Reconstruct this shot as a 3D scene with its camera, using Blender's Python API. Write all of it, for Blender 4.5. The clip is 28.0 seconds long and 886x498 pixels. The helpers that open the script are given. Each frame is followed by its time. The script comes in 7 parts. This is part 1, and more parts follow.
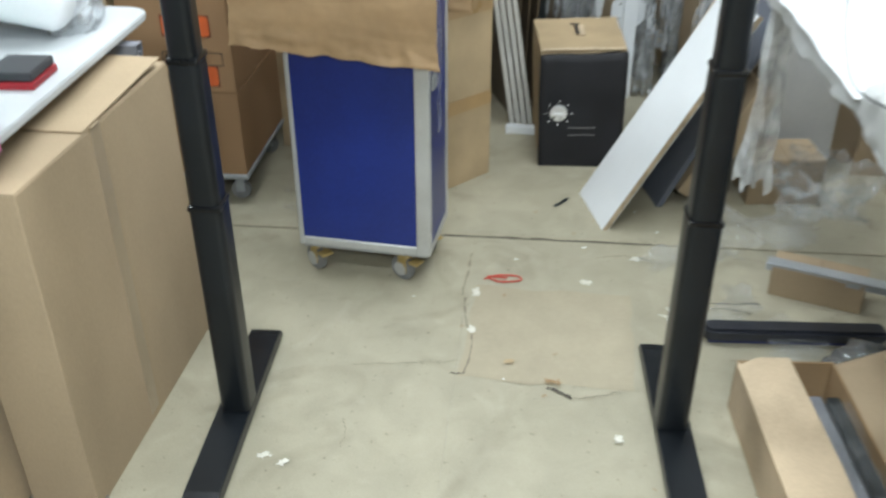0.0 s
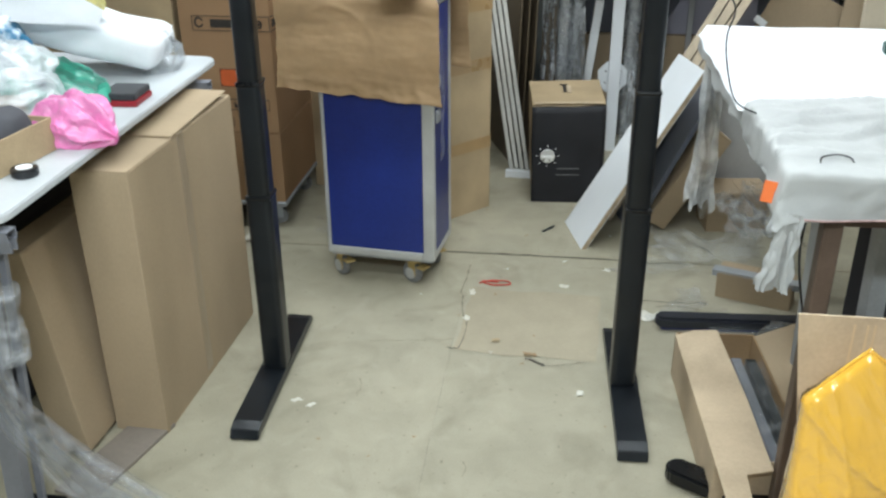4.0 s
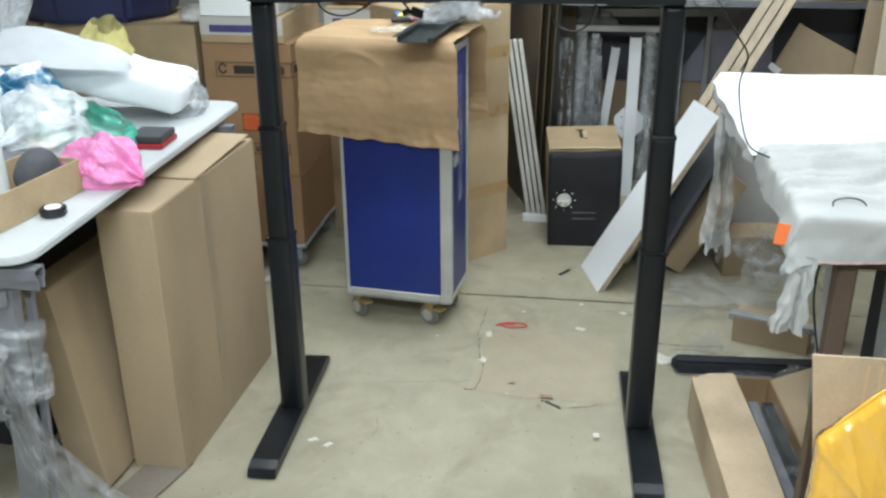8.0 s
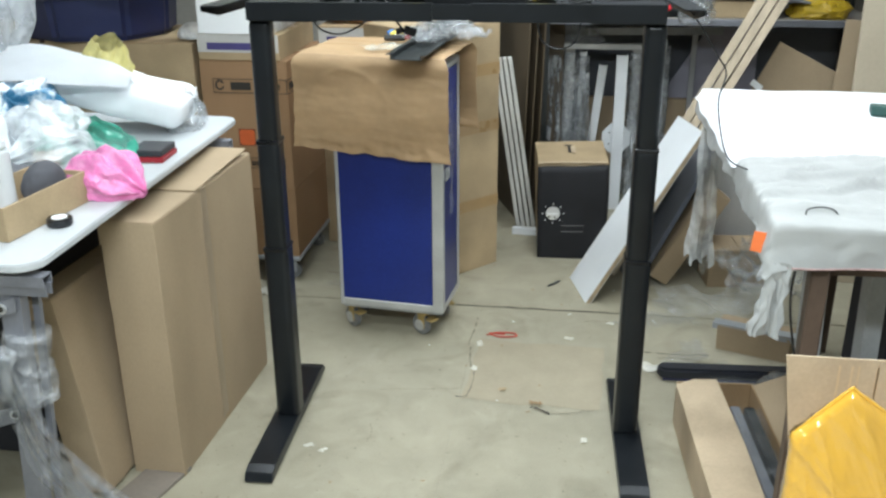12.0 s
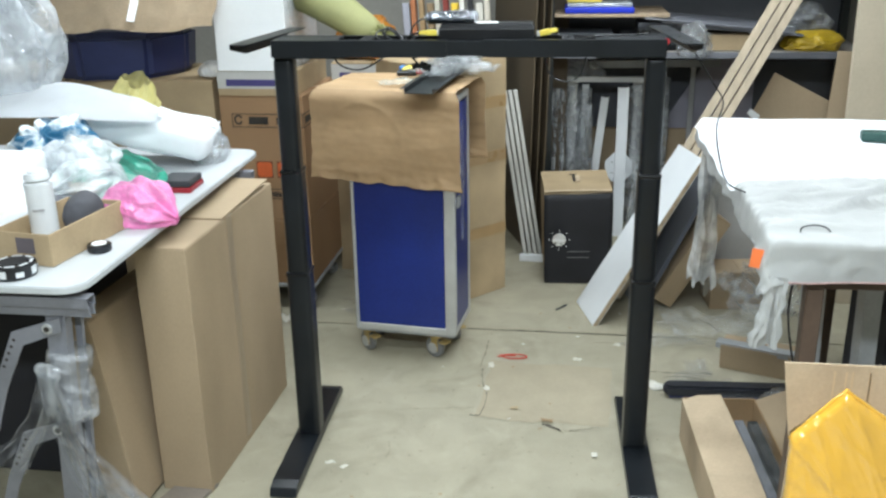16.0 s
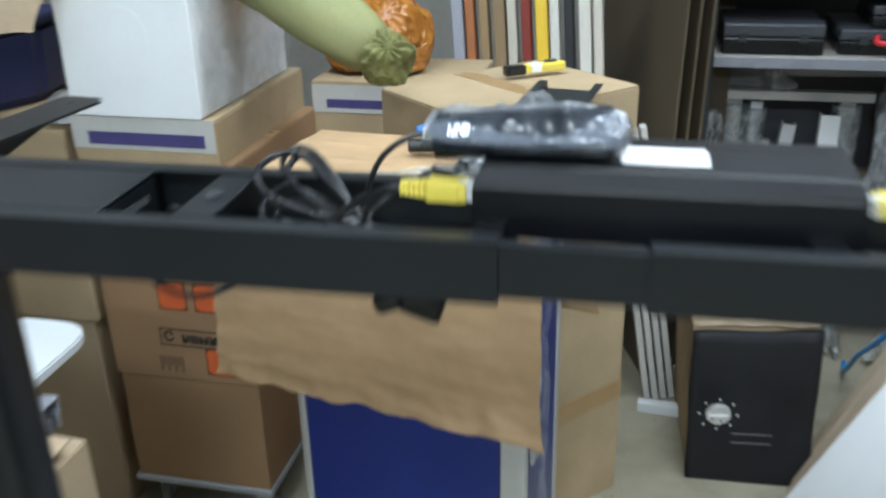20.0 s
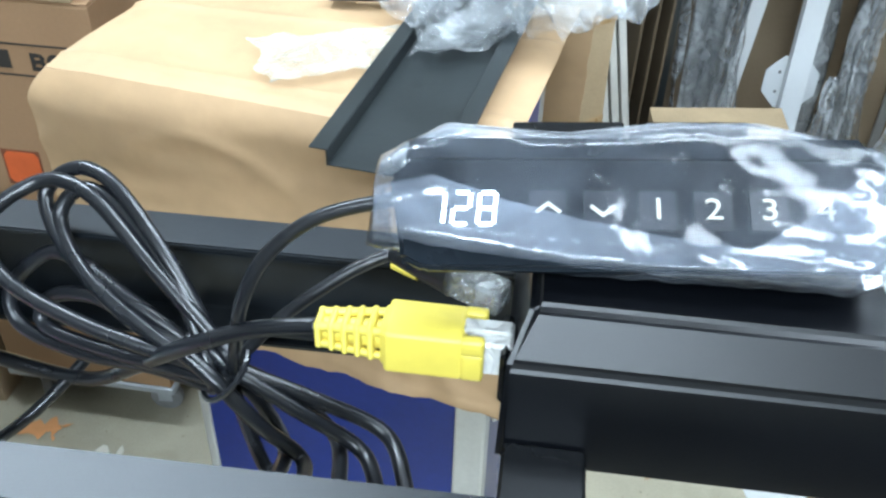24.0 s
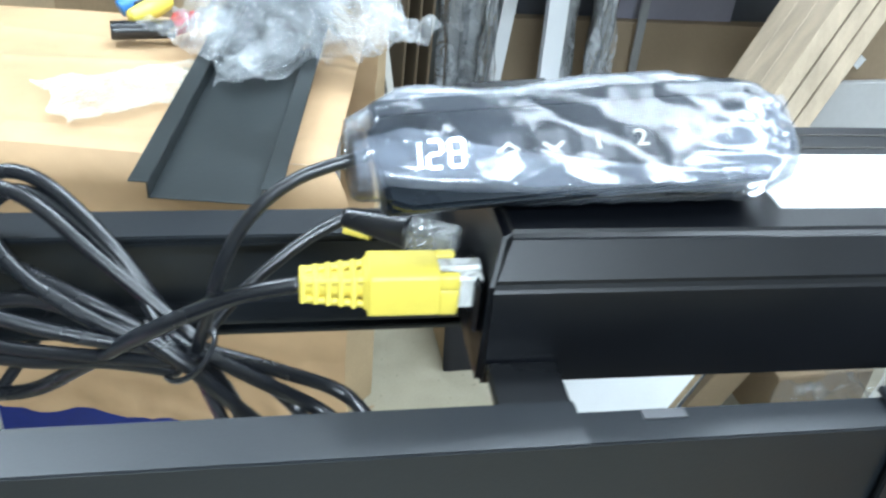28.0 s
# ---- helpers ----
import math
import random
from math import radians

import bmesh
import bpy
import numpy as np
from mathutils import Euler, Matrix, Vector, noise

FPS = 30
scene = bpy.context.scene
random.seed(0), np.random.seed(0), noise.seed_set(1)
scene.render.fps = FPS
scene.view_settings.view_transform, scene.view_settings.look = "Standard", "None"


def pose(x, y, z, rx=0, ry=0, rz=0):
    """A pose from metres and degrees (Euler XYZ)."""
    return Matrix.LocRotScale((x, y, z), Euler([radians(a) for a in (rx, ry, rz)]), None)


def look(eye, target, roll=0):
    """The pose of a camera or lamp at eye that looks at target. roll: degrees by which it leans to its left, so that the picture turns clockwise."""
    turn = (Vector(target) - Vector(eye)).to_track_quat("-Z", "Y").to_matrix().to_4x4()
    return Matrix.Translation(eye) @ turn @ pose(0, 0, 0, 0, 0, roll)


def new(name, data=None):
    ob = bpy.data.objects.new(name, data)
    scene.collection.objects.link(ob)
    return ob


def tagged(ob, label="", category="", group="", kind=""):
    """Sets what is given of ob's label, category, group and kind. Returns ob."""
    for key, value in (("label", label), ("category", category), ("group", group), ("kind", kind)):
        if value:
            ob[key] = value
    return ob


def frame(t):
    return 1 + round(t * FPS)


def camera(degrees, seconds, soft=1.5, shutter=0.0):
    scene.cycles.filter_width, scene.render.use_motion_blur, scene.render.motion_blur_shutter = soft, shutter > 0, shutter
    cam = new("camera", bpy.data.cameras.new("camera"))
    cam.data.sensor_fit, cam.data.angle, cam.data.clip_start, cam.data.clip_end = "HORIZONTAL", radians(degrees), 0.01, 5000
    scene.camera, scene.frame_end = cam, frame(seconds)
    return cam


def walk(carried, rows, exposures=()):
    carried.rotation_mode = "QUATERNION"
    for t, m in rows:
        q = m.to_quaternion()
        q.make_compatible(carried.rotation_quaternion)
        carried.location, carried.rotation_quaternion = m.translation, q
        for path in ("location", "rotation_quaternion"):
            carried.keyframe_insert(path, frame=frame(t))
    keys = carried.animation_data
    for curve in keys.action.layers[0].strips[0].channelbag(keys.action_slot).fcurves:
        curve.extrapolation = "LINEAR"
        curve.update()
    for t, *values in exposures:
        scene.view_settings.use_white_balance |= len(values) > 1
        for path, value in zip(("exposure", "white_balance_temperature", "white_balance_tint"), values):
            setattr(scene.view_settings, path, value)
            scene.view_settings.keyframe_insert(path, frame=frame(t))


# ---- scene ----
cam = camera(51.5, 28.0, 2.5, 0.9)
PATH = [
    (0, (0.261, 0.103, 1.541), (0.09, 1.804, 0.504), -0.2),
    (0.5, (0.274, -0.126, 1.588), (0.154, 1.623, 0.624), 0.1),
    (1, (0.353, -0.367, 1.579), (0.118, 1.408, 0.687), -1.4),
    (1.5, (0.385, -0.486, 1.574), (0.164, 1.274, 0.649), -0.5),
    (2, (0.396, -0.5, 1.582), (0.151, 1.277, 0.698), -0.3),
    (2.5, (0.402, -0.502, 1.583), (0.177, 1.272, 0.688), -0.0),
    (3, (0.417, -0.499, 1.586), (0.187, 1.284, 0.709), -0.4),
    (3.5, (0.412, -0.519, 1.584), (0.184, 1.267, 0.714), -0.3),
    (5.5, (0.414, -0.56, 1.586), (0.127, 1.236, 0.754), -0.7),
    (6, (0.414, -0.568, 1.586), (0.125, 1.232, 0.764), -0.6),
    (6.5, (0.418, -0.57, 1.585), (0.132, 1.239, 0.782), -0.4),
    (7, (0.42, -0.568, 1.586), (0.146, 1.252, 0.804), -0.7),
    (7.5, (0.42, -0.568, 1.587), (0.145, 1.255, 0.812), -0.5),
    (8, (0.417, -0.573, 1.588), (0.138, 1.25, 0.814), -0.5),
    (8.5, (0.418, -0.577, 1.586), (0.138, 1.248, 0.816), -0.4),
    (9, (0.422, -0.578, 1.588), (0.138, 1.239, 0.803), -0.3),
    (9.5, (0.419, -0.597, 1.587), (0.136, 1.226, 0.815), -0.2),
    (10, (0.417, -0.61, 1.588), (0.132, 1.22, 0.833), 0.3),
    (10.5, (0.421, -0.62, 1.584), (0.149, 1.2, 0.799), 0.3),
    (11, (0.428, -0.624, 1.586), (0.156, 1.196, 0.802), 0.1),
    (11.5, (0.432, -0.636, 1.593), (0.161, 1.198, 0.841), -0.1),
    (13.5, (0.407, -0.75, 1.622), (0.172, 1.099, 0.897), -1.1),
    (14, (0.415, -0.765, 1.621), (0.181, 1.091, 0.914), -1.1),
    (14.5, (0.411, -0.779, 1.624), (0.17, 1.08, 0.926), -1.1),
    (15, (0.404, -0.787, 1.622), (0.152, 1.076, 0.938), -0.8),
    (15.5, (0.407, -0.795, 1.624), (0.143, 1.069, 0.949), -1.0),
    (16, (0.41, -0.804, 1.622), (0.141, 1.061, 0.951), -1.0),
    (16.5, (0.398, -0.81, 1.621), (0.136, 1.058, 0.955), -0.8),
    (17, (0.402, -0.808, 1.624), (0.14, 1.062, 0.965), -0.9),
    (17.5, (0.394, -0.717, 1.617), (0.186, 1.163, 0.968), -0.9),
    (18, (0.369, -0.39, 1.617), (0.178, 1.463, 0.89), -0.8),
    (18.5, (0.385, -0.047, 1.6), (0.077, 1.811, 0.927), -0.2),
    (19, (0.267, 0.388, 1.576), (-0.039, 2.245, 0.898), 0.1),
    (19.3, (0.246, 0.637, 1.586), (-0.006, 2.469, 0.824), 0.4),
    (19.5, (0.213, 0.8, 1.552), (-0.095, 2.625, 0.793), -0.6),
    (20, (0.157, 1.185, 1.562), (-0.269, 2.964, 0.757), -1.4),
    (20.5, (0.071, 1.448, 1.537), (-0.319, 3.188, 0.632), -2.1),
    (21, (0.048, 1.59, 1.513), (-0.288, 3.229, 0.417), -0.3),
    (21.5, (0.051, 1.644, 1.501), (-0.327, 3.209, 0.315), -0.9),
    (23.5, (0.038, 1.615, 1.51), (-0.172, 3.208, 0.318), 2.7),
    (24, (0.042, 1.607, 1.514), (-0.177, 3.189, 0.313), 1.6),
    (24.5, (0.052, 1.636, 1.501), (-0.146, 3.235, 0.315), 1.6),
    (25, (0.102, 1.648, 1.511), (-0.158, 3.223, 0.306), -1.4),
    (25.5, (0.111, 1.645, 1.513), (-0.215, 3.191, 0.288), -3.2),
    (26, (0.104, 1.64, 1.517), (-0.244, 3.168, 0.274), -3.4),
    (26.5, (0.023, 1.604, 1.516), (-0.101, 3.2, 0.317), 2.6),
    (27, (-0.051, 1.571, 1.514), (0.232, 3.194, 0.38), 9.4),
    (27.5, (-0.038, 1.563, 1.501), (0.261, 3.203, 0.395), 6.3),
    (28, (-0.019, 1.565, 1.503), (0.266, 3.212, 0.405), 5.3),
]
LIGHTING = [(0, 0.27, 6330, 10), (1, 0.18, 6330, 10), (2, 0.07, 6330, 10), (3, 0.06, 6330, 10), (10, 0.12, 6300, 10), (17, 0.2, 6250, 10), (19, 0.15, 6050, 10), (20, 0.0, 5900, 9), (21, -0.05, 5800, 8), (21.7, 0.1, 5600, 8), (24, 0.66, 5680, 8), (25, 0.47, 5480, 8), (26, 0.36, 5500, 8), (27, 0.6, 5680, 8), (28, 0.74, 5720, 8)]
walk(cam, [(t, look(eye, target, roll)) for t, eye, target, roll in PATH], LIGHTING)

# ---- world and light ----
world = bpy.data.worlds.new("world")
scene.world = world
world.use_nodes = True
world.node_tree.nodes["Background"].inputs[0].default_value = (0.75, 0.82, 0.9, 1)
world.node_tree.nodes["Background"].inputs[1].default_value = 0.05
CEILING = 2.75
LAMPS = [(0.7, 3.2, 15), (0.55, 2.3, 13), (0.5, -1.3, 100), (-0.95, 2.7, 26), (-0.15, 0.4, 34), (1.05, 1.65, 10)]
LAMP_L, LAMP_W = 1.2, 0.28
for lx, ly, watts in LAMPS:
    lamp = bpy.data.lights.new("ceiling_lamp", "AREA")
    lamp.shape, lamp.size, lamp.size_y, lamp.energy = "RECTANGLE", LAMP_L, LAMP_W, watts
    lamp.color = (0.87, 0.97, 1.0)
    new("ceiling_lamp", lamp).matrix_world = pose(lx, ly, CEILING - 0.07)

# ---- materials ----
MATS = {}


def mat(name, col, rough=0.55, metal=0.0, var=0.14, scale=4.0, bump=0.12, fine=70.0, stretch=(1, 1, 1), spec=0.5, col2=None, emit=0.0, coat=0.0, per=0.06):
    """A surface with broad stains and fine grain in colour, gloss and relief."""
    if name in MATS:
        return MATS[name]
    m = bpy.data.materials.new(name)
    m.use_nodes = True
    nt = m.node_tree
    p = nt.nodes["Principled BSDF"]
    tc, mp = nt.nodes.new("ShaderNodeTexCoord"), nt.nodes.new("ShaderNodeMapping")
    mp.inputs["Scale"].default_value = stretch
    nt.links.new(tc.outputs["Object"], mp.inputs["Vector"])
    info = nt.nodes.new("ShaderNodeObjectInfo")
    n1, n2 = nt.nodes.new("ShaderNodeTexNoise"), nt.nodes.new("ShaderNodeTexNoise")
    n1.inputs["Scale"].default_value, n1.inputs["Detail"].default_value = scale, 6
    n2.inputs["Scale"].default_value, n2.inputs["Detail"].default_value = fine, 4
    for n in (n1, n2):
        nt.links.new(mp.outputs[0], n.inputs["Vector"])
    add = nt.nodes.new("ShaderNodeMath")
    add.operation = "MULTIPLY_ADD"
    nt.links.new(n2.outputs[0], add.inputs[0])
    add.inputs[1].default_value = 0.35
    nt.links.new(n1.outputs[0], add.inputs[2])
    add2 = nt.nodes.new("ShaderNodeMath")
    add2.operation = "MULTIPLY_ADD"
    nt.links.new(info.outputs["Random"], add2.inputs[0])
    add2.inputs[1].default_value = per
    nt.links.new(add.outputs[0], add2.inputs[2])
    ramp = nt.nodes.new("ShaderNodeValToRGB")
    ramp.color_ramp.elements[0].position, ramp.color_ramp.elements[1].position = 0.42, 0.92
    dark = col2 or [c * (1 - var) for c in col]
    ramp.color_ramp.elements[0].color = (*dark, 1)
    ramp.color_ramp.elements[1].color = (*[min(1, c * (1 + 0.6 * var)) for c in col], 1)
    nt.links.new(add2.outputs[0], ramp.inputs[0])
    nt.links.new(ramp.outputs[0], p.inputs["Base Color"])
    mr = nt.nodes.new("ShaderNodeMapRange")
    mr.inputs["To Min"].default_value, mr.inputs["To Max"].default_value = max(0.03, rough - 0.1), min(1, rough + 0.1)
    nt.links.new(n1.outputs[0], mr.inputs["Value"])
    nt.links.new(mr.outputs[0], p.inputs["Roughness"])
    p.inputs["Metallic"].default_value = metal
    p.inputs["Specular IOR Level"].default_value = spec
    p.inputs["Coat Weight"].default_value = coat
    if bump:
        b = nt.nodes.new("ShaderNodeBump")
        b.inputs["Strength"].default_value, b.inputs["Distance"].default_value = bump, 0.004
        nt.links.new(add.outputs[0], b.inputs["Height"])
        nt.links.new(b.outputs[0], p.inputs["Normal"])
    if emit:
        p.inputs["Emission Color"].default_value = (*col, 1)
        p.inputs["Emission Strength"].default_value = emit
    MATS[name] = m
    return m


def film(name, tint=(0.93, 0.95, 0.97), low=0.08, high=0.55, rough=0.16, scale=14.0, crease=0.5, gloss=0.2):
    """Crinkled clear plastic: partly see-through, glossy on its creases."""
    if name in MATS:
        return MATS[name]
    m = bpy.data.materials.new(name)
    m.use_nodes = True
    nt = m.node_tree
    p, out = nt.nodes["Principled BSDF"], nt.nodes["Material Output"]
    p.inputs["Base Color"].default_value = (*tint, 1)
    p.inputs["Roughness"].default_value = rough
    p.inputs["Specular IOR Level"].default_value = 0.8
    tc = nt.nodes.new("ShaderNodeTexCoord")
    n1 = nt.nodes.new("ShaderNodeTexNoise")
    n1.inputs["Scale"].default_value, n1.inputs["Detail"].default_value, n1.inputs["Distortion"].default_value = scale, 5, 1.2
    n2 = nt.nodes.new("ShaderNodeTexNoise")
    n2.inputs["Scale"].default_value, n2.inputs["Detail"].default_value, n2.inputs["Distortion"].default_value = scale * 0.8, 3, 2.0
    vo, half = nt.nodes.new("ShaderNodeMath"), nt.nodes.new("ShaderNodeMath")
    half.operation, vo.operation = "SUBTRACT", "ABSOLUTE"
    half.inputs[1].default_value = 0.5
    for n in (n1, n2):
        nt.links.new(tc.outputs["Object"], n.inputs["Vector"])
    nt.links.new(n2.outputs[0], half.inputs[0])
    nt.links.new(half.outputs[0], vo.inputs[0])
    mr = nt.nodes.new("ShaderNodeMapRange")
    mr.inputs["From Min"].default_value, mr.inputs["From Max"].default_value = 0.35, 0.7
    mr.inputs["To Min"].default_value, mr.inputs["To Max"].default_value = low, high
    nt.links.new(n1.outputs[0], mr.inputs["Value"])
    b = nt.nodes.new("ShaderNodeBump")
    b.inputs["Strength"].default_value, b.inputs["Distance"].default_value = 0.7, crease / scale
    nt.links.new(vo.outputs[0], b.inputs["Height"])
    nt.links.new(b.outputs[0], p.inputs["Normal"])
    tr, mix = nt.nodes.new("ShaderNodeBsdfTransparent"), nt.nodes.new("ShaderNodeMixShader")
    tr.inputs[0].default_value = (0.97, 0.98, 0.99, 1)
    nt.links.new(mr.outputs[0], mix.inputs[0])
    nt.links.new(tr.outputs[0], mix.inputs[1])
    nt.links.new(p.outputs[0], mix.inputs[2])
    fr, gl, top = nt.nodes.new("ShaderNodeFresnel"), nt.nodes.new("ShaderNodeBsdfGlossy"), nt.nodes.new("ShaderNodeMixShader")
    fr.inputs["IOR"].default_value = 1.6
    gl.inputs["Roughness"].default_value = rough
    nt.links.new(b.outputs[0], fr.inputs["Normal"])
    nt.links.new(b.outputs[0], gl.inputs["Normal"])
    less = nt.nodes.new("ShaderNodeMath")
    less.operation, less.inputs[1].default_value = "MULTIPLY", gloss
    nt.links.new(fr.outputs[0], less.inputs[0])
    nt.links.new(less.outputs[0], top.inputs[0])
    nt.links.new(mix.outputs[0], top.inputs[1])
    nt.links.new(gl.outputs[0], top.inputs[2])
    nt.links.new(top.outputs[0], out.inputs[0])
    MATS[name] = m
    return m


CARD = mat("corrugated_cardboard", (0.4, 0.3, 0.18), 0.8, var=0.24, scale=5, bump=0.06, fine=160, spec=0.25)
CARD_GREY = mat("greyish_cardboard", (0.375, 0.285, 0.185), 0.78, var=0.2, scale=2.2, bump=0.06, fine=120, spec=0.25, stretch=(1.5, 1.5, 0.7))
CARD_PALE = mat("pale_dusty_cardboard", (0.49, 0.385, 0.265), 0.8, var=0.22, scale=6, bump=0.1, fine=120, spec=0.2)
CARD_RED = mat("reddish_cardboard", (0.32, 0.195, 0.105), 0.78, var=0.14, scale=3, bump=0.06, fine=160, spec=0.25)
# deeper brown for some carton walls and bases, loose sheets and scraps
CARD_DEEP = mat("deep_brown_cardboard", (0.3, 0.2, 0.11), 0.85, var=0.2, scale=5, bump=0.1, fine=140, spec=0.2)
KRAFT = mat("kraft_paper", (0.42, 0.28, 0.153), 0.55, var=0.16, scale=7, bump=0.3, fine=45, spec=0.4)
BLACK = mat("black_powder_coat", (0.0075, 0.0095, 0.012), 0.33, var=0.3, scale=9, bump=0.04, fine=900, spec=0.36)
BLACK_PL = mat("black_plastic", (0.0025, 0.003, 0.004), 0.28, var=0.3, scale=12, bump=0.03, fine=700, spec=0.4)
BLACK_MATT = mat("matt_black_panel", (0.012, 0.012, 0.014), 0.6, var=0.4, scale=6, bump=0.05, fine=300, spec=0.3)
RUBBER = mat("black_cable_rubber", (0.009, 0.01, 0.0125), 0.28, var=0.25, scale=20, bump=0.05, fine=400, spec=0.55)
BLUE = mat("dark_blue_laminate", (0.011, 0.026, 0.175), 0.36, var=0.3, scale=3, bump=0.05, fine=120, spec=0.4)
NAVY = mat("navy_plastic", (0.018, 0.025, 0.09), 0.42, var=0.3, scale=5, bump=0.06, fine=150)
ALU = mat("brushed_aluminium", (0.55, 0.56, 0.56), 0.42, 0.6, var=0.18, scale=7, bump=0.08, fine=120)
STEEL = mat("galvanised_steel", (0.38, 0.4, 0.42), 0.5, 0.35, var=0.25, scale=8, bump=0.1, fine=90)
DARK_STEEL = mat("dark_steel", (0.05, 0.05, 0.055), 0.5, 0.4, var=0.3, scale=8, bump=0.08, fine=120)
WHITE = mat("white_laminate", (0.65, 0.67, 0.68), 0.4, var=0.07, scale=5, bump=0.03, fine=200)
FOAM = mat("white_packing_foam", (0.78, 0.8, 0.82), 0.75, var=0.06, scale=12, bump=0.2, fine=220, spec=0.2)
CLOTH = mat("off_white_cloth", (0.42, 0.425, 0.415), 0.9, var=0.12, scale=6, bump=0.25, fine=420, spec=0.15)
YELLOW = mat("yellow_moulded_plastic", (0.74, 0.6, 0.09), 0.38, var=0.1, scale=30, bump=0.06, fine=300, spec=0.5)
WOOD = mat("pale_plank_wood", (0.4, 0.3, 0.2), 0.65, var=0.25, scale=6, bump=0.12, fine=60, stretch=(6, 6, 0.5))
BROWN = mat("brown_fibreboard", (0.085, 0.062, 0.036), 0.65, var=0.25, scale=4, bump=0.08, fine=120)
WALLP = mat("dingy_wall_paint", (0.3, 0.29, 0.26), 0.85, var=0.2, scale=2, bump=0.1, fine=40)
CEILP = mat("white_ceiling_paint", (0.75, 0.75, 0.74), 0.9, var=0.06, scale=2, bump=0.05, fine=60)
PAPER = mat("white_label_paper", (0.82, 0.83, 0.83), 0.6, var=0.04, scale=8, bump=0.02, fine=300)
INK = mat("black_ink", (0.03, 0.025, 0.02), 0.7, var=0.3, scale=30, bump=0)
PURPLE = mat("purple_print", (0.06, 0.05, 0.17), 0.6, var=0.2, scale=20, bump=0)
ORANGE = mat("orange_print", (0.62, 0.12, 0.03), 0.6, var=0.15, scale=20, bump=0)
GLOW = mat("lit_display", (0.9, 0.96, 1.0), 0.4, var=0.02, bump=0, emit=3.0)
KEYINK = mat("pale_key_print", (0.72, 0.7, 0.62), 0.5, var=0.05, bump=0)
GREYPL = mat("grey_wheel_rubber", (0.2, 0.2, 0.2), 0.6, var=0.3, scale=20, bump=0.1)
BRASS = mat("yellow_zinc_plate", (0.45, 0.33, 0.13), 0.4, 0.6, var=0.3, scale=20, bump=0.1)
RED = mat("red_plastic", (0.45, 0.02, 0.025), 0.4, var=0.2, scale=10, bump=0.05)
SILVER = mat("silver_dial", (0.7, 0.7, 0.7), 0.3, 0.7, var=0.1, scale=20, bump=0.05)
FILM = film("clear_plastic_film", (0.85, 0.88, 0.9), 0.03, 0.26, 0.1, 16, 0.4, 0.5)
FILM_DULL = film("dusty_plastic_film", (0.9, 0.92, 0.95), 0.02, 0.13, 0.16, 16, 0.35, 0.35)
FLOOR_FILM = film("trodden_clear_film", (0.75, 0.77, 0.78), 0.02, 0.21, 0.16, 12, 0.4, 0.3)
TRESTLE = mat("grey_painted_steel", (0.21, 0.215, 0.24), 0.45, 0.2, var=0.2, scale=8, bump=0.08, fine=90)
FILM_KEY = film("crinkled_clear_sleeve", (0.62, 0.7, 0.84), 0.015, 0.08, 0.13, 30, 0.02, 0.75)
FILM_FOLD = film("doubled_hazy_film", (0.58, 0.66, 0.82), 0.1, 0.22, 0.14, 24, 0.025, 1.2)
PINK = film("pink_plastic_bag", (0.93, 0.24, 0.56), 0.55, 0.92, 0.28, 12, 0.3, 0.4)
GREEN = film("green_plastic_bag", (0.06, 0.52, 0.36), 0.7, 0.92, 0.34, 12, 0.3, 0.25)
BLUEBAG = mat("blue_printed_bag", (0.85, 0.9, 0.92), 0.3, var=0.1, scale=11, bump=0.1, fine=24, col2=(0.04, 0.16, 0.28))
for at, k in ((0.6, 0), (0.74, 1)):
    BLUEBAG.node_tree.nodes["Color Ramp"].color_ramp.elements[k].position = at
YBAG = film("pale_yellow_bag", (0.62, 0.55, 0.2), 0.7, 0.95, 0.45, 18, 0.3, 0.08)
AMBER = film("amber_plastic_bag", (0.82, 0.45, 0.05), 0.95, 0.99, 0.11, 7, 0.1, 1.6)
AMBER_OLD = film("brown_orange_bag", (0.42, 0.16, 0.02), 0.93, 0.99, 0.25, 7)
WBAG = film("milky_plastic_bag", (0.85, 0.88, 0.9), 0.3, 0.8, 0.3, 7, 0.14, 0.4)
CBAG = film("hazy_clear_bag", (0.76, 0.8, 0.84), 0.3, 0.68, 0.3, 9, 0.35, 0.2)
OLIVE = mat("olive_green_fabric", (0.25, 0.25, 0.11), 0.7, var=0.2, scale=6, bump=0.2, fine=150, spec=0.3)

# ---- mesh helpers ----


def link(name, bm, material, smooth=False):
    me = bpy.data.meshes.new(name)
    bm.to_mesh(me)
    bm.free()
    if material:
        me.materials.append(material)
    if smooth:
        for f in me.polygons:
            f.use_smooth = True
    return new(name, me)


def part(name, bm, material, parent, label="", smooth=False):
    ob = link(name, bm, material, smooth)
    ob.parent = parent
    return tagged(ob, label)


def thing(name, label, category, m=None, group="", kind=""):
    ob = tagged(new(name), label, category, group, kind)
    ob.empty_display_size = 0.05
    ob.matrix_world = m or Matrix()
    return ob


def solo(name, bm, material, label, category, m=None, group="", kind="", smooth=False):
    ob = tagged(link(name, bm, material, smooth), label, category, group, kind)
    ob.matrix_world = m or Matrix()
    return ob


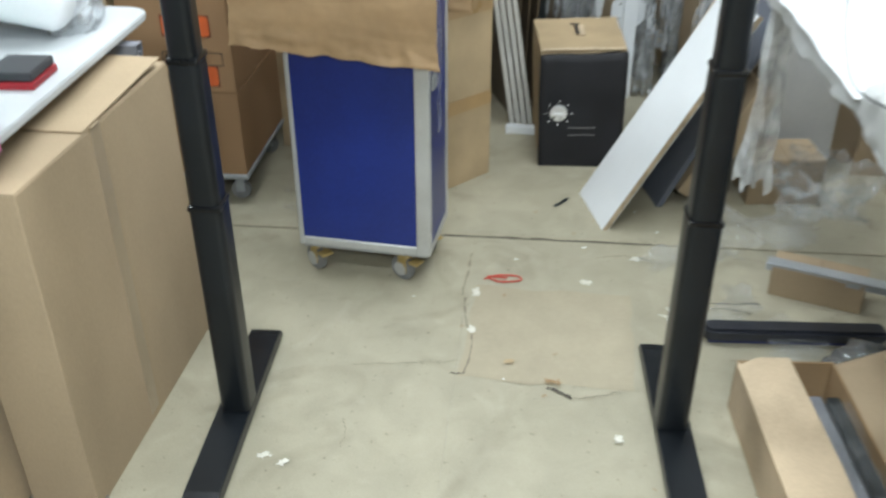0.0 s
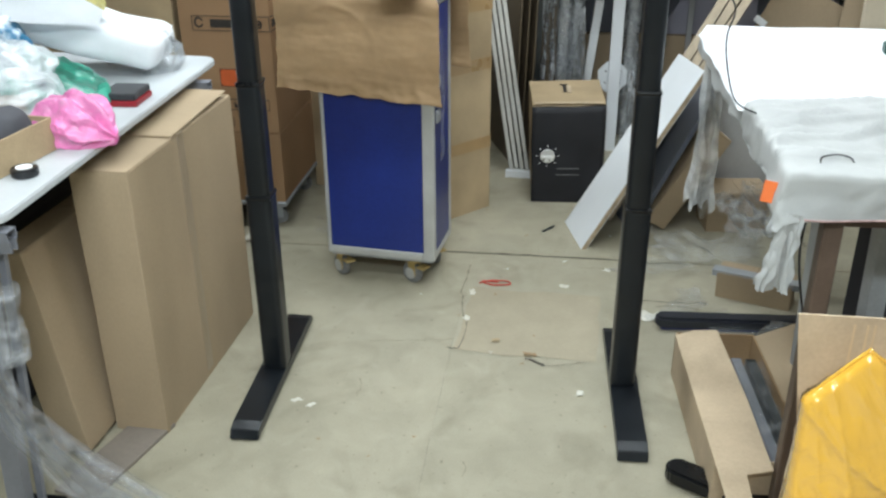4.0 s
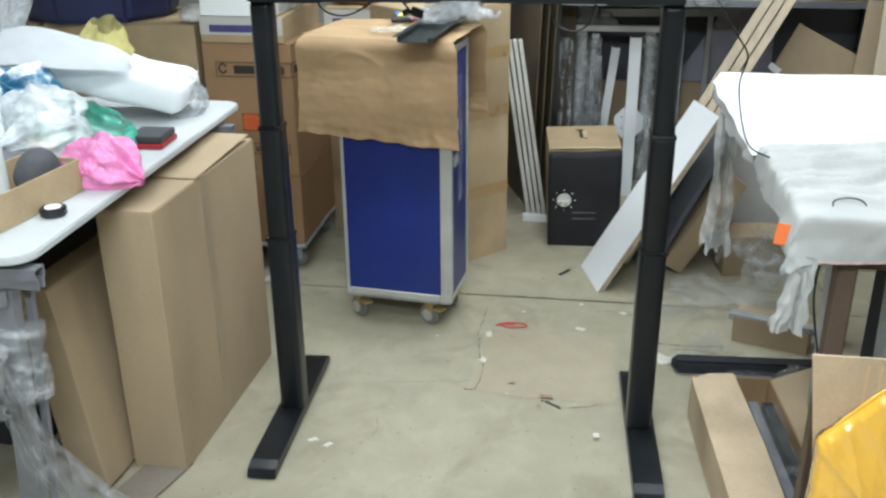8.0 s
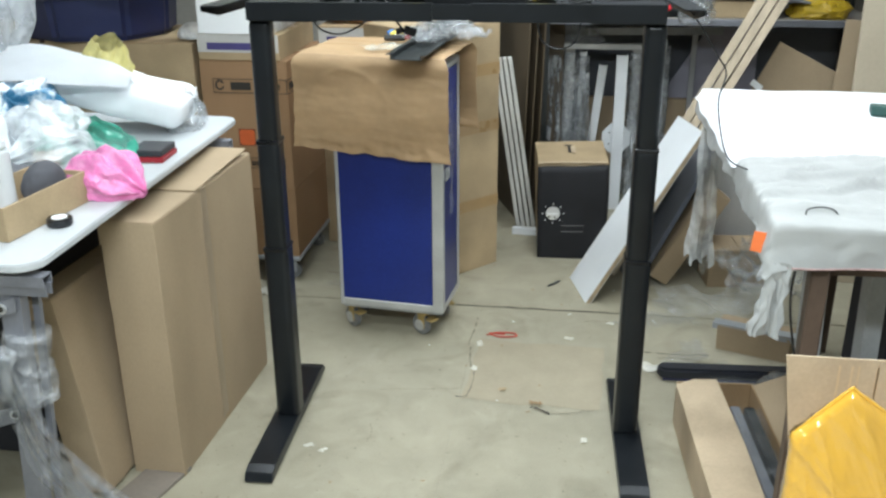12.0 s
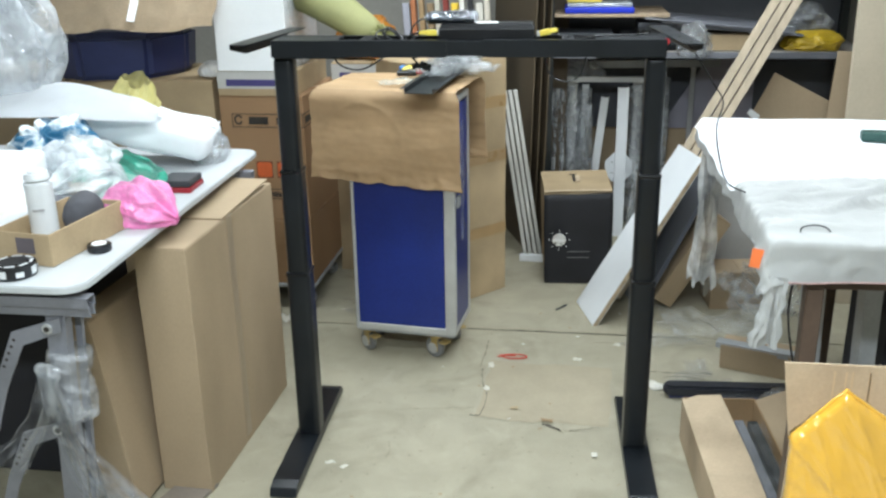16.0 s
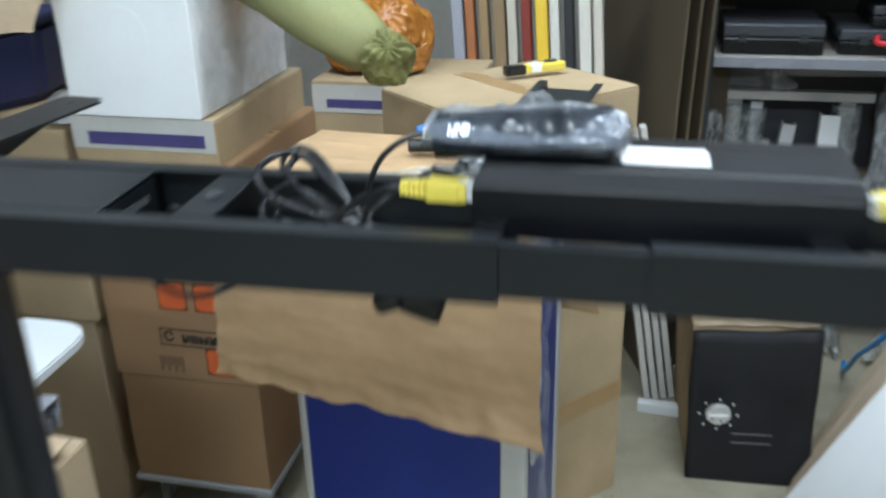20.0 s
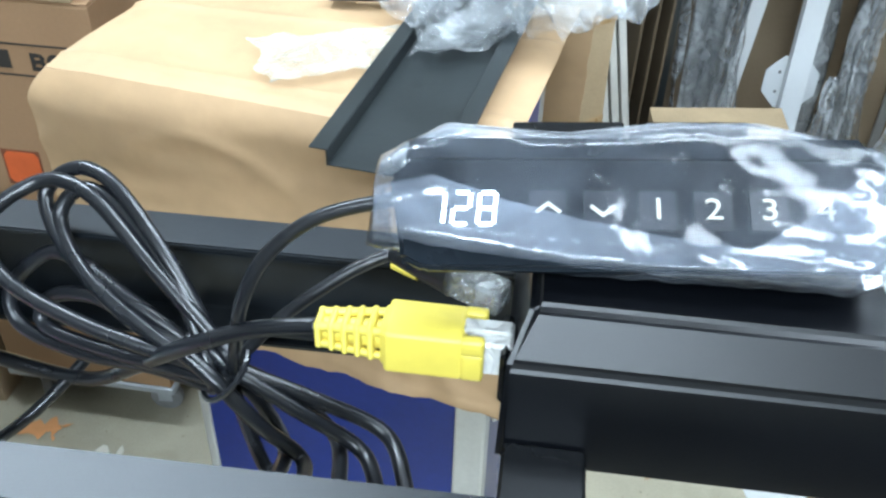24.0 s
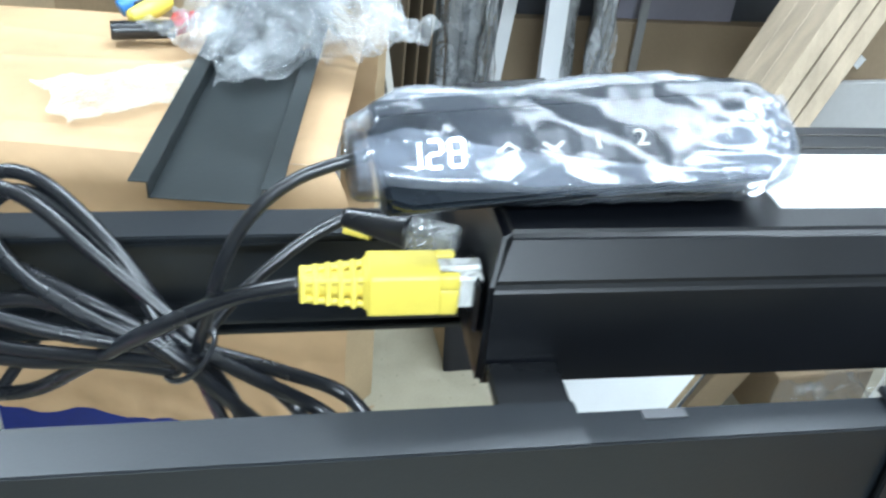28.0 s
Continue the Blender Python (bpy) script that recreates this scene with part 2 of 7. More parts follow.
def bx(x0, x1, y0, y1, z0, z1, bev=0.002, m=None, seg=1):
    bm = bmesh.new()
    bmesh.ops.create_cube(bm, size=1)
    for v in bm.verts:
        v.co = Vector((x0 + (v.co.x + 0.5) * (x1 - x0), y0 + (v.co.y + 0.5) * (y1 - y0), z0 + (v.co.z + 0.5) * (z1 - z0)))
    if bev:
        bmesh.ops.bevel(bm, geom=bm.edges[:], offset=bev, segments=seg, affect="EDGES", profile=0.6)
    if m:
        bm.transform(m)
    return bm


def cyl(r, z0, z1, n=24, r2=None, bev=0.0, m=None):
    bm = bmesh.new()
    bmesh.ops.create_cone(bm, cap_ends=True, segments=n, radius1=r, radius2=r if r2 is None else r2, depth=z1 - z0)
    bmesh.ops.translate(bm, verts=bm.verts[:], vec=(0, 0, (z0 + z1) / 2))
    if bev:
        bmesh.ops.bevel(bm, geom=[e for e in bm.edges if len(e.link_faces) == 2 and any(len(f.verts) > 4 for f in e.link_faces)], offset=bev, segments=2, affect="EDGES")
    if m:
        bm.transform(m)
    return bm


def join(*bms):
    out = bms[0]
    for b in bms[1:]:
        me = bpy.data.meshes.new("t")
        b.to_mesh(me)
        b.free()
        out.from_mesh(me)
        bpy.data.meshes.remove(me)
    return out


def prism(poly, z0, z1, m=None, bev=0.0):
    """A plate of outline poly in x and y."""
    bm = bmesh.new()
    f = bm.faces.new([bm.verts.new((x, y, z0)) for x, y in poly])
    top = bmesh.ops.extrude_face_region(bm, geom=[f])["geom"]
    bmesh.ops.translate(bm, verts=[v for v in top if isinstance(v, bmesh.types.BMVert)], vec=(0, 0, z1 - z0))
    bmesh.ops.recalc_face_normals(bm, faces=bm.faces[:])
    if bev:
        bmesh.ops.bevel(bm, geom=bm.edges[:], offset=bev, segments=2, affect="EDGES")
    if m:
        bm.transform(m)
    return bm


def smoothed(pts, step=6):
    pts = [Vector(p) for p in pts]
    out = []
    for i in range(len(pts) - 1):
        a, b, c, d = pts[max(i - 1, 0)], pts[i], pts[i + 1], pts[min(i + 2, len(pts) - 1)]
        for k in range(step):
            t = k / step
            out.append(0.5 * (2 * b + (c - a) * t + (2 * a - 5 * b + 4 * c - d) * t * t + (3 * b - a - 3 * c + d) * t**3))
    return out + [pts[-1]]


def tube(pts, r, n=8, step=6):
    pts = smoothed(pts, step)
    bm = bmesh.new()
    rings, up = [], Vector((0.3, 0.2, 1))
    for i, p in enumerate(pts):
        d = (pts[min(i + 1, len(pts) - 1)] - pts[max(i - 1, 0)]).normalized()
        side = d.cross(up).normalized()
        up = side.cross(d).normalized()
        rad = r(i / (len(pts) - 1)) if callable(r) else r
        rings.append([bm.verts.new(p + rad * (side * math.cos(a) + up * math.sin(a))) for a in (2 * math.pi * k / n for k in range(n))])
    for a, b in zip(rings, rings[1:]):
        for k in range(n):
            bm.faces.new((a[k], a[(k + 1) % n], b[(k + 1) % n], b[k]))
    bm.faces.new(rings[0][::-1])
    bm.faces.new(rings[-1])
    bmesh.ops.recalc_face_normals(bm, faces=bm.faces[:])
    return bm


def ridged(p, seed, freq, octaves=3):
    v, amp, q = 0.0, 0.6, Vector(p) * freq + Vector((seed * 7.3, seed * 3.1, seed * 5.7))
    for _ in range(octaves):
        v += amp * (1 - 2 * abs(noise.noise(q)))
        q, amp = q * 2.1, amp * 0.5
    return v


def crumpled(size, seed=1, amp=0.22, freq=2.2, sub=5, floor=-0.55, neck=0.0, tip=None, pleats=0.25, taper=0.0, fold=0.0):
    """A crumpled bag or lump, flat below: half sizes in x, y and z; neck pulls a knot out of its top."""
    bm = bmesh.new()
    bmesh.ops.create_icosphere(bm, subdivisions=sub, radius=1)
    tip = Vector(tip or (math.sin(seed), math.cos(seed * 1.7), 0.9)).normalized()
    side = tip.orthogonal().normalized()
    other = tip.cross(side)
    off = Vector((seed * 1.9, seed * 0.7, seed * 2.3))
    for v in bm.verts:
        p = v.co.copy()
        ang, h = math.atan2(p.dot(side), p.dot(other)), p.dot(tip)
        pleat = math.sin((7 + seed % 5) * ang + 3.5 * noise.noise(p * 1.4 + off)) * (0.5 + 0.5 * h)
        w = p + 0.25 * noise.noise_vector(p * 1.7 + off)
        near = noise.voronoi(w * freq * 0.8 + off)[0][0]
        fine = noise.voronoi(w * freq * 2.1 + off)[0]
        k = 1 + 1.1 * amp * noise.noise(p * 0.55 * freq + off) + pleats * amp * pleat + 0.8 * amp * (near - 0.4) - 0.35 * amp * (fine[1] - fine[0])
        k += fold * (0.5 * ridged(p * 0.8, seed, freq * 0.6, 3) + 0.35 * (near - 0.4))
        p *= k
        if taper and h > 0:
            along = tip * p.dot(tip)
            p = along * (1 + 0.35 * taper * h) + (p - along) * (1 - taper * h * h)
        if neck and p.z > 0.45:
            w = min(1, (p.z - 0.45) / 0.5)
            p.x *= 1 - 0.75 * w
            p.y *= 1 - 0.75 * w
            p.z += neck * w
        p.z = max(p.z, floor + 0.04 * noise.noise(p * 3))
        v.co = (p.x * size[0], p.y * size[1], (p.z - floor) * size[2])
    return bm


def open_bag(r, h, seed=1, mouth=0.6, nu=72, nv=40, crease=0.16, ragged=0.1):
    """A soft bag with a closed bottom and an open, uneven mouth, standing on z = 0."""
    bm = bmesh.new()
    rows = []
    for j in range(nv + 1):
        v = j / nv
        row = []
        for i in range(nu):
            a = 2 * math.pi * i / nu
            q = Vector((math.cos(a), math.sin(a), v * 1.6))
            prof = math.sqrt(min(1, v / 0.18)) * (1 + (mouth - 1) * max(0, (v - 0.35) / 0.65) ** 1.2)
            near, far = noise.voronoi(q * 1.7 + Vector((seed, 0, 0)))[0][:2]
            k = 1 + crease * (near - 0.4) + 0.5 * crease * ridged(q, seed, 1.4, 2) + 0.25 * crease * math.sin(11 * a + 4 * noise.noise(q * 1.3)) * v
            rim = 1 + ragged * noise.noise((math.cos(a) * 1.2, math.sin(a) * 1.2, seed)) * v
            row.append(bm.verts.new((r * prof * k * math.cos(a), r * prof * k * math.sin(a), h * max(0, v - 0.05) * rim)))
        rows.append(row)
    for lo, hi in zip(rows, rows[1:]):
        for i in range(nu):
            bm.faces.new((lo[i], lo[(i + 1) % nu], hi[(i + 1) % nu], hi[i]))
    return bm


def sheet(w, d, nx=40, ny=40, amp=0.02, freq=6.0, seed=1, thick=0.0, edge=0.02, lift=0.0):
    """A creased sheet lying flat, with a ragged outline."""
    bm = bmesh.new()
    g = []
    for j in range(ny + 1):
        row = []
        for i in range(nx + 1):
            u, v = i / nx - 0.5, j / ny - 0.5
            x, y = u * w, v * d
            x += edge * noise.noise((v * 5, seed, 0.5)) * (abs(u) * 2) ** 3
            y += edge * noise.noise((u * 5, seed, 2.5)) * (abs(v) * 2) ** 3
            z = amp * (0.6 + ridged((x, y, 0), seed, freq)) + lift * (u * u + v * v)
            row.append(bm.verts.new((x, y, max(z, 0.001))))
        g.append(row)
    for j in range(ny):
        for i in range(nx):
            bm.faces.new((g[j][i], g[j][i + 1], g[j + 1][i + 1], g[j + 1][i]))
    if thick:
        bmesh.ops.solidify(bm, geom=bm.faces[:], thickness=thick)
    return bm


def slab(a, b, c, thick, bev=0.001):
    """A board with one corner a and the corners b and c next to it; its thickness goes along (b - a) x (c - a)."""
    a, b, c = Vector(a), Vector(b), Vector(c)
    e1, e2 = b - a, c - a
    n = e1.cross(e2).normalized()
    e2 = n.cross(e1).normalized() * e2.dot(n.cross(e1).normalized())
    m = Matrix((e1.normalized(), e2.normalized(), n)).transposed().to_4x4()
    return bx(0, e1.length, 0, e2.length, 0, thick, bev, Matrix.Translation(a) @ m)


def lettering(text, size, depth=0.0004, bold=0.0):
    cu = bpy.data.curves.new("letters", "FONT")
    cu.offset = bold
    cu.body, cu.size, cu.align_x, cu.align_y, cu.extrude, cu.resolution_u = text, size, "CENTER", "CENTER", depth, 3
    ob = new("letters", cu)
    me = bpy.data.meshes.new_from_object(ob.evaluated_get(bpy.context.evaluated_depsgraph_get()))
    bm = bmesh.new()
    bm.from_mesh(me)
    bpy.data.objects.remove(ob)
    bpy.data.curves.remove(cu)
    bpy.data.meshes.remove(me)
    return bm


def worn(w, d, h, seed, amp=0.004, cuts=7):
    """The body of a used carton: walls dented a few millimetres, edges rounded, foot flat."""
    bm = bx(0, w, 0, d, 0, h, 0.005, seg=2)
    bmesh.ops.subdivide_edges(bm, edges=[e for e in bm.edges if e.calc_length() > 0.06], cuts=cuts, use_grid_fill=True)
    off = Vector((seed * 3.7, seed * 1.3, seed * 2.1))
    for v in bm.verts:
        q = noise.noise_vector(v.co * 5 + off) * amp + noise.noise_vector(v.co * 19 + off) * amp * 0.3
        v.co.x += q.x + 0.5 * amp * ridged((v.co.y * 2, 0, v.co.z * 0.3), seed, 3, 2) * (1 if v.co.x > w / 2 else -1)
        v.co.y += q.y + 0.5 * amp * ridged((v.co.x * 2, 0, v.co.z * 0.3), seed + 4, 3, 2) * (1 if v.co.y > d / 2 else -1)
        v.co.x, v.co.y = min(max(v.co.x, 0), w), min(max(v.co.y, 0), d)
    return bm


def carton(name, label, w, d, h, m, material=CARD, tape=True, group="", open_top=False, flap_tilt=0.0):
    """A closed carton, its base's front left corner at the origin: side walls, top flaps with a gap, tape strip."""
    root = thing(name, label, "box", m, group)
    t = 0.004
    part("body", worn(w, d, h - t, int(1000 * (w + d + h)) % 97), material, root, smooth=False)
    for x0, x1 in ((0.001, w / 2 - 0.001), (w / 2 + 0.001, w - 0.001)) if w > d else ((0.001, w - 0.001),):
        if w > d:
            part("flap", bx(x0, x1, 0.001, d - 0.001, h - t, h, 0.0015), material, root)
    if w <= d:
        for y0, y1 in ((0.001, d / 2 - 0.001), (d / 2 + 0.001, d - 0.001)):
            part("flap", bx(0.001, w - 0.001, y0, y1, h - t, h, 0.0015), material, root)
    if tape:
        tm = mat("brown_packing_tape", (0.34, 0.22, 0.1), 0.3, var=0.12, scale=10, bump=0.05)
        if w > d:
            part("tape", bx(w / 2 - 0.025, w / 2 + 0.025, 0.0, d, h, h + 0.0006, 0), tm, root, "glossy brown packing tape")
        else:
            part("tape", bx(0, w, d / 2 - 0.025, d / 2 + 0.025, h, h + 0.0006, 0), tm, root, "glossy brown packing tape")
    return root


def channel(w, d, t, z0, z1, m=None):
    """An upright U channel, open at the back."""
    return prism([(0, 0), (w, 0), (w, d), (w - t, d), (w - t, t), (t, t), (t, d), (0, d)], z0, z1, m)


def fan(w0, w1, h, pleats=9, depth=0.03, seed=1, nu=60, nv=34, shear=0.0):
    """Film gathered at a knot above and fanning out below in pleats."""
    bm = bmesh.new()
    g = []
    for j in range(nv + 1):
        r = j / nv
        row = []
        for i in range(nu + 1):
            s = i / nu - 0.5
            ragged = 1 + 0.08 * noise.noise((s * 6, seed, 1)) * r
            x = s * (w0 + (w1 - w0) * r**1.3) + shear * r * r
            y = depth * (0.25 + 0.75 * r) * math.sin(pleats * 6.28 * s + 2 * noise.noise((s * 3, r * 2, seed)))
            y += 0.4 * depth * noise.noise((s * 8, r * 6, seed + 3))
            row.append(bm.verts.new((x + 0.015 * noise.noise((s * 9, r * 5, seed)), y, -h * r * ragged)))
        g.append(row)
    for j in range(nv):
        for i in range(nu):
            bm.faces.new((g[j][i], g[j + 1][i], g[j + 1][i + 1], g[j][i + 1]))
    return bm

# ---- floor, walls, ceiling ----


def floor_material():
    m = bpy.data.materials.new("worn_beige_linoleum")
    m.use_nodes = True
    nt = m.node_tree
    p = nt.nodes["Principled BSDF"]
    tc = nt.nodes.new("ShaderNodeTexCoord")

    def nz(scale, detail, dist=0.0):
        n = nt.nodes.new("ShaderNodeTexNoise")
        n.inputs["Scale"].default_value, n.inputs["Detail"].default_value, n.inputs["Distortion"].default_value = scale, detail, dist
        nt.links.new(tc.outputs["Object"], n.inputs["Vector"])
        return n

    def ramp(src, a, b, ca, cb):
        r = nt.nodes.new("ShaderNodeValToRGB")
        r.color_ramp.elements[0].position, r.color_ramp.elements[1].position = a, b
        r.color_ramp.elements[0].color, r.color_ramp.elements[1].color = (*ca, 1), (*cb, 1)
        nt.links.new(src, r.inputs[0])
        return r

    base = ramp(nz(1.3, 6).outputs[0], 0.35, 0.7, (0.305, 0.277, 0.203), (0.4, 0.366, 0.276))
    mottle = ramp(nz(9, 6, 0.6).outputs[0], 0.35, 0.75, (0.88, 0.88, 0.87), (1.04, 1.04, 1.03))
    scuff = ramp(nz(3.2, 8, 1.5).outputs[0], 0.55, 0.74, (1, 1, 1), (0.74, 0.73, 0.71))
    specks = ramp(nz(60, 3).outputs[0], 0.66, 0.74, (1, 1, 1), (0.62, 0.6, 0.57))
    pale = ramp(nz(4.3, 7, 2.2).outputs[0], 0.6, 0.72, (1, 1, 1), (1.1, 1.1, 1.12))
    grain = ramp(nz(220, 2).outputs[0], 0.3, 0.7, (0.93, 0.93, 0.92), (1.05, 1.05, 1.05))
    col = base.outputs[0]
    for layer in (mottle, scuff, specks, pale, grain):
        mx = nt.nodes.new("ShaderNodeMix")
        mx.data_type, mx.blend_type = "RGBA", "MULTIPLY"
        mx.inputs[0].default_value = 1
        nt.links.new(col, mx.inputs[6])
        nt.links.new(layer.outputs[0], mx.inputs[7])
        col = mx.outputs[2]
    nt.links.new(col, p.inputs["Base Color"])
    r = nt.nodes.new("ShaderNodeMapRange")
    r.inputs["To Min"].default_value, r.inputs["To Max"].default_value = 0.42, 0.66
    nt.links.new(nz(5, 5).outputs[0], r.inputs["Value"])
    nt.links.new(r.outputs[0], p.inputs["Roughness"])
    b = nt.nodes.new("ShaderNodeBump")
    b.inputs["Strength"].default_value, b.inputs["Distance"].default_value = 0.15, 0.004
    nt.links.new(nz(25, 6).outputs[0], b.inputs["Height"])
    nt.links.new(b.outputs[0], p.inputs["Normal"])
    return m


LINO = floor_material()
X0, X1, Y0, Y1 = -2.6, 2.7, -3.2, 4.75
fl = tagged(new("floor"), "worn beige linoleum floor laid in sheets with open seams", "floor", kind="structure")
part("subfloor", bx(X0, X1, Y0, Y1, -0.12, -0.004, 0), DARK_STEEL, fl)
# three sheets of linoleum that meet at a dark open seam
part("linoleum_sheet", bx(X0, X1, 2.721, Y1, -0.004, 0.0, 0), LINO, fl)
part("linoleum_sheet", bx(X0, 0.1, Y0, 2.715, -0.004, 0.0, 0), LINO, fl)
part("linoleum_sheet", bx(0.1004, X1, Y0, 2.715, -0.004, 0.0, 0), LINO, fl)
for name, b in (("wall_north", (X0 - 0.15, X1 + 0.15, Y1, Y1 + 0.15)), ("wall_south", (X0 - 0.15, X1 + 0.15, Y0 - 0.15, Y0)), ("wall_west", (X0 - 0.15, X0, Y0, Y1)), ("wall_east", (X1, X1 + 0.15, Y0, Y1))):
    solo(name, bx(*b, -0.12, CEILING, 0), WALLP, "plain dingy painted workshop wall", "wall", kind="structure")
solo("ceiling", bx(X0 - 0.15, X1 + 0.15, Y0 - 0.15, Y1 + 0.15, CEILING, CEILING + 0.12, 0), CEILP, "plain white painted ceiling", "ceiling", kind="structure")
DIFF = mat("lamp_diffuser", (0.95, 0.98, 1.0), 0.5, var=0.01, bump=0, emit=6.0)
for lx, ly, watts in LAMPS:
    root = thing("ceiling_light", "white ceiling light with a long diffuser", "lamp", pose(lx, ly, CEILING), "ceiling lights")
    part("housing", join(bx(-0.62, 0.62, -0.16, -0.145, -0.06, 0, 0.002), bx(-0.62, 0.62, 0.145, 0.16, -0.06, 0, 0.002), bx(-0.62, 0.62, -0.145, 0.145, -0.02, 0, 0)), CEILP, root)
    part("diffuser", bx(-0.6, 0.6, -0.14, 0.14, -0.06, -0.05, 0.001), DIFF, root)

# ---- sit-stand desk frame ----
DESK = pose(0.11, 1.794, 0, 0, 0, 1.8)
desk = thing("standing_desk_frame", "black steel height-adjustable desk frame without its top, raised", "desk", DESK)


def rail(x0, x1, y0, y1, z0, z1, t=0.0025, inward=1):
    """A C-shaped rail, open towards the middle of the frame."""
    c = [(y0, z0), (y1, z0), (y1, z0 + t), (y0 + t, z0 + t), (y0 + t, z1 - t), (y1, z1 - t), (y1, z1), (y0, z1)]
    if inward < 0:
        c = [(y0 + y1 - y, z) for y, z in c][::-1]
    return prism(c, x0, x1, pose(0, 0, 0, 90, 0, 90), 0.0006)


ZT = 1.315
part("front_rail", rail(-0.548, -0.051, -0.047, -0.028, 1.268, ZT), BLACK, desk, "black outer steel rail")
part("back_rail", rail(-0.548, -0.051, 0.067, 0.086, 1.268, ZT, inward=-1), BLACK, desk)
part("front_rail", rail(0.051, 0.548, -0.047, -0.028, 1.268, ZT), BLACK, desk)
part("back_rail", rail(0.051, 0.548, 0.067, 0.086, 1.268, ZT, inward=-1), BLACK, desk)
part("inner_rail", rail(-0.2, 0.2, -0.0435, -0.0295, 1.272, ZT - 0.0035), BLACK, desk, "black telescoping inner rail")
part("inner_rail", rail(-0.2, 0.2, 0.0685, 0.083, 1.272, ZT - 0.0035, inward=-1), BLACK, desk)
part("rail_mark", bx(-0.03, -0.016, -0.0345, -0.0305, ZT - 0.0035, ZT - 0.003, 0), mat("worn_print", (0.055, 0.056, 0.06), 0.5), desk, "small worn grey marking")
for sx in (-1, 1):
    a, b = sorted((sx * 0.548, sx * 0.36))
    part("motor_cover", join(bx(a, b, -0.0255, 0.0665, ZT - 0.004, ZT - 0.0005, 0.001), bx(a, b, -0.0255, 0.0665, 1.262, 1.2665, 0.001)), BLACK, desk, "black steel cover plate over the leg motor")
    a, b = sorted((sx * 0.36, sx * 0.363))
    part("cover_end", bx(a, b, -0.0255, 0.0665, 1.27, ZT - 0.005, 0), BLACK, desk)
    a, b = sorted((sx * 0.3, sx * 0.268))
    br = part("cross_bracket", bx(a, b, -0.0255, 0.0665, ZT - 0.005, ZT - 0.001, 0.0012), BLACK, desk, "flat black cross bracket with a screw")
    part("screw", join(cyl(0.0065, 0, 0.0022, 18, bev=0.0006), cyl(0.0028, 0.0022, 0.0026, 6)), DARK_STEEL, br).matrix_local = pose((a + b) / 2, 0.018, ZT - 0.001)
    # motor block seen through the opening
    a, b = sorted((sx * 0.355, sx * 0.41))
    part("motor", bx(a, b, -0.008, 0.05, 1.268, 1.3, 0.004), BLACK_PL, desk)
    # three-stage leg: outer tube below, slimmer stages above
    cx = sx * 0.527
    for nm, w, d, z0, z1 in (("outer_column", 0.072, 0.078, 0.03, 0.605), ("middle_column", 0.065, 0.07, 0.59, 0.93), ("inner_column", 0.058, 0.062, 0.915, 1.263)):
        part(nm, bx(cx - w / 2, cx + w / 2, 0.016 - d / 2, 0.016 + d / 2, z0, z1, 0.018, seg=4), BLACK, desk, smooth=True)
        if nm != "inner_column":
            part("glide_collar", bx(cx - w / 2 - 0.001, cx + w / 2 + 0.001, 0.016 - d / 2 - 0.001, 0.016 + d / 2 + 0.001, z1 - 0.012, z1 + 0.003, 0.007, seg=2), BLACK_PL, desk)
    ft = part("foot", prism([(-0.338, 0.006), (-0.325, 0.03), (-0.29, 0.038), (0.29, 0.038), (0.325, 0.03), (0.338, 0.006)], -0.041, 0.041, pose(sx * 0.533, 0.006, 0, 90, 0, 90), 0.002), BLACK, desk, "long flat black steel foot")
    for fy in (-0.3, 0.3):
        part("leveller", cyl(0.016, 0, 0.007, 16), BLACK_PL, ft).matrix_local = pose(sx * 0.533, fy, 0)
    # splayed top support arm with a turned-down flange
    th = 7.0 if sx < 0 else -5.5
    arm = pose(sx * 0.555, 0.055, ZT + 0.0005, 0, 0, -th)
    w0, w1 = (-0.05, 0.004) if sx < 0 else (-0.004, 0.05)
    fx = w0 if sx < 0 else w1 - 0.003
    ar = part("support_arm", join(prism([(w0, -0.215), (w0 + 0.008, -0.225), (w1 - 0.008, -0.225), (w1, -0.215), (w1, 0.215), (w1 - 0.008, 0.225), (w0 + 0.008, 0.225), (w0, 0.215)], 0, 0.003), prism([(-0.215, -0.012), (-0.12, -0.034), (0.12, -0.034), (0.215, -0.012), (0.215, 0), (-0.215, 0)], fx, fx + 0.003, pose(0, 0, 0, 90, 0, 90))), BLACK, desk, "black angled support arm for the desktop")
    ar.matrix_local = arm
    for hy in (-0.19, -0.06, 0.07, 0.2):
        part("screw_hole", cyl(0.004, 0.003, 0.0033, 14), INK, ar).matrix_local = pose((w0 + w1) / 2, hy, 0)

# control box across the rails
psu = thing("control_box", "black plastic desk control box with a blank white label", "control box", pose(0.034, 1.786, 1.301, 0, 0, 1.2))
prof = [(0, 0.0), (0, 0.04), (0.011, 0.053), (0.088, 0.053), (0.098, 0.042), (0.098, 0)]
bmp = bmesh.new()
L = 0.268
ends = []
for x, k in ((0, 0.0), (0.004, 0.0), (L - 0.004, 0), (L, 0.0)):
    ends.append([bmp.verts.new((x, y, z)) for y, z in prof])
for v in ends[0]:
    v.co.x += 0.007 * (v.co.z > 0.045)
for v in ends[3]:
    v.co.x -= 0.007 * (v.co.z > 0.045)
for v in ends[1]:
    v.co.x += 0.007 * (v.co.z > 0.045)
for v in ends[2]:
    v.co.x -= 0.007 * (v.co.z > 0.045)
for a, b in zip(ends, ends[1:]):
    for k in range(6):
        bmp.faces.new((a[k], b[k], b[(k + 1) % 6], a[(k + 1) % 6]))
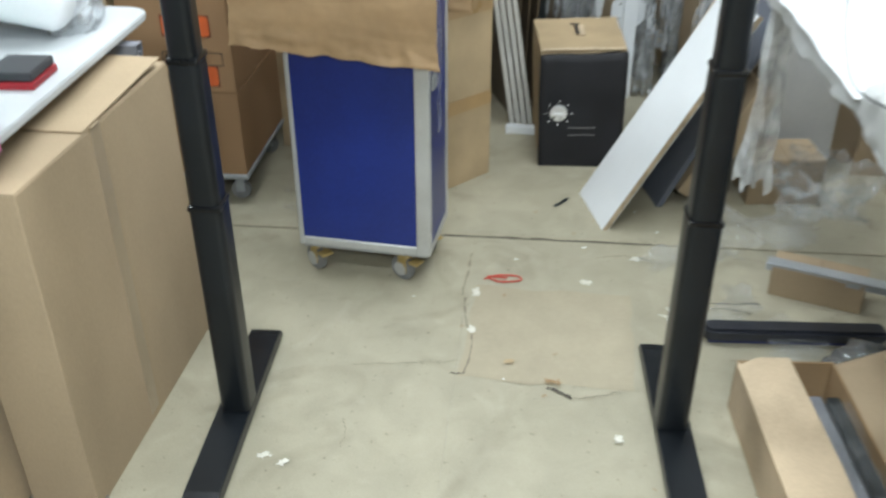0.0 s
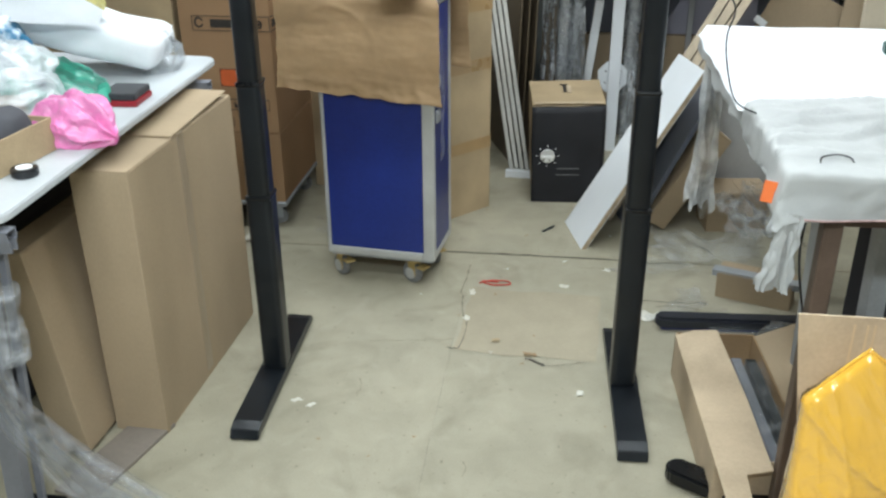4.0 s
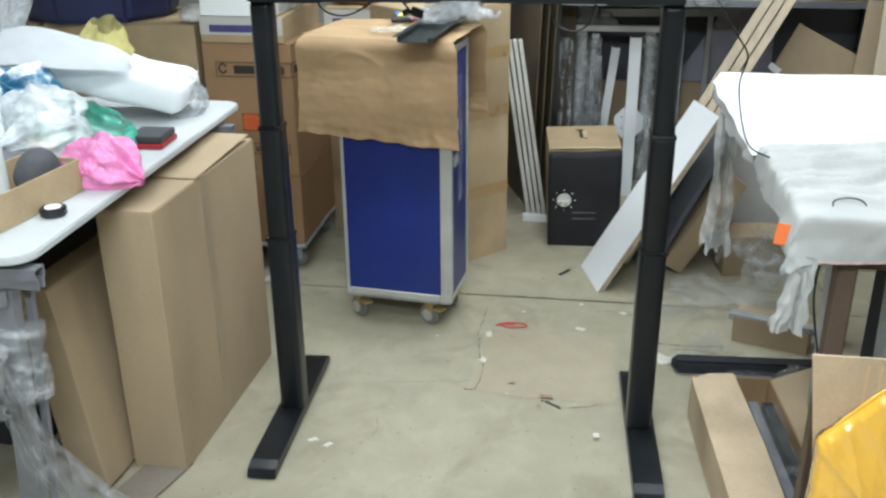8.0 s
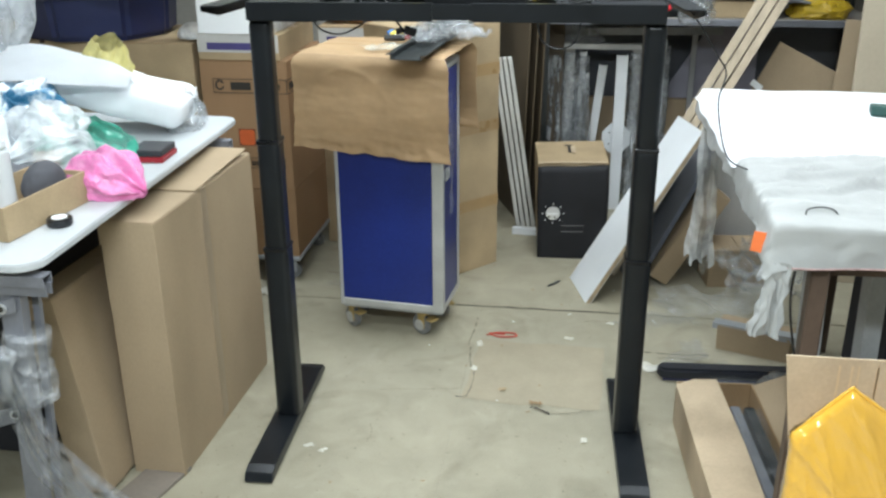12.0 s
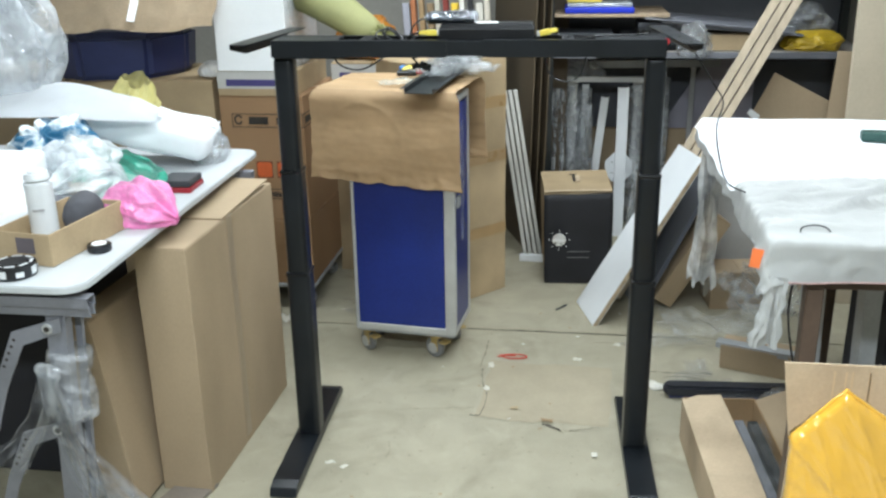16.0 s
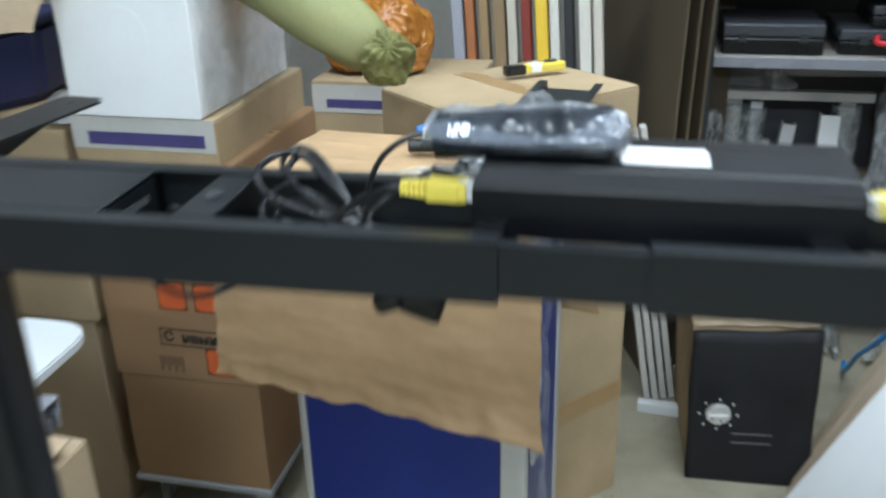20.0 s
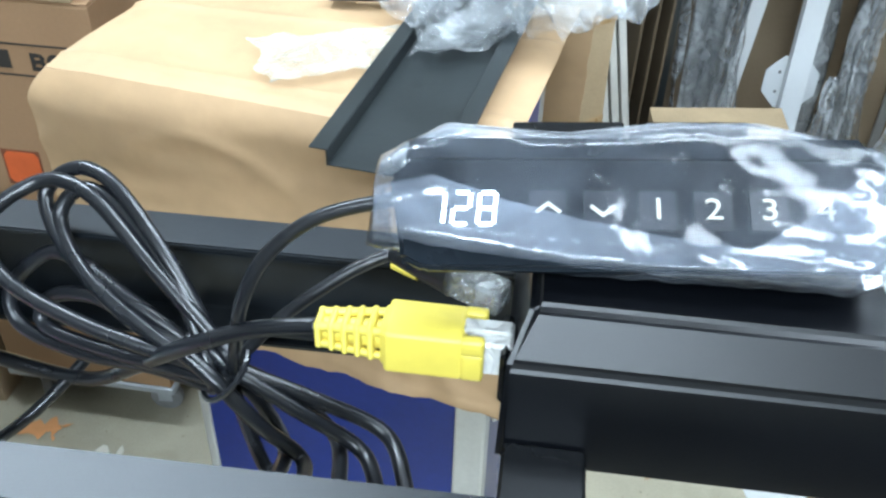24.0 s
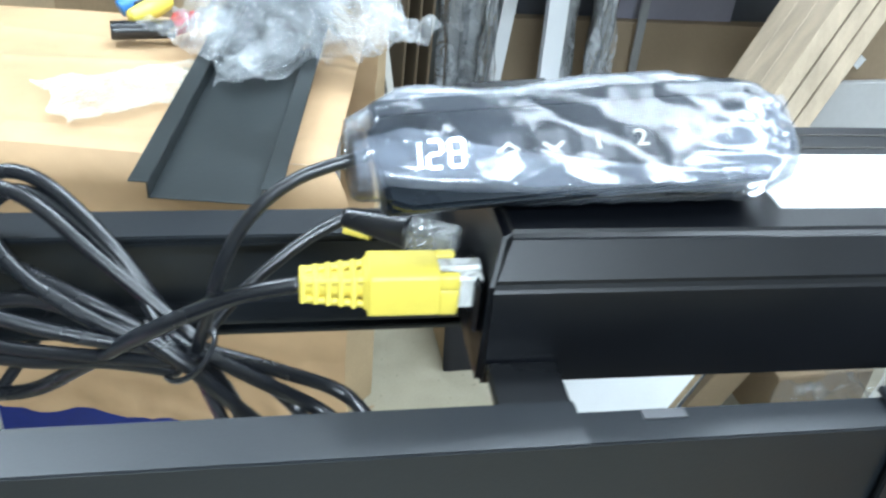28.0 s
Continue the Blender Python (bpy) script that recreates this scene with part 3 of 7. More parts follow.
bmp.faces.new(ends[0][::-1])
bmp.faces.new(ends[3])
bmesh.ops.recalc_face_normals(bmp, faces=bmp.faces[:])
bmesh.ops.bevel(bmp, geom=[e for e in bmp.edges if e.calc_face_angle(0) > 0.3], offset=0.0022, segments=3, affect="EDGES")
part("housing", bmp, mat("satin_black_housing", (0.0025, 0.003, 0.0045), 0.36, var=0.3, scale=12, bump=0.03, fine=700, spec=0.4), psu)
part("groove", bx(0.02, L - 0.02, 0.068, 0.0692, 0.053, 0.0533, 0), INK, psu, "thin moulded line along the lid")
part("groove", bx(0.02, L - 0.02, 0.0785, 0.0795, 0.053, 0.0533, 0), INK, psu)
part("label", bx(0.1035, 0.1645, 0.0245, 0.062, 0.053, 0.0534, 0), PAPER, psu, "blank white paper label")
for x in (0.0, 0.23):
    part("mounting_tab", bx(x + 0.002, x + 0.026, -0.028, 0.0, 0.008, 0.011, 0.001), BLACK_PL, psu)
    part("mounting_tab", bx(x + 0.008, x + 0.032, 0.098, 0.122, 0.008, 0.011, 0.001), BLACK_PL, psu)


def plug(m):
    """A yellow moulded plug: tapered boot with slots between its ribs, square body with a notch, clear tip. It points along x."""
    root = thing("yellow_plug", "yellow moulded plug with a ribbed strain relief and clear tip", "plug", m, "desk cable plugs")
    body = join(bx(0, 0.0235, -0.0083, 0.0083, -0.0078, 0.0076, 0.0016, seg=3), bx(0.0225, 0.0295, -0.0083, 0.0083, -0.0078, 0.0028, 0.0014, seg=2), bx(0.0225, 0.0295, -0.0083, -0.0045, 0.002, 0.0076, 0.0012, seg=2), bx(0.0225, 0.0295, 0.0045, 0.0083, 0.002, 0.0076, 0.0012, seg=2))
    part("plug_body", body, YELLOW, root, smooth=True)
    core = tube([(-0.021, 0, 0), (-0.01, 0, 0), (0.001, 0, 0)], lambda t: 0.0034 + 0.0014 * t, 12)
    rails = []
    for a in (-1, 1):
        for b in (-1, 1):
            rails.append(tube([(-0.021, a * 0.0031, b * 0.0031), (-0.01, a * 0.0039, b * 0.0039), (0.001, a * 0.0047, b * 0.0047)], 0.0014, 6))
    relief = part("strain_relief", join(core, *rails), YELLOW, root, "slotted yellow strain relief", smooth=True)
    for k in range(6):
        x, r = -0.0212 + 0.004 * k, 0.0047 + 0.00034 * k
        part("rib", bx(x, x + 0.0022, -r, r, -r, r, 0.0011, seg=2), YELLOW, relief, smooth=True)
    tip = film("clear_connector", (0.8, 0.8, 0.77), 0.55, 0.8, 0.2, 40)
    part("connector_tip", bx(0.024, 0.0375, -0.006, 0.006, -0.0068, 0.0055, 0.001), tip, root, "clear plastic connector tip")
    part("latch", bx(0.023, 0.037, -0.0028, 0.0028, 0.0055, 0.0078, 0.0006), tip, root)
    return root


plug(pose(-0.0015, 1.8055, 1.3295, 0, 0, 1))
plug(pose(0.342, 1.84, 1.329, 0, 12, 186))
jack = thing("clear_connector", "clear connector with a black boot beside the yellow plug", "plug", pose(0.004, 1.838, 1.3315, 0, 0, -24))
part("boot", tube([(-0.012, 0, 0), (0, 0, 0), (0.012, 0, 0)], lambda t: 0.0035 + 0.003 * t, 12), RUBBER, jack, smooth=True)
# yellow reflection below the handset, modelled as a strip along the boot
part("collar", tube([(-0.012, 0, -0.0045), (-0.002, 0, -0.005)], 0.0022, 8, 2), YELLOW, jack, "narrow yellow strip standing for a reflection under the handset")
part("connector_tip", bx(0.011, 0.03, -0.005, 0.005, -0.005, 0.0045, 0.0012), film("smoky_connector", (0.25, 0.26, 0.26), 0.3, 0.75, 0.12, 60, 0.4, 0.7), jack, "smoky clear connector tip")
part("socket", bx(-0.001, 0.002, 0.01, 0.03, 0.014, 0.034, 0.0015), BLACK_PL, psu)

# handset in its clear sleeve, propped on the control box
HS = pose(0.06, 1.8165, 1.375, 36, -2.6, 6)
hs = thing("handset", "black desk handset with touch keys and a lit display", "control panel", HS)
part("face", prism([(-0.058, -0.0145), (-0.052, -0.0175), (0.064, -0.0175), (0.074, -0.012), (0.077, 0.009), (0.07, 0.0145), (-0.056, 0.0145), (-0.062, 0.009)], -0.004, 0.0, None, 0.0012), mat("glossy_black_panel", (0.006, 0.009, 0.013), 0.3, var=0.2, scale=30, bump=0.02, spec=0.14), hs, "glossy black touch face")
part("back_shell", prism([(-0.0165, -0.004), (-0.012, -0.0185), (0.012, -0.0185), (0.0245, -0.0145), (0.0258, -0.0105), (0.0145, -0.0012), (0.014, -0.004)], -0.058, 0.071, pose(0, 0, 0, 90, 0, 90), 0.0012), MATS["glossy_black_panel"], hs, "glossy black back shell with a sloping top")
KY = -0.0005
for tx0, tx1 in ((-0.0276, 0.005), (0.0115, 0.041)):
    part("mounting_tab", bx(tx0, tx1, 0.0215, 0.033, -0.0185, -0.0155, 0.0006), BLACK_PL, hs, "flat black mounting tab")
SEGMENTS = {"1": "bc", "2": "abged", "8": "abcdefg"}


def digit(figure):
    """One seven-segment figure, slanted, with gaps between its bars."""
    w, h, t = 0.0022, 0.0045, 0.0011
    at = {"a": (0, h, 0), "g": (0, 0, 0), "d": (0, -h, 0), "b": (w, h / 2, 1), "c": (w, -h / 2, 1), "f": (-w, h / 2, 1), "e": (-w, -h / 2, 1)}
    bars = []
    for seg in SEGMENTS[figure]:
        x, y, up = at[seg]
        half = (t / 2, h / 2 - 0.0003) if up else (w - 0.0004, t / 2)
        bars.append(bx(x - half[0], x + half[0], y - half[1], y + half[1], 0, 0.0004, 0))
    bm = join(*bars)
    for v in bm.verts:
        v.co.x += 0.08 * v.co.y
    return bm


for k, ch in enumerate("128"):
    part("display_digit", digit(ch), GLOW, hs, "lit white figure").matrix_local = pose(-0.0488 + 0.0069 * k, KY, 0.0006)
for k, ch in enumerate("^v1234M"):
    kx = -0.0185 + 0.0147 * k
    key = part("touch_key", bx(kx - 0.005, kx + 0.005, KY - 0.0055, KY + 0.0055, 0, 0.0003, 0), mat("key_square", (0.018, 0.021, 0.028), 0.3, var=0.1, bump=0), hs)
    if ch in "^v":
        s = 1 if ch == "^" else -1
        glyph = join(bx(-0.0042, 0.0004, -0.0005, 0.0005, 0, 0.0003, 0, pose(0, 0.0016 * s, 0, 0, 0, 38 * s) @ Matrix.Translation((0, 0, 0))), bx(-0.0004, 0.0042, -0.0005, 0.0005, 0, 0.0003, 0, pose(0, 0.0016 * s, 0, 0, 0, -38 * s)))
    else:
        glyph = lettering(ch, 0.0085)
        bmesh.ops.scale(glyph, vec=(1.22, 1, 1), verts=glyph.verts[:])
    part("key_symbol", glyph, KEYINK, key, "pale printed key symbol").matrix_local = pose(kx, KY, 0.0007)
# sleeve: two sheets of film that meet along a ragged outline, pulled into creases at both ends
TOP_EDGE = [(-0.0685, 0.004), (-0.067, 0.0205), (-0.047, 0.0315), (-0.012, 0.0285), (0.02, 0.032), (0.044, 0.0315), (0.0705, 0.025), (0.0845, 0.0115), (0.0855, 0.002)]
LOW_EDGE = [(-0.0685, -0.009), (-0.05, -0.0125), (-0.011, -0.0172), (0.029, -0.0197), (0.0635, -0.022), (0.079, -0.0155), (0.0855, -0.003)]
PULLS = [(-68, 9, -42, 20, 1.2, 1.3), (-67, 1, -38, 8, 1.0, 1.6), (-63, 15, -28, 19, 0.8, 1.0), (-68, -5, -30, -9, 0.9, 1.6), (83, -2, 64, 9, 1.5, 1.5), (84, 10, 56, -2, 1.2, 1.6), (79, -13, 38, -7, 1.3, 1.8), (70, -19, 34, -13, 0.9, 1.2), (30, -18, 10, -7, 0.8, 1.2), (-46, 26, -20, 16, 1.2, 1.2), (44, 26, 28, 15, 1.0, 1.2), (64, 20, 80, 2, 1.2, 1.2), (-20, -14, -2, -6, 0.7, 1.0), (52, -20, 62, -4, 1.0, 1.3), (74, 17, 60, 12, 1.0, 0.9)]


def along(line, x):
    """Height of a broken line at x."""
    for (xa, ya), (xb, yb) in zip(line, line[1:]):
        if x <= xb:
            return ya + (yb - ya) * (x - xa) / (xb - xa)
    return line[-1][1]


def pulled(x, y):
    """Height of the film's long creases at a place on the sleeve."""
    h = 0.0
    for x0, y0, x1, y1, amp, wide in PULLS:
        dx, dy = (x1 - x0) / 1000, (y1 - y0) / 1000
        t = ((x - x0 / 1000) * dx + (y - y0 / 1000) * dy) / (dx * dx + dy * dy)
        if -0.15 < t < 1.15:
            d = abs((x - x0 / 1000) * dy - (y - y0 / 1000) * dx) / math.hypot(dx, dy) * 1000
            h += amp * math.exp(-d / wide) * min(1, (t + 0.15) * 5, (1.15 - t) * 1.2)
    return h / 1000


bms = bmesh.new()
grids = []
NX, NY = 130, 36
for side in (0, 1):
    g = []
    for i in range(NX + 1):
        x = -0.0685 + 0.154 * i / NX
        yl, yu = along(LOW_EDGE, x), along(TOP_EDGE, x)
        yl += 0.0007 * noise.noise((x * 160, 4, 1))
        yu += 0.0008 * noise.noise((x * 140, 8, 1))
        col = []
        for k in range(NY + 1):
            v = k / NY
            y = yl + (yu - yl) * v
            in_x, in_v = min(1, i / 8, (NX - i) / 8), min(1, v * 7, (1 - v) * 7)
            rim = -0.006 - 0.008 * v
            if side == 0:
                z = 0.0017 - 0.0125 * max(0, (v - 0.74) / 0.26) ** 1.6 - 0.004 * max(0, (0.16 - v) / 0.16) ** 2
                z += pulled(x, y) + 0.0011 * noise.noise((x * 45, y * 70 + x * 40, 6)) + 0.0003 * ridged((x * 30, y * 60, 1), 6, 1.3, 2)
            else:
                z = -0.019
            w = min(in_x, in_v) ** 0.6
            col.append(bms.verts.new((x, y, rim + (z - rim) * w)))
        g.append(col)
    grids.append(g)
    for a, b in zip(g, g[1:]):
        for k in range(NY):
            bms.faces.new((a[k], b[k], b[k + 1], a[k + 1]))
bmesh.ops.remove_doubles(bms, verts=bms.verts[:], dist=0.00002)
bmesh.ops.recalc_face_normals(bms, faces=bms.faces[:])
sleeve = solo("plastic_sleeve", bms, FILM_KEY, "crinkled clear plastic sleeve round the handset", "plastic bag", HS, smooth=True)

UPPER = [(-0.066, 0.006), (-0.05, 0.0085), (-0.03, 0.0015), (-0.0085, -0.0045), (0.034, -0.0125), (0.05, -0.003), (0.066, 0.0095), (0.08, 0.012)]
LOWER = [(-0.066, -0.008), (-0.05, -0.0118), (-0.011, -0.0165), (0.029, -0.019), (0.0635, -0.0212), (0.075, -0.0165), (0.08, -0.012)]
# lower half of the sleeve folded over on itself
bmf = bmesh.new()
cols = []
for i in range(111):
    x = -0.066 + 0.146 * i / 110
    yu, yl = along(UPPER, x), along(LOWER, x)
    col = []
    for k in range(19):
        y = yu + (yl - yu) * k / 18 + 0.0005 * noise.noise((x * 120, k, 2))
        end = max(0, (abs(x - 0.008) - 0.058) / 0.016)
        z = 0.0024 - 0.0042 * max(0, (k - 15) / 3) ** 2 - 0.0035 * end * end + pulled(x, y) + 0.0012 * noise.noise((x * 50, y * 75 + x * 40, 9)) + 0.0003 * ridged((x * 24, y * 44, 0), 21, 1.4, 2)
        col.append(bmf.verts.new((x, y, z)))
    cols.append(col)
for a, b in zip(cols, cols[1:]):
    for k in range(18):
        bmf.faces.new((a[k], a[k + 1], b[k + 1], b[k]))
part("folded_film", bmf, FILM_FOLD, sleeve, "doubled hazy film along the lower edge", smooth=True)

# upper hem, standing clear of the shell
bmf = bmesh.new()
cols = []
for i in range(91):
    x = -0.0675 + 0.15 * i / 90
    yu = along(TOP_EDGE, x)
    wide = 0.0075 + 0.0025 * noise.noise((x * 60, 2, 5)) + 0.006 * max(0, (abs(x - 0.008) - 0.055) / 0.02)
    col = []
    for k in range(7):
        y = yu - wide * k / 6
        col.append(bmf.verts.new((x, y, -0.0135 + 0.0035 * math.sin(k * 0.5) + 0.0012 * noise.noise((x * 50, y * 60, 3)))))
    cols.append(col)
for a, b in zip(cols, cols[1:]):
    for k in range(6):
        bmf.faces.new((a[k], a[k + 1], b[k + 1], b[k]))
part("sleeve_hem", bmf, film("hazy_film_hem", (0.66, 0.7, 0.76), 0.28, 0.5, 0.2, 24, 0.03, 0.8), sleeve, "hazy hem of film above the handset", smooth=True)

# coiled cable and loose leads
COIL = Vector((-0.061, 1.819, 1.291))
coil = thing("coiled_cable", "bundle of black cable looped and tied, lying between the desk rails", "cable", Matrix.Translation(COIL))
LOOPS = (
    ((-0.09, 1.838, 1.316), (-0.118, 1.855, 1.332), (-0.14, 1.861, 1.3315), (-0.1555, 1.846, 1.322), (-0.146, 1.835, 1.306), (-0.11, 1.825, 1.297)),
    ((-0.085, 1.84, 1.318), (-0.11, 1.859, 1.334), (-0.128, 1.866, 1.3355), (-0.139, 1.86, 1.326), (-0.125, 1.845, 1.312), (-0.095, 1.828, 1.3)),
    ((-0.082, 1.836, 1.313), (-0.107, 1.854, 1.328), (-0.124, 1.861, 1.3305), (-0.132, 1.855, 1.321), (-0.118, 1.84, 1.309), (-0.09, 1.826, 1.297)),
    ((-0.095, 1.832, 1.303), (-0.122, 1.846, 1.308), (-0.1387, 1.8515, 1.3065), (-0.153, 1.845, 1.293), (-0.148, 1.838, 1.281), (-0.12, 1.83, 1.279), (-0.09, 1.824, 1.283)),
    ((-0.09, 1.828, 1.298), (-0.115, 1.838, 1.3), (-0.135, 1.842, 1.294), (-0.139, 1.838, 1.284), (-0.115, 1.83, 1.283)),
)
for k, loop in enumerate(LOOPS):
    near = Vector((0.004 * math.cos(2.2 * k), 0.006 * math.sin(2.2 * k), 0.004 * math.cos(1.3 * k)))
    ring = [near] + [Vector(p) - COIL for p in loop] + [Vector((-near.x, -near.y, near.z - 0.004))]
    part("cable_loop", tube(ring, 0.0028, 10, 8), RUBBER, coil, smooth=True)
for k, (ex, ey, ez) in enumerate(((0.047, -0.003, -0.028), (0.036, 0.004, -0.031), (0.026, -0.006, -0.033), (0.055, 0.003, -0.025), (0.018, 0.0, -0.036))):
    near = Vector((0.004 * math.cos(2.2 * k), 0.006 * math.sin(2.2 * k), 0.0))
    part("cable_tail", tube([near + Vector((-0.012, 0.004, 0.008)), near, (ex * 0.5, ey * 0.5 + near.y, ez * 0.45), (ex, ey, ez), (ex * 1.25, -0.026, -0.024), (ex * 1.45, -0.044, -0.02)], 0.0028, 10, 8), RUBBER, coil, smooth=True)
part("wire_tie", tube([(0.009 * math.sin(a) - 0.003 * math.cos(a), 0.0115 * math.cos(a), 0.009 * math.sin(a)) for a in (k * math.pi / 5 for k in range(11))], 0.0011, 6, 3), RUBBER, coil)
for name, label, pts, r in (
    ("power_lead", "black lead running into the yellow plug", [(-0.24, 1.845, 1.285), (-0.2, 1.842, 1.27), (-0.16, 1.84, 1.259), (-0.1265, 1.838, 1.257), (-0.1, 1.829, 1.277), (-0.075, 1.815, 1.302), (-0.045, 1.808, 1.322), (-0.022, 1.8055, 1.3295)], 0.003),
    ("handset_lead", "thin black lead from the handset to the coil", [(-0.001, 1.819, 1.369), (-0.023, 1.816, 1.362), (-0.038, 1.812, 1.35), (-0.047, 1.81, 1.333), (-0.052, 1.812, 1.315), (-0.058, 1.818, 1.293)], 0.0023),
    ("motor_lead", "thin black lead under the handset", [(-0.007, 1.843, 1.331), (-0.022, 1.838, 1.324), (-0.042, 1.829, 1.31), (-0.058, 1.82, 1.294), (-0.066, 1.816, 1.284)], 0.0023),
    ("leg_lead", "thin black lead along the rail to the leg", [(0.36, 1.834, 1.322), (0.4, 1.83, 1.31), (0.48, 1.82, 1.318), (0.56, 1.825, 1.32), (0.64, 1.85, 1.322)], 0.0022),
    ("hanging_wire", "thin black wire hanging from the frame to the covered table", [(0.69, 1.78, 1.318), (0.715, 1.77, 1.3), (0.745, 1.75, 1.262), (0.785, 1.75, 1.2), (0.815, 1.75, 1.15), (0.803, 1.75, 1.083), (0.815, 1.74, 1.0), (0.835, 1.7, 0.94), (0.87, 1.62, 0.936)], 0.0022),
    ("dangling_lead", "black lead sagging below the desk rails", [(-0.3, 1.87, 1.268), (-0.26, 1.82, 1.235), (-0.2, 1.8, 1.225), (-0.15, 1.82, 1.245), (-0.12, 1.87, 1.27)], 0.0025),
    ("dangling_lead", "black lead sagging below the desk rails", [(0.33, 1.8, 1.27), (0.345, 1.8, 1.215), (0.39, 1.8, 1.195), (0.43, 1.8, 1.215), (0.445, 1.8, 1.27)], 0.0025),
):
    base = Vector(pts[0])
    b = tube([Vector(p) - base for p in pts], r, 8, 8)
    solo(name, b, RUBBER, label, "cable", Matrix.Translation(base), smooth=True)

dg = thing("hanging_connector", "black cable connectors hanging under the desk rails", "connector", pose(-0.01, 1.8, 1.225))
part("connector", bx(-0.018, 0.016, -0.008, 0.008, 0.0, 0.022, 0.003, pose(0, 0, 0, 0, 18, 0)), BLACK_PL, dg)
part("connector", bx(-0.03, -0.008, -0.006, 0.008, 0.012, 0.028, 0.003, pose(0, 0, 0, 0, -20, 10)), BLACK_PL, dg)
part("lead", tube([(-0.02, 0, 0.02), (-0.034, 0.004, 0.034), (-0.045, 0.014, 0.052), (-0.05, 0.019, 0.064)], 0.0025, 8), RUBBER, dg)

# ---- catering trolley with its kraft paper cover ----
tr = thing("trolley", "dark blue panelled aluminium-framed catering trolley on four castors", "trolley", pose(-0.408, 2.438, 0, 0, 0, -6))
TW, TD = 0.404, 0.26
part("side_panel", bx(0.014, TW - 0.042, 0.003, 0.01, 0.14, 1.0, 0.001), BLUE, tr, "dark blue side panel")
part("end_panel", bx(TW - 0.008, TW - 0.002, 0.028, TD - 0.028, 0.14, 1.0, 0.001), BLUE, tr, "dark blue end panel")
part("side_panel", bx(0.014, TW - 0.042, TD - 0.01, TD - 0.003, 0.14, 1.0, 0.001), BLUE, tr)
part("end_panel", bx(0.002, 0.008, 0.028, TD - 0.028, 0.14, 1.0, 0.001), BLUE, tr)
part("corner_post", bx(0, 0.014, 0, 0.028, 0.112, 1.02, 0.004, seg=2), ALU, tr, "aluminium corner post")
part("corner_post", bx(TW - 0.042, TW, 0, 0.028, 0.112, 1.02, 0.004, seg=2), ALU, tr)
part("corner_post", bx(0, 0.014, TD - 0.028, TD, 0.112, 1.02, 0.004, seg=2), ALU, tr)
part("corner_post", bx(TW - 0.042, TW, TD - 0.028, TD, 0.112, 1.02, 0.004, seg=2), ALU, tr)
part("bottom_rail", bx(0.014, TW - 0.042, 0.0, 0.02, 0.112, 0.14, 0.003), ALU, tr)
part("bottom_rail", bx(TW - 0.02, TW - 0.001, 0.028, TD - 0.028, 0.112, 0.14, 0.003), ALU, tr)
part("base_plate", bx(0.01, TW - 0.01, 0.01, TD - 0.01, 0.1, 0.113, 0.002), STEEL, tr)
part("top_plate", bx(0, TW, 0, TD, 1.005, 1.03, 0.004), ALU, tr)
for z in (0.62, 0.68, 0.74):
    part("latch", join(bx(TW, TW + 0.008, 0.03, 0.07, z, z + 0.045, 0.003), bx(TW + 0.008, TW + 0.012, 0.04, 0.06, z + 0.01, z + 0.035, 0.002)), ALU, tr, "metal door latch with a clear cover")
bmf = sheet(0.05, 0.45, 14, 60, 0.012, 30, 7)
part("tape_strip", bmf, FILM_DULL, tr, "loose clear tape along the edge").matrix_local = pose(TW + 0.004, 0.05, 0.72, 90, 0, 90) @ pose(0, 0, 0, 0, 0, 0)
for cx, cy, turn in ((0.04, 0.045, 52), (TW - 0.085, 0.04, 64), (0.04, TD - 0.05, 160), (TW - 0.05, TD - 0.05, 40)):
    c = part("castor", join(bx(-0.03, 0.03, -0.03, 0.03, 0.094, 0.1, 0.002), bx(-0.017, -0.013, -0.012, 0.022, 0.03, 0.095, 0.002), bx(0.013, 0.017, -0.012, 0.022, 0.03, 0.095, 0.002)), BRASS, tr, "yellow zinc castor fork")
    c.matrix_local = pose(cx, cy, 0, 0, 0, turn)
    part("wheel", cyl(0.041, -0.0115, 0.0115, 28, bev=0.004, m=pose(0, 0.012, 0.041, 0, 90, 0)), GREYPL, c, "grey rubber wheel")
    part("hub", cyl(0.022, -0.0185, 0.0185, 20, m=pose(0, 0.012, 0.041, 0, 90, 0)), ALU, c)
    part("brake_pedal", bx(-0.02, 0.02, -0.055, -0.02, 0.07, 0.078, 0.003), BRASS, c)


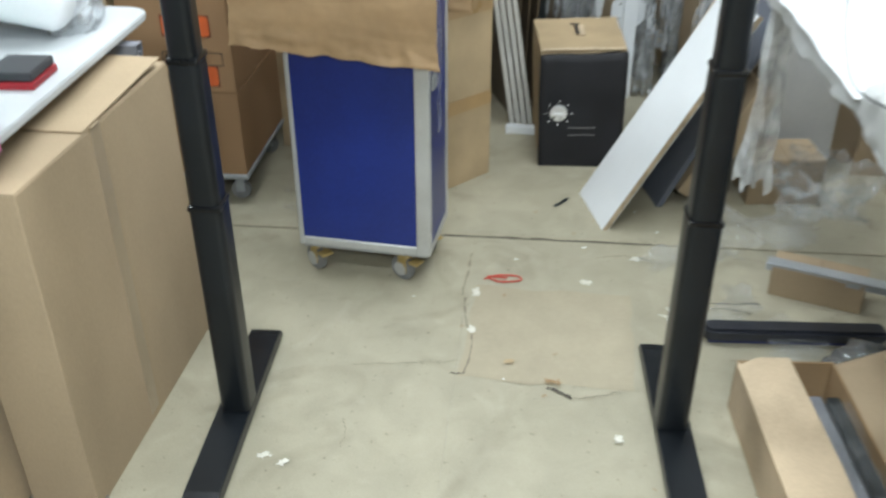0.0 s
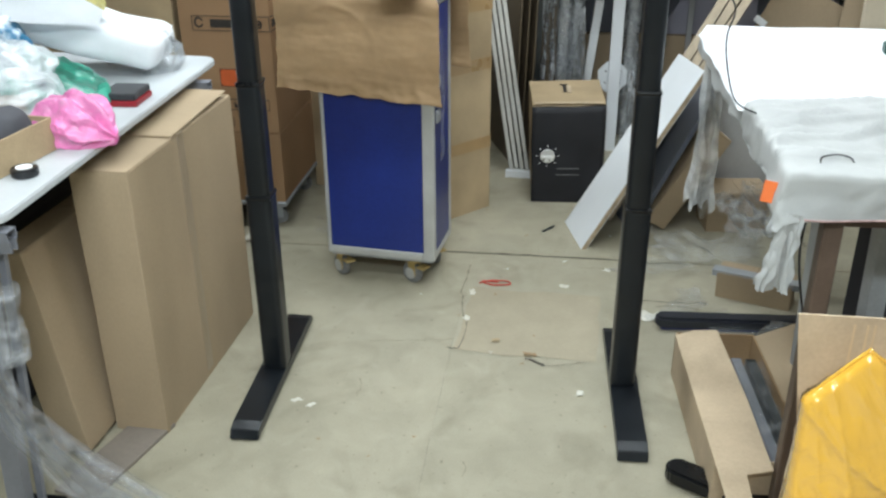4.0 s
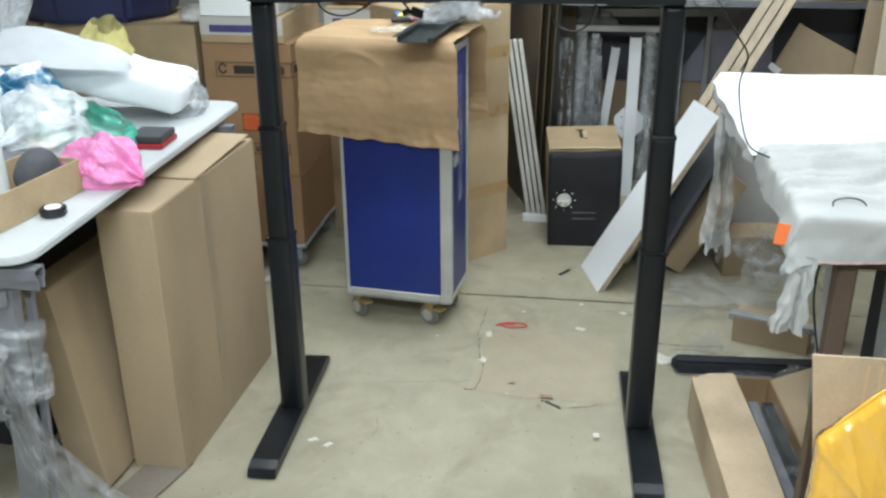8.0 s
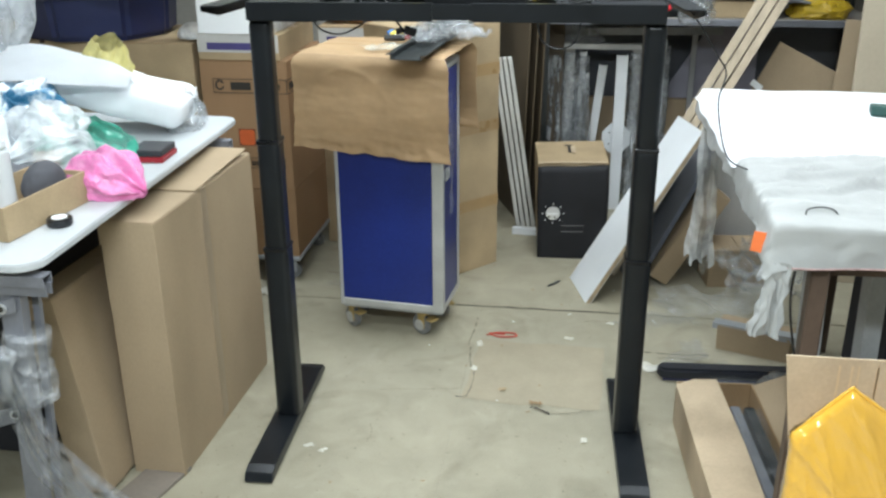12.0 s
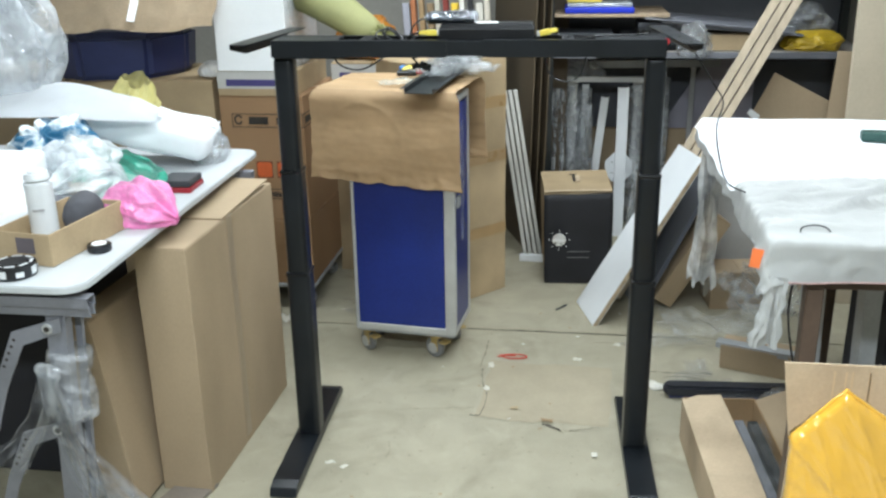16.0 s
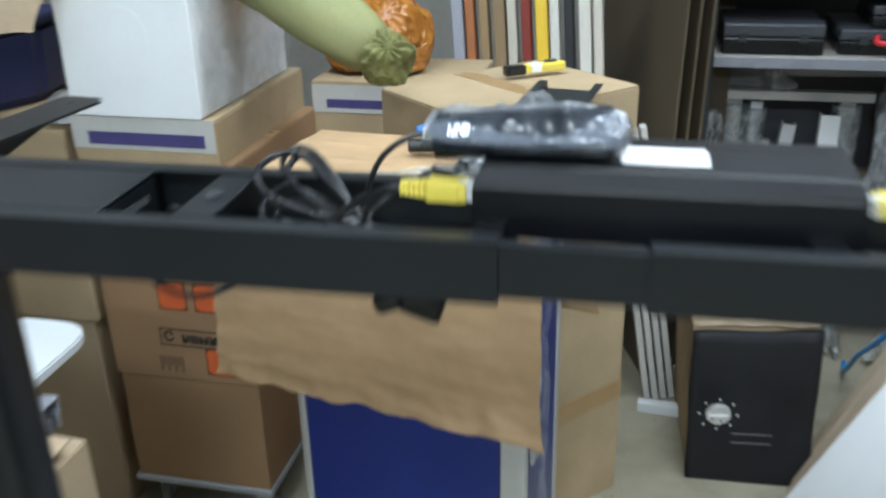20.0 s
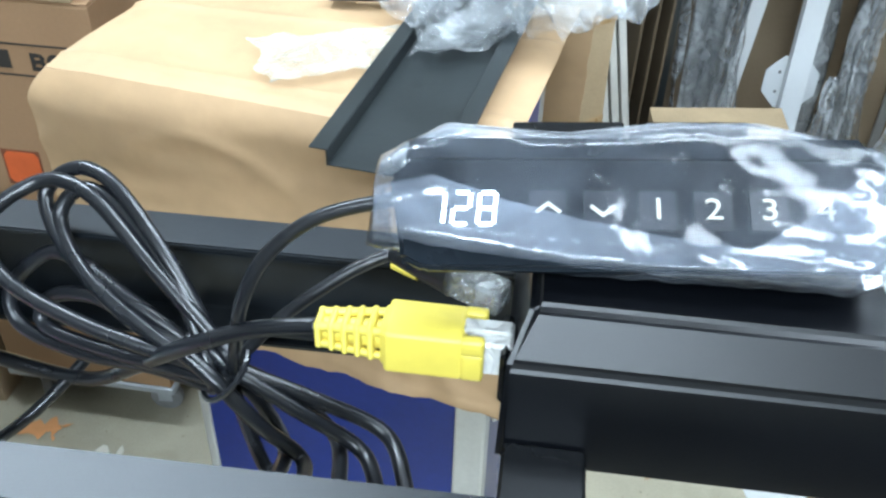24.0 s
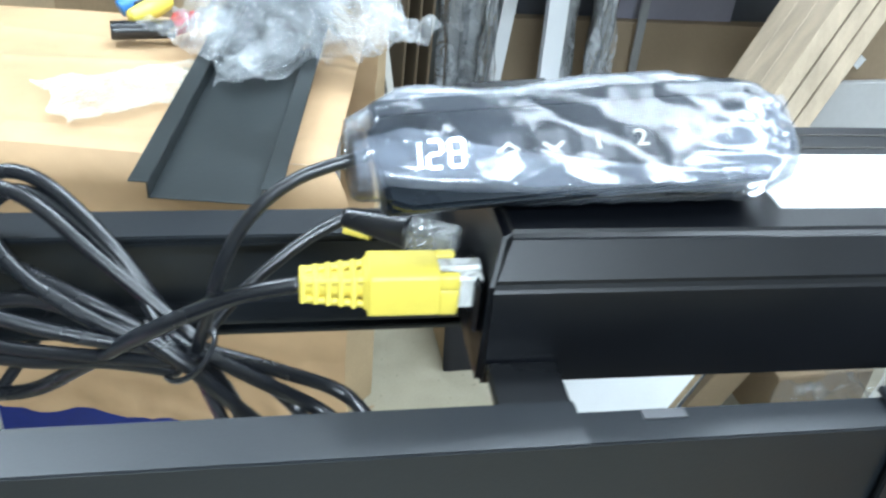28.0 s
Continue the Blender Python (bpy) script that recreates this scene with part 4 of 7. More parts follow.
def paper_cap():
    """Paper folded over the trolley's top: flat lid with fold lines, four hanging sides with creases and an uneven, crumpled hem."""
    w, d, h, n = 0.562, 0.4, 0.335, 224

    def lid(x, y):
        return 0.006 * noise.noise((x * 4, y * 6, 3)) + 0.004 * math.exp(-abs(y - 0.2 - 0.1 * x) / 0.006) + 0.003 * math.exp(-abs(y - 0.3 + 0.04 * x) / 0.005) + 0.003 * math.exp(-abs(y - 0.045 - 0.02 * x) / 0.006) + 0.0025 * ridged((x * 0.7, y, 0), 8, 6, 3)

    loop = []
    for k in range(n):
        q = k / n * 4
        e, f = int(q), q - int(q)
        loop.append([(f * w, 0), (w, f * d), (w - f * w, d), (0, d - f * d)][e])
    rows = []
    for j in range(57):
        v = j / 56
        row = []
        for k, (x, y) in enumerate(loop):
            hem = 0.016 * noise.noise((x * 5, y * 5, 1)) + 0.006 * noise.noise((x * 21, y * 21, 4)) + (0.03 * (x / w) if y == 0 else 0.0) - 0.008
            z = -v * (h + hem)
            out = 0.005 * noise.noise((x * 4, y * 4, z * 3)) + 0.003 * ridged((x, y, z * 2), 5, 5, 3) + 0.003 * ridged((x * 0.5, y * 0.5, z * 2.5), 11, 9, 3)
            out += (0.009 * ridged((x * 1.1, y * 1.1, z * 3), 15, 9, 3) + 0.006 * ridged((x * 2, y * 2, z), 18, 12, 2)) * max(0, (v - 0.72) / 0.28) ** 1.3
            if y == 0:
                arc = math.hypot((x - 0.2) / 0.15, (z + 0.2) / 0.155)
                out += 0.005 * math.exp(-abs(arc - 1) / 0.05) * max(0, 1 - v * 1.3)
                arc = math.hypot((x - 0.47) / 0.13, (z + 0.19) / 0.12)
                out += 0.0035 * math.exp(-abs(arc - 1) / 0.05) * max(0, 1 - v * 1.3)
            out *= min(1, v * 8)
            nx, ny = (x / w - 0.5) * 2, (y / d - 0.5) * 2
            ax = abs(nx) ** 12 * math.copysign(1, nx)
            ay = abs(ny) ** 12 * math.copysign(1, ny)
            r = 0.014 * max(0, 1 - v * 10) ** 2
            row.append((x + ax * (out - r), y + ay * (out - r), z + lid(x, y) * max(0, 1 - v * 6)))
        rows.append(row)
    meshes = {}
    for name, k0, k1 in (("front_flap", 0, n // 4), ("back_flap", n // 2, 3 * n // 4), ("side_flap", 3 * n // 4, n)):
        bm = bmesh.new()
        grid = [[bm.verts.new(row[k % n]) for k in range(k0, k1 + 1)] for row in rows]
        for a, b in zip(grid, grid[1:]):
            for k in range(k1 - k0):
                bm.faces.new((a[k], b[k], b[k + 1], a[k + 1]))
        meshes[name] = bm
    bm = bmesh.new()
    g = []
    for j in range(71):
        r = []
        for i in range(81):
            x, y = 0.014 + (w - 0.028) * i / 80, 0.014 + (d - 0.028) * j / 70
            e = min(i, 80 - i, j, 70 - j)
            r.append(bm.verts.new((x, y, lid(x, y) + 0.004 * min(1, e / 3))))
        g.append(r)
    for j in range(70):
        for i in range(80):
            bm.faces.new((g[j][i], g[j][i + 1], g[j + 1][i + 1], g[j + 1][i]))
    meshes["lid"] = bm
    return meshes


cap = thing("paper_cover", "brown kraft paper cap folded over the trolley top", "paper cover", pose(-0.541, 2.447, 1.055, 0, 0, -8))
for name, bm in paper_cap().items():
    part(name, bm, KRAFT, cap, "crumpled kraft paper hem" if name == "front_flap" else "", smooth=True)
# black metal channel, plastic bag and tools lying on the cover
ch = thing("metal_channel", "black folded metal channel lying on kraft paper", "metal profile", pose(-0.162, 2.3, 1.068, 0, 0, -7) @ pose(0, 0, 0, 1.3, 0, 0))
DARK_STEEL = mat("dull_black_steel", (0.016, 0.02, 0.021), 0.42, var=0.3, scale=14, bump=0.08, fine=200, spec=0.5)
part("web", bx(0, 0.1, 0, 0.8, 0, 0.002, 0.0005), DARK_STEEL, ch)
part("flange", join(bx(-0.002, 0, 0, 0.8, 0, 0.016, 0.0004), bx(-0.018, 0, 0, 0.8, 0.016, 0.018, 0.0005)), DARK_STEEL, ch)
part("flange", join(bx(0.1, 0.102, 0, 0.8, 0, 0.016, 0.0004), bx(0.1, 0.118, 0, 0.8, 0.016, 0.018, 0.0005)), DARK_STEEL, ch)


def folded_bag(w, d, h, seed, nx=70, ny=44, sharp=9.0):
    """A thin bag thrown down: a sheet of flat facets between sharp folds, standing up in the middle."""
    bm = bmesh.new()
    g = []
    for j in range(ny + 1):
        row = []
        for i in range(nx + 1):
            u, v = i / nx - 0.5, j / ny - 0.5
            r = math.hypot(u, v) * 2
            x = u * w * (1 + 0.25 * noise.noise((u * 3, v * 3, seed)))
            y = v * d * (1 + 0.25 * noise.noise((u * 3, v * 3, seed + 5)))
            f = noise.voronoi(Vector((u * sharp * 0.6 + seed, v * sharp * 0.5, 0)))[0]
            z = h * max(0, 1 - r) * 0.8 + 0.45 * h * (f[1] - f[0]) + 0.2 * h * ridged((u, v, 0), seed, sharp, 2)
            row.append(bm.verts.new((x, y, max(0.001 + 0.004 * r, z))))
        g.append(row)
    for j in range(ny):
        for i in range(nx):
            bm.faces.new((g[j][i], g[j][i + 1], g[j + 1][i + 1], g[j + 1][i]))
    return bm


solo("plastic_bag", join(folded_bag(0.3, 0.22, 0.075, 11), folded_bag(0.24, 0.22, 0.105, 14)), FILM, "crumpled clear plastic bag lying on the channel", "plastic bag", pose(-0.035, 2.665, 1.085, 0, 0, 32))
solo("foam_scrap", folded_bag(0.17, 0.11, 0.02, 15, 50, 34), film("thin_foam_wrap", (0.66, 0.68, 0.6), 0.18, 0.5, 0.35, 30, 0.5, 0.2), "scrap of thin milky foam wrap", "packing scrap", pose(-0.215, 2.53, 1.066, 0, 0, 28), smooth=True)
tl = thing("pliers", "black-handled pliers with yellow, blue and red grips", "tool", pose(-0.26, 2.685, 1.078, 0, 0, 6))
part("handle", tube([(0, 0, 0), (0.035, 0.002, 0), (0.075, 0.004, 0)], 0.0115, 14), RUBBER, tl, smooth=True)
part("red_grip", tube([(0.074, 0.004, 0.002), (0.088, 0.012, 0.004), (0.1, 0.028, 0.004)], 0.011, 12), RED, tl, "red plastic grip", smooth=True)
part("red_grip", tube([(0.074, 0.006, 0.003), (0.079, 0.022, 0.006), (0.086, 0.034, 0.006)], 0.008, 12), RED, tl, smooth=True)
part("yellow_grip", tube([(0.022, 0.028, 0.006), (0.045, 0.045, 0.01), (0.066, 0.078, 0.01)], lambda t: 0.009 + 0.004 * math.sin(3 * t), 14), YELLOW, tl, "yellow and black moulded grip", smooth=True)
part("grip_insert", tube([(0.03, 0.042, 0.016), (0.045, 0.054, 0.019), (0.058, 0.072, 0.02)], 0.006, 10), RUBBER, tl, smooth=True)
part("blue_cap", tube([(0.008, 0.06, 0.006), (0.02, 0.066, 0.01), (0.03, 0.07, 0.01)], 0.011, 12), mat("blue_plastic", (0.03, 0.15, 0.4), 0.4), tl, "blue plastic cap", smooth=True)

# ---- cartons behind the trolley ----
tall = carton("tall_carton", "tall plain brown carton with tape bands, standing on the floor", 0.45, 0.34, 1.075, pose(-0.178, 2.865, 0, 0, 0, 48))
BAND = mat("brown_packing_tape", (0.34, 0.22, 0.1), 0.3, var=0.12, scale=10, bump=0.05)
for z in (0.28, 0.62, 0.86):
    part("tape_band", bx(-0.0008, 0.4508, -0.0008, 0.3408, z, z + 0.05, 0), BAND, tall, "glossy brown tape band")
sd = thing("utility_knife", "yellow and black utility knife lying on a carton", "tool", pose(-0.15, 3.22, 1.085, 0, 0, 35))
part("handle", bx(0, 0.12, -0.012, 0.012, 0, 0.02, 0.005, seg=2), YELLOW, sd)
part("grip", bx(-0.03, 0.02, -0.013, 0.013, -0.001, 0.021, 0.005, seg=2), RUBBER, sd)
part("slider", bx(0.07, 0.1, -0.005, 0.005, 0.02, 0.026, 0.002), RUBBER, sd)
part("sticker", bx(0.03, 0.06, -0.0126, 0.0126, 0.001, 0.0206, 0.0045, seg=2), PAPER, sd, "white paper sticker")

# dolly with the printed removal cartons
dl = thing("dolly", "low wheeled dolly under stacked cartons", "dolly", pose(-1.06, 2.86, 0))
part("deck", bx(0, 0.37, 0, 0.5, 0.1, 0.118, 0.003), STEEL, dl)
for x in (0.05, 0.32):
    for y in (0.06, 0.44):
        c = part("castor", join(bx(-0.02, 0.02, -0.02, 0.02, 0.085, 0.1, 0.002), bx(-0.016, -0.012, -0.015, 0.015, 0.03, 0.09, 0.001), bx(0.012, 0.016, -0.015, 0.015, 0.03, 0.09, 0.001)), STEEL, dl)
        c.matrix_local = pose(x, y, 0, 0, 0, 30 * x * 10)
        part("wheel", cyl(0.035, -0.01, 0.01, 24, bev=0.003, m=pose(0, 0, 0.035, 0, 90, 0)), GREYPL, c)
low = carton("printed_carton", "brown removal carton, plain below, on a dolly", 0.355, 0.5, 0.3, pose(-1.05, 2.865, 0.118), CARD_RED, group="printed cartons")
up = carton("printed_carton", "brown removal carton with orange logo squares and lettered frames", 0.36, 0.5, 0.535, pose(-1.055, 2.86, 0.419), CARD_RED, group="printed cartons")
cap3 = carton("printed_carton", "flat carton with a pale band and purple stripe", 0.335, 0.5, 0.1, pose(-1.055, 2.858, 0.954), CARD, group="printed cartons")
part("pale_band", bx(0.002, 0.333, -0.0008, 0.0002, 0.03, 0.1, 0), mat("pale_grey_print", (0.5, 0.49, 0.46), 0.6), cap3)
part("purple_stripe", bx(0.04, 0.31, -0.0014, -0.0009, 0.04, 0.068, 0), PURPLE, cap3)


def framed(parent, x, z, w, h, words, size):
    fr = part("printed_frame", join(bx(x, x + w, -0.0012, -0.0004, z, z + 0.003, 0), bx(x, x + w, -0.0012, -0.0004, z + h - 0.003, z + h, 0), bx(x, x + 0.003, -0.0012, -0.0004, z + 0.003, z + h - 0.003, 0), bx(x + w - 0.003, x + w, -0.0012, -0.0004, z + 0.003, z + h - 0.003, 0)), INK, parent, "thin printed frame")
    for tx, word in words:
        if word:
            part("lettering", lettering(word, size, bold=0.0014), INK, fr, "bold dark lettering").matrix_local = pose(x + tx, -0.0012, z + h / 2, 90)
        else:
            part("plain_bar", bx(x + tx - 0.042, x + tx + 0.042, -0.0012, -0.0004, z + 0.013, z + h - 0.013, 0), INK, fr)


framed(up, 0.05, 0.402, 0.308, 0.058, ((0.027, "С"), (0.115, ""), (0.235, "все")), 0.052)
part("printed_frame", join(bx(0.3602, 0.361, 0, 0.16, 0.402, 0.405, 0), bx(0.3602, 0.361, 0, 0.16, 0.457, 0.46, 0)), INK, up, "thin printed frame")
part("plain_bar", bx(0.3602, 0.361, 0.02, 0.13, 0.417, 0.445, 0), INK, up)
framed(up, 0.13, 0.09, 0.2, 0.045, ((0.022, "С"), (0.1, "нами")), 0.036)
for x, z in ((0.145, 0.185), (0.235, 0.185), (0.245, 0.02)):
    part("logo_square", prism([(a * 0.032 + b * 0.008 + 0.0, c * 0.032 + d * 0.008) for a, b, c, d in ((-1, 0, -1, 1), (-1, 1, -1, 0), (1, -1, -1, 0), (1, 0, -1, 1), (1, 0, 1, -1), (1, -1, 1, 0), (-1, 1, 1, 0), (-1, 0, 1, -1))], 0, 0.0008, pose(x + 0.03, -0.0002, z + 0.035, 90)), ORANGE, up, "orange logo square")
    part("logo_outline", prism([(-0.036, -0.036), (0.036, -0.036), (0.036, 0.036), (-0.036, 0.036)], 0, 0.0003, pose(x + 0.03, 0.0001, z + 0.035, 90)), mat("dark_orange_line", (0.16, 0.05, 0.02), 0.7), up)
for k in range(7):
    part("code_stripe", bx(0.12 + 0.009 * k, 0.126 + 0.009 * k, -0.0008, 0, 0.035 if k % 2 else 0.02, 0.06, 0), mat("faded_print", (0.15, 0.09, 0.05), 0.7), up)
GLOSSY = mat("glossy_white_card", (0.84, 0.86, 0.87), 0.3, var=0.05, scale=4, bump=0.04, fine=60, coat=0.3)
wb = carton("white_carton", "glossy white carton wrapped in clear film", 0.3, 0.47, 0.4, pose(-1.045, 2.856, 1.056), GLOSSY, False)
part("embossed_mark", join(*[bx(-0.0025, 0.0025, -0.0003, 0.0004, -0.009, 0.009, 0, pose(0.15 + 0.052 * math.cos(a), 0, 0.16 + 0.065 * math.sin(a), 0, -math.degrees(a), 0)) for a in (k * math.pi / 14 for k in range(0, 28, 2))]), GLOSSY, wb, "faint embossed oval outline")
solo("film_wrap", sheet(0.46, 0.36, 30, 26, 0.008, 12, 21), FILM, "clear film stretched along the white carton", "plastic film", pose(-0.742, 3.095, 1.24, 0, 90, 0) @ pose(0, 0, 0, 0, 0, 90), smooth=True)
bk = carton("banded_carton", "brown carton with a pale band and purple stripe at its top", 0.42, 0.3, 1.02, pose(-0.7, 3.36, 0), CARD)
part("pale_band", bx(0.003, 0.417, -0.0008, 0.0002, 0.94, 1.012, 0), MATS["pale_grey_print"], bk)
part("purple_stripe", bx(0.04, 0.38, -0.0014, -0.0009, 0.952, 0.975, 0), PURPLE, bk)
# left-hand stack
carton("large_carton", "large brown carton standing under another", 0.62, 0.5, 0.55, pose(-1.72, 2.87, 0), CARD_GREY, group="large cartons")
rm = carton("large_carton", "large brown carton with a faint red stamp", 0.63, 0.5, 0.465, pose(-1.71, 2.86, 0.551), CARD, group="large cartons")
part("stamp", join(cyl(0.022, 0, 0.0006, 20, m=pose(0.47, -0.0001, 0.27, 90)), bx(0.5, 0.58, -0.0007, 0.0, 0.275, 0.283, 0)), mat("faint_red_ink", (0.33, 0.1, 0.055), 0.7), rm, "faint red stamp")
carton("large_carton", "large brown carton at the end of a stack", 0.6, 0.5, 1.015, pose(-2.34, 2.88, 0), CARD_GREY, group="large cartons")
cr = thing("plastic_crate", "dark navy plastic tub with angled sides on a carton", "crate", pose(-1.52, 3.02, 1.018))
PLAN = [(-0.3, -0.12), (-0.1, -0.22), (0.17, -0.145), (0.25, 0.06), (0.22, 0.23), (-0.28, 0.23)]
tub = prism(PLAN, 0, 0.185, None, 0.02)
for v in tub.verts:
    v.co.x *= 1 + 0.3 * v.co.z
    v.co.y *= 1 + 0.3 * v.co.z
part("shell", tub, NAVY, cr)
part("rim", prism([(1.075 * x, 1.075 * y) for x, y in PLAN], 0.1855, 0.2, None, 0.004), NAVY, cr)
cs = sheet(0.76, 0.36, 60, 34, 0.026, 2.6, 31, 0.004, 0.025)
solo("cardboard_sheet", cs, CARD_PALE, "bent brown cardboard sheet with a white label draped over a crate", "cardboard", pose(-1.385, 2.83, 1.375, 62, -2, 2))
solo("paper_label", bx(-0.016, 0.016, -0.045, 0.045, 0, 0.001, 0), PAPER, "small white paper label stuck on cardboard", "label", pose(-1.33, 2.742, 1.31, 62, 8, 3))
solo("white_bowl", crumpled((0.07, 0.06, 0.05), 44, 0.1, 2, 4, -0.2), WBAG, "scrap of white plastic wedged between boxes", "packing scrap", pose(-1.09, 2.93, 1.03))
# green fabric roll and orange bag on top
rr = tube([(-1.3, 3.35, 1.49), (-0.95, 3.15, 1.46), (-0.66, 3.03, 1.33), (-0.47, 2.96, 1.225), (-0.39, 2.93, 1.18)], lambda t: 0.03 + 0.075 * (1 - t) ** 0.5, 40, 10)
ax = Vector((0.78, -0.32, -0.53))
for v in rr.verts:
    q = v.co - ax * v.co.dot(ax) * 0.88
    v.co += 0.016 * ridged(q, 3, 9) * Vector((0.4, 0.4, 0.8))
solo("fabric_roll", rr, OLIVE, "olive green fabric roll drooping over a white carton", "fabric", smooth=True)
solo("fabric_tuft", crumpled((0.058, 0.05, 0.055), 9, 0.3, 2.2, 6, -0.9), mat("frayed_olive_edge", (0.16, 0.16, 0.05), 0.8, var=0.4, scale=30, bump=0.5, fine=90), "frayed tied end of a green fabric roll", "fabric", pose(-0.365, 2.92, 1.13), smooth=True)
solo("orange_bag", crumpled((0.14, 0.12, 0.125), 13, 0.2, 2.4, 6, -0.5), AMBER_OLD, "shiny brown-orange plastic bag on a carton", "plastic bag", pose(-0.56, 3.52, 1.03), smooth=True)
# frame samples standing on edge behind the cartons
FRAMES = [(0.32, 0.32, 0.36), (0.35, 0.13, 0.05), (0.3, 0.2, 0.1), (0.25, 0.17, 0.09), (0.5, 0.46, 0.38), (0.2, 0.03, 0.02), (0.75, 0.5, 0.04), (0.6, 0.58, 0.52), (0.02, 0.02, 0.022), (0.6, 0.57, 0.5), (0.55, 0.5, 0.42)]
for k, c in enumerate(FRAMES):
    solo("frame_moulding", bx(0, 0.026 if k % 3 else 0.034, 0, 0.05, 0, 1.25 + 0.05 * (k % 3), 0.003), mat(f"moulding_{k}", c, 0.5, var=0.2, scale=6, stretch=(3, 3, 0.6)), "tall strip of painted frame moulding leaning on edge", "moulding", pose(-0.36 + 0.041 * k, 3.74, 0.0, -5, -4, 0), "frame mouldings")
# dark fibreboard sheets and white slats
for k in range(3):
    solo("fibreboard", bx(0, 0.006, 0, 0.75, 0, 2.1, 0.001), BROWN, "tall brown fibreboard sheet leaning upright", "board", pose(0.195 + 0.035 * k, 3.72 + 0.02 * k, 0, -1, 2, 20), "fibreboard sheets")
solo("fibreboard", bx(0, 0.3, 0, 0.012, 0, 2.0, 0.001), BROWN, "wide brown fibreboard panel standing against a rack", "board", pose(0.08, 4.1, 0, -3, 0, 0))
for k in range(4):
    solo("white_batten", bx(0, 0.018, 0, 0.05, 0, 0.85, 0.002), mat("greyed_white_paint", (0.5, 0.49, 0.45), 0.5, var=0.15), "narrow white slat leaning upright", "slat", pose(0.19 + 0.024 * k, 3.62 + 0.012 * k, 0, -3, -9, 8), "white slats")

# ---- white work table with its clutter ----
TZ = 0.85
lt = thing("work_table", "white-topped work table on a grey metal trestle, heaped with packing", "table", pose(0, 0, 0))
r = 0.06
top = [(-1.75, 0.998), (-0.69 - r, 0.998)] + [(-0.69 - r + r * math.sin(a), 0.998 + r - r * math.cos(a)) for a in (k * math.pi / 12 for k in range(1, 7))] + [(-0.715 - r + r * math.cos(a), 2.36 - r + r * math.sin(a)) for a in (k * math.pi / 12 for k in range(0, 7))] + [(-1.75, 2.36)]
part("tabletop", prism(top, TZ - 0.019, TZ, None, 0.003), mat("dull_white_laminate", (0.5, 0.52, 0.53), 0.45, var=0.1, scale=4, bump=0.03, fine=150), lt, "white laminate tabletop with rounded corners")
for y in (1.06, 2.2):
    part("beam", prism([(-0.012, -0.046), (-0.008, -0.046), (-0.008, -0.02), (-0.015, -0.02), (-0.015, 0), (0.015, 0), (0.015, -0.02), (0.008, -0.02), (0.008, -0.046), (0.012, -0.046), (0.012, -0.023), (0.018, -0.023), (0.018, 0.003), (-0.018, 0.003), (-0.018, -0.023), (-0.012, -0.023)][::-1], 0, 0.913, pose(-1.6, y - 0.02, 0.812, 90, 0, 90)), TRESTLE, lt, "grey folded steel beam")
    # dark strip fills the gap over the beam in place of its shadow
    part("spacer", bx(-1.58, -0.75, y - 0.02, y + 0.02, 0.8155, TZ - 0.0195, 0.001), DARK_STEEL, lt, "dark strip standing for the shaded gap between top and beam")
    for x in (-0.8, -1.5):
        leg = part("leg", channel(0.049, 0.03, 0.004, 0.04, 0.765, pose(x - 0.06, y - 0.024, 0, 0, 4, 0)), TRESTLE, lt, "grey folded steel leg")
        part("leg", channel(0.016, 0.014, 0.003, 0.04, 0.765, pose(x - 0.018, y + 0.03, 0, 0, 4, 0)), TRESTLE, lt, "grey rear leg of the trestle")
        part("foot", bx(x - 0.07, x + 0.04, y - 0.04, y + 0.07, 0, 0.042, 0.006, seg=2), BLACK_PL, leg)
        for z in (0.733, 0.46):
            sx = 1 if x > -1 else -1
            bxx = x if z > 0.6 else x - 0.018
            br = part("brace", prism([(sx * p, q) for p, q in ((0.034, 0.028), (0.032, -0.008), (-0.072, -0.048), (-0.135, -0.17), (-0.18, -0.29), (-0.208, -0.28), (-0.162, -0.15), (-0.096, -0.014))][::sx], 0, 0.004, pose(bxx, y - 0.029, z, 90)), TRESTLE, leg, "perforated cranked steel brace")
            part("bolt", cyl(0.013, 0, 0.006, 14, bev=0.001, m=pose(bxx, y - 0.033, z, 90)), ALU, br)
            part("bolt_socket", cyl(0.007, 0, 0.001, 12, m=pose(bxx, y - 0.0392, z, 90)), INK, br)
            for k in range(5):
                part("hole", cyl(0.004, 0, 0.0008, 10, m=pose(bxx + sx * (-0.093 - 0.0095 * k), y - 0.0332, z - 0.034 - 0.018 * k, 90)), INK, br)
solo("plastic_film", fan(0.025, 0.15, 0.27, 4, 0.016, 5, shear=-0.16), FILM_DULL, "thin clear film pulled sideways from a knot", "plastic film", pose(-0.8, 0.975, 0.64, 0, 0, 0), smooth=True)
solo("plastic_film", fan(0.03, 0.24, 0.62, 7, 0.02, 3, shear=0.36), FILM_DULL, "pleated clear film hanging from a trestle leg", "plastic film", pose(-0.785, 0.975, 0.64, 0, 0, 14), smooth=True)
solo("plastic_film", fan(0.02, 0.12, 0.55, 4, 0.016, 33, shear=0.22), FILM_DULL, "loose tail of clear film beside a trestle leg", "plastic film", pose(-0.775, 0.97, 0.63, 0, 0, 16), smooth=True)
wrap = tube([(0, 0, 0), (0.002, 0, 0.05), (-0.002, 0, 0.1), (0.008, 0, 0.17)], 0.052, 48, 22)
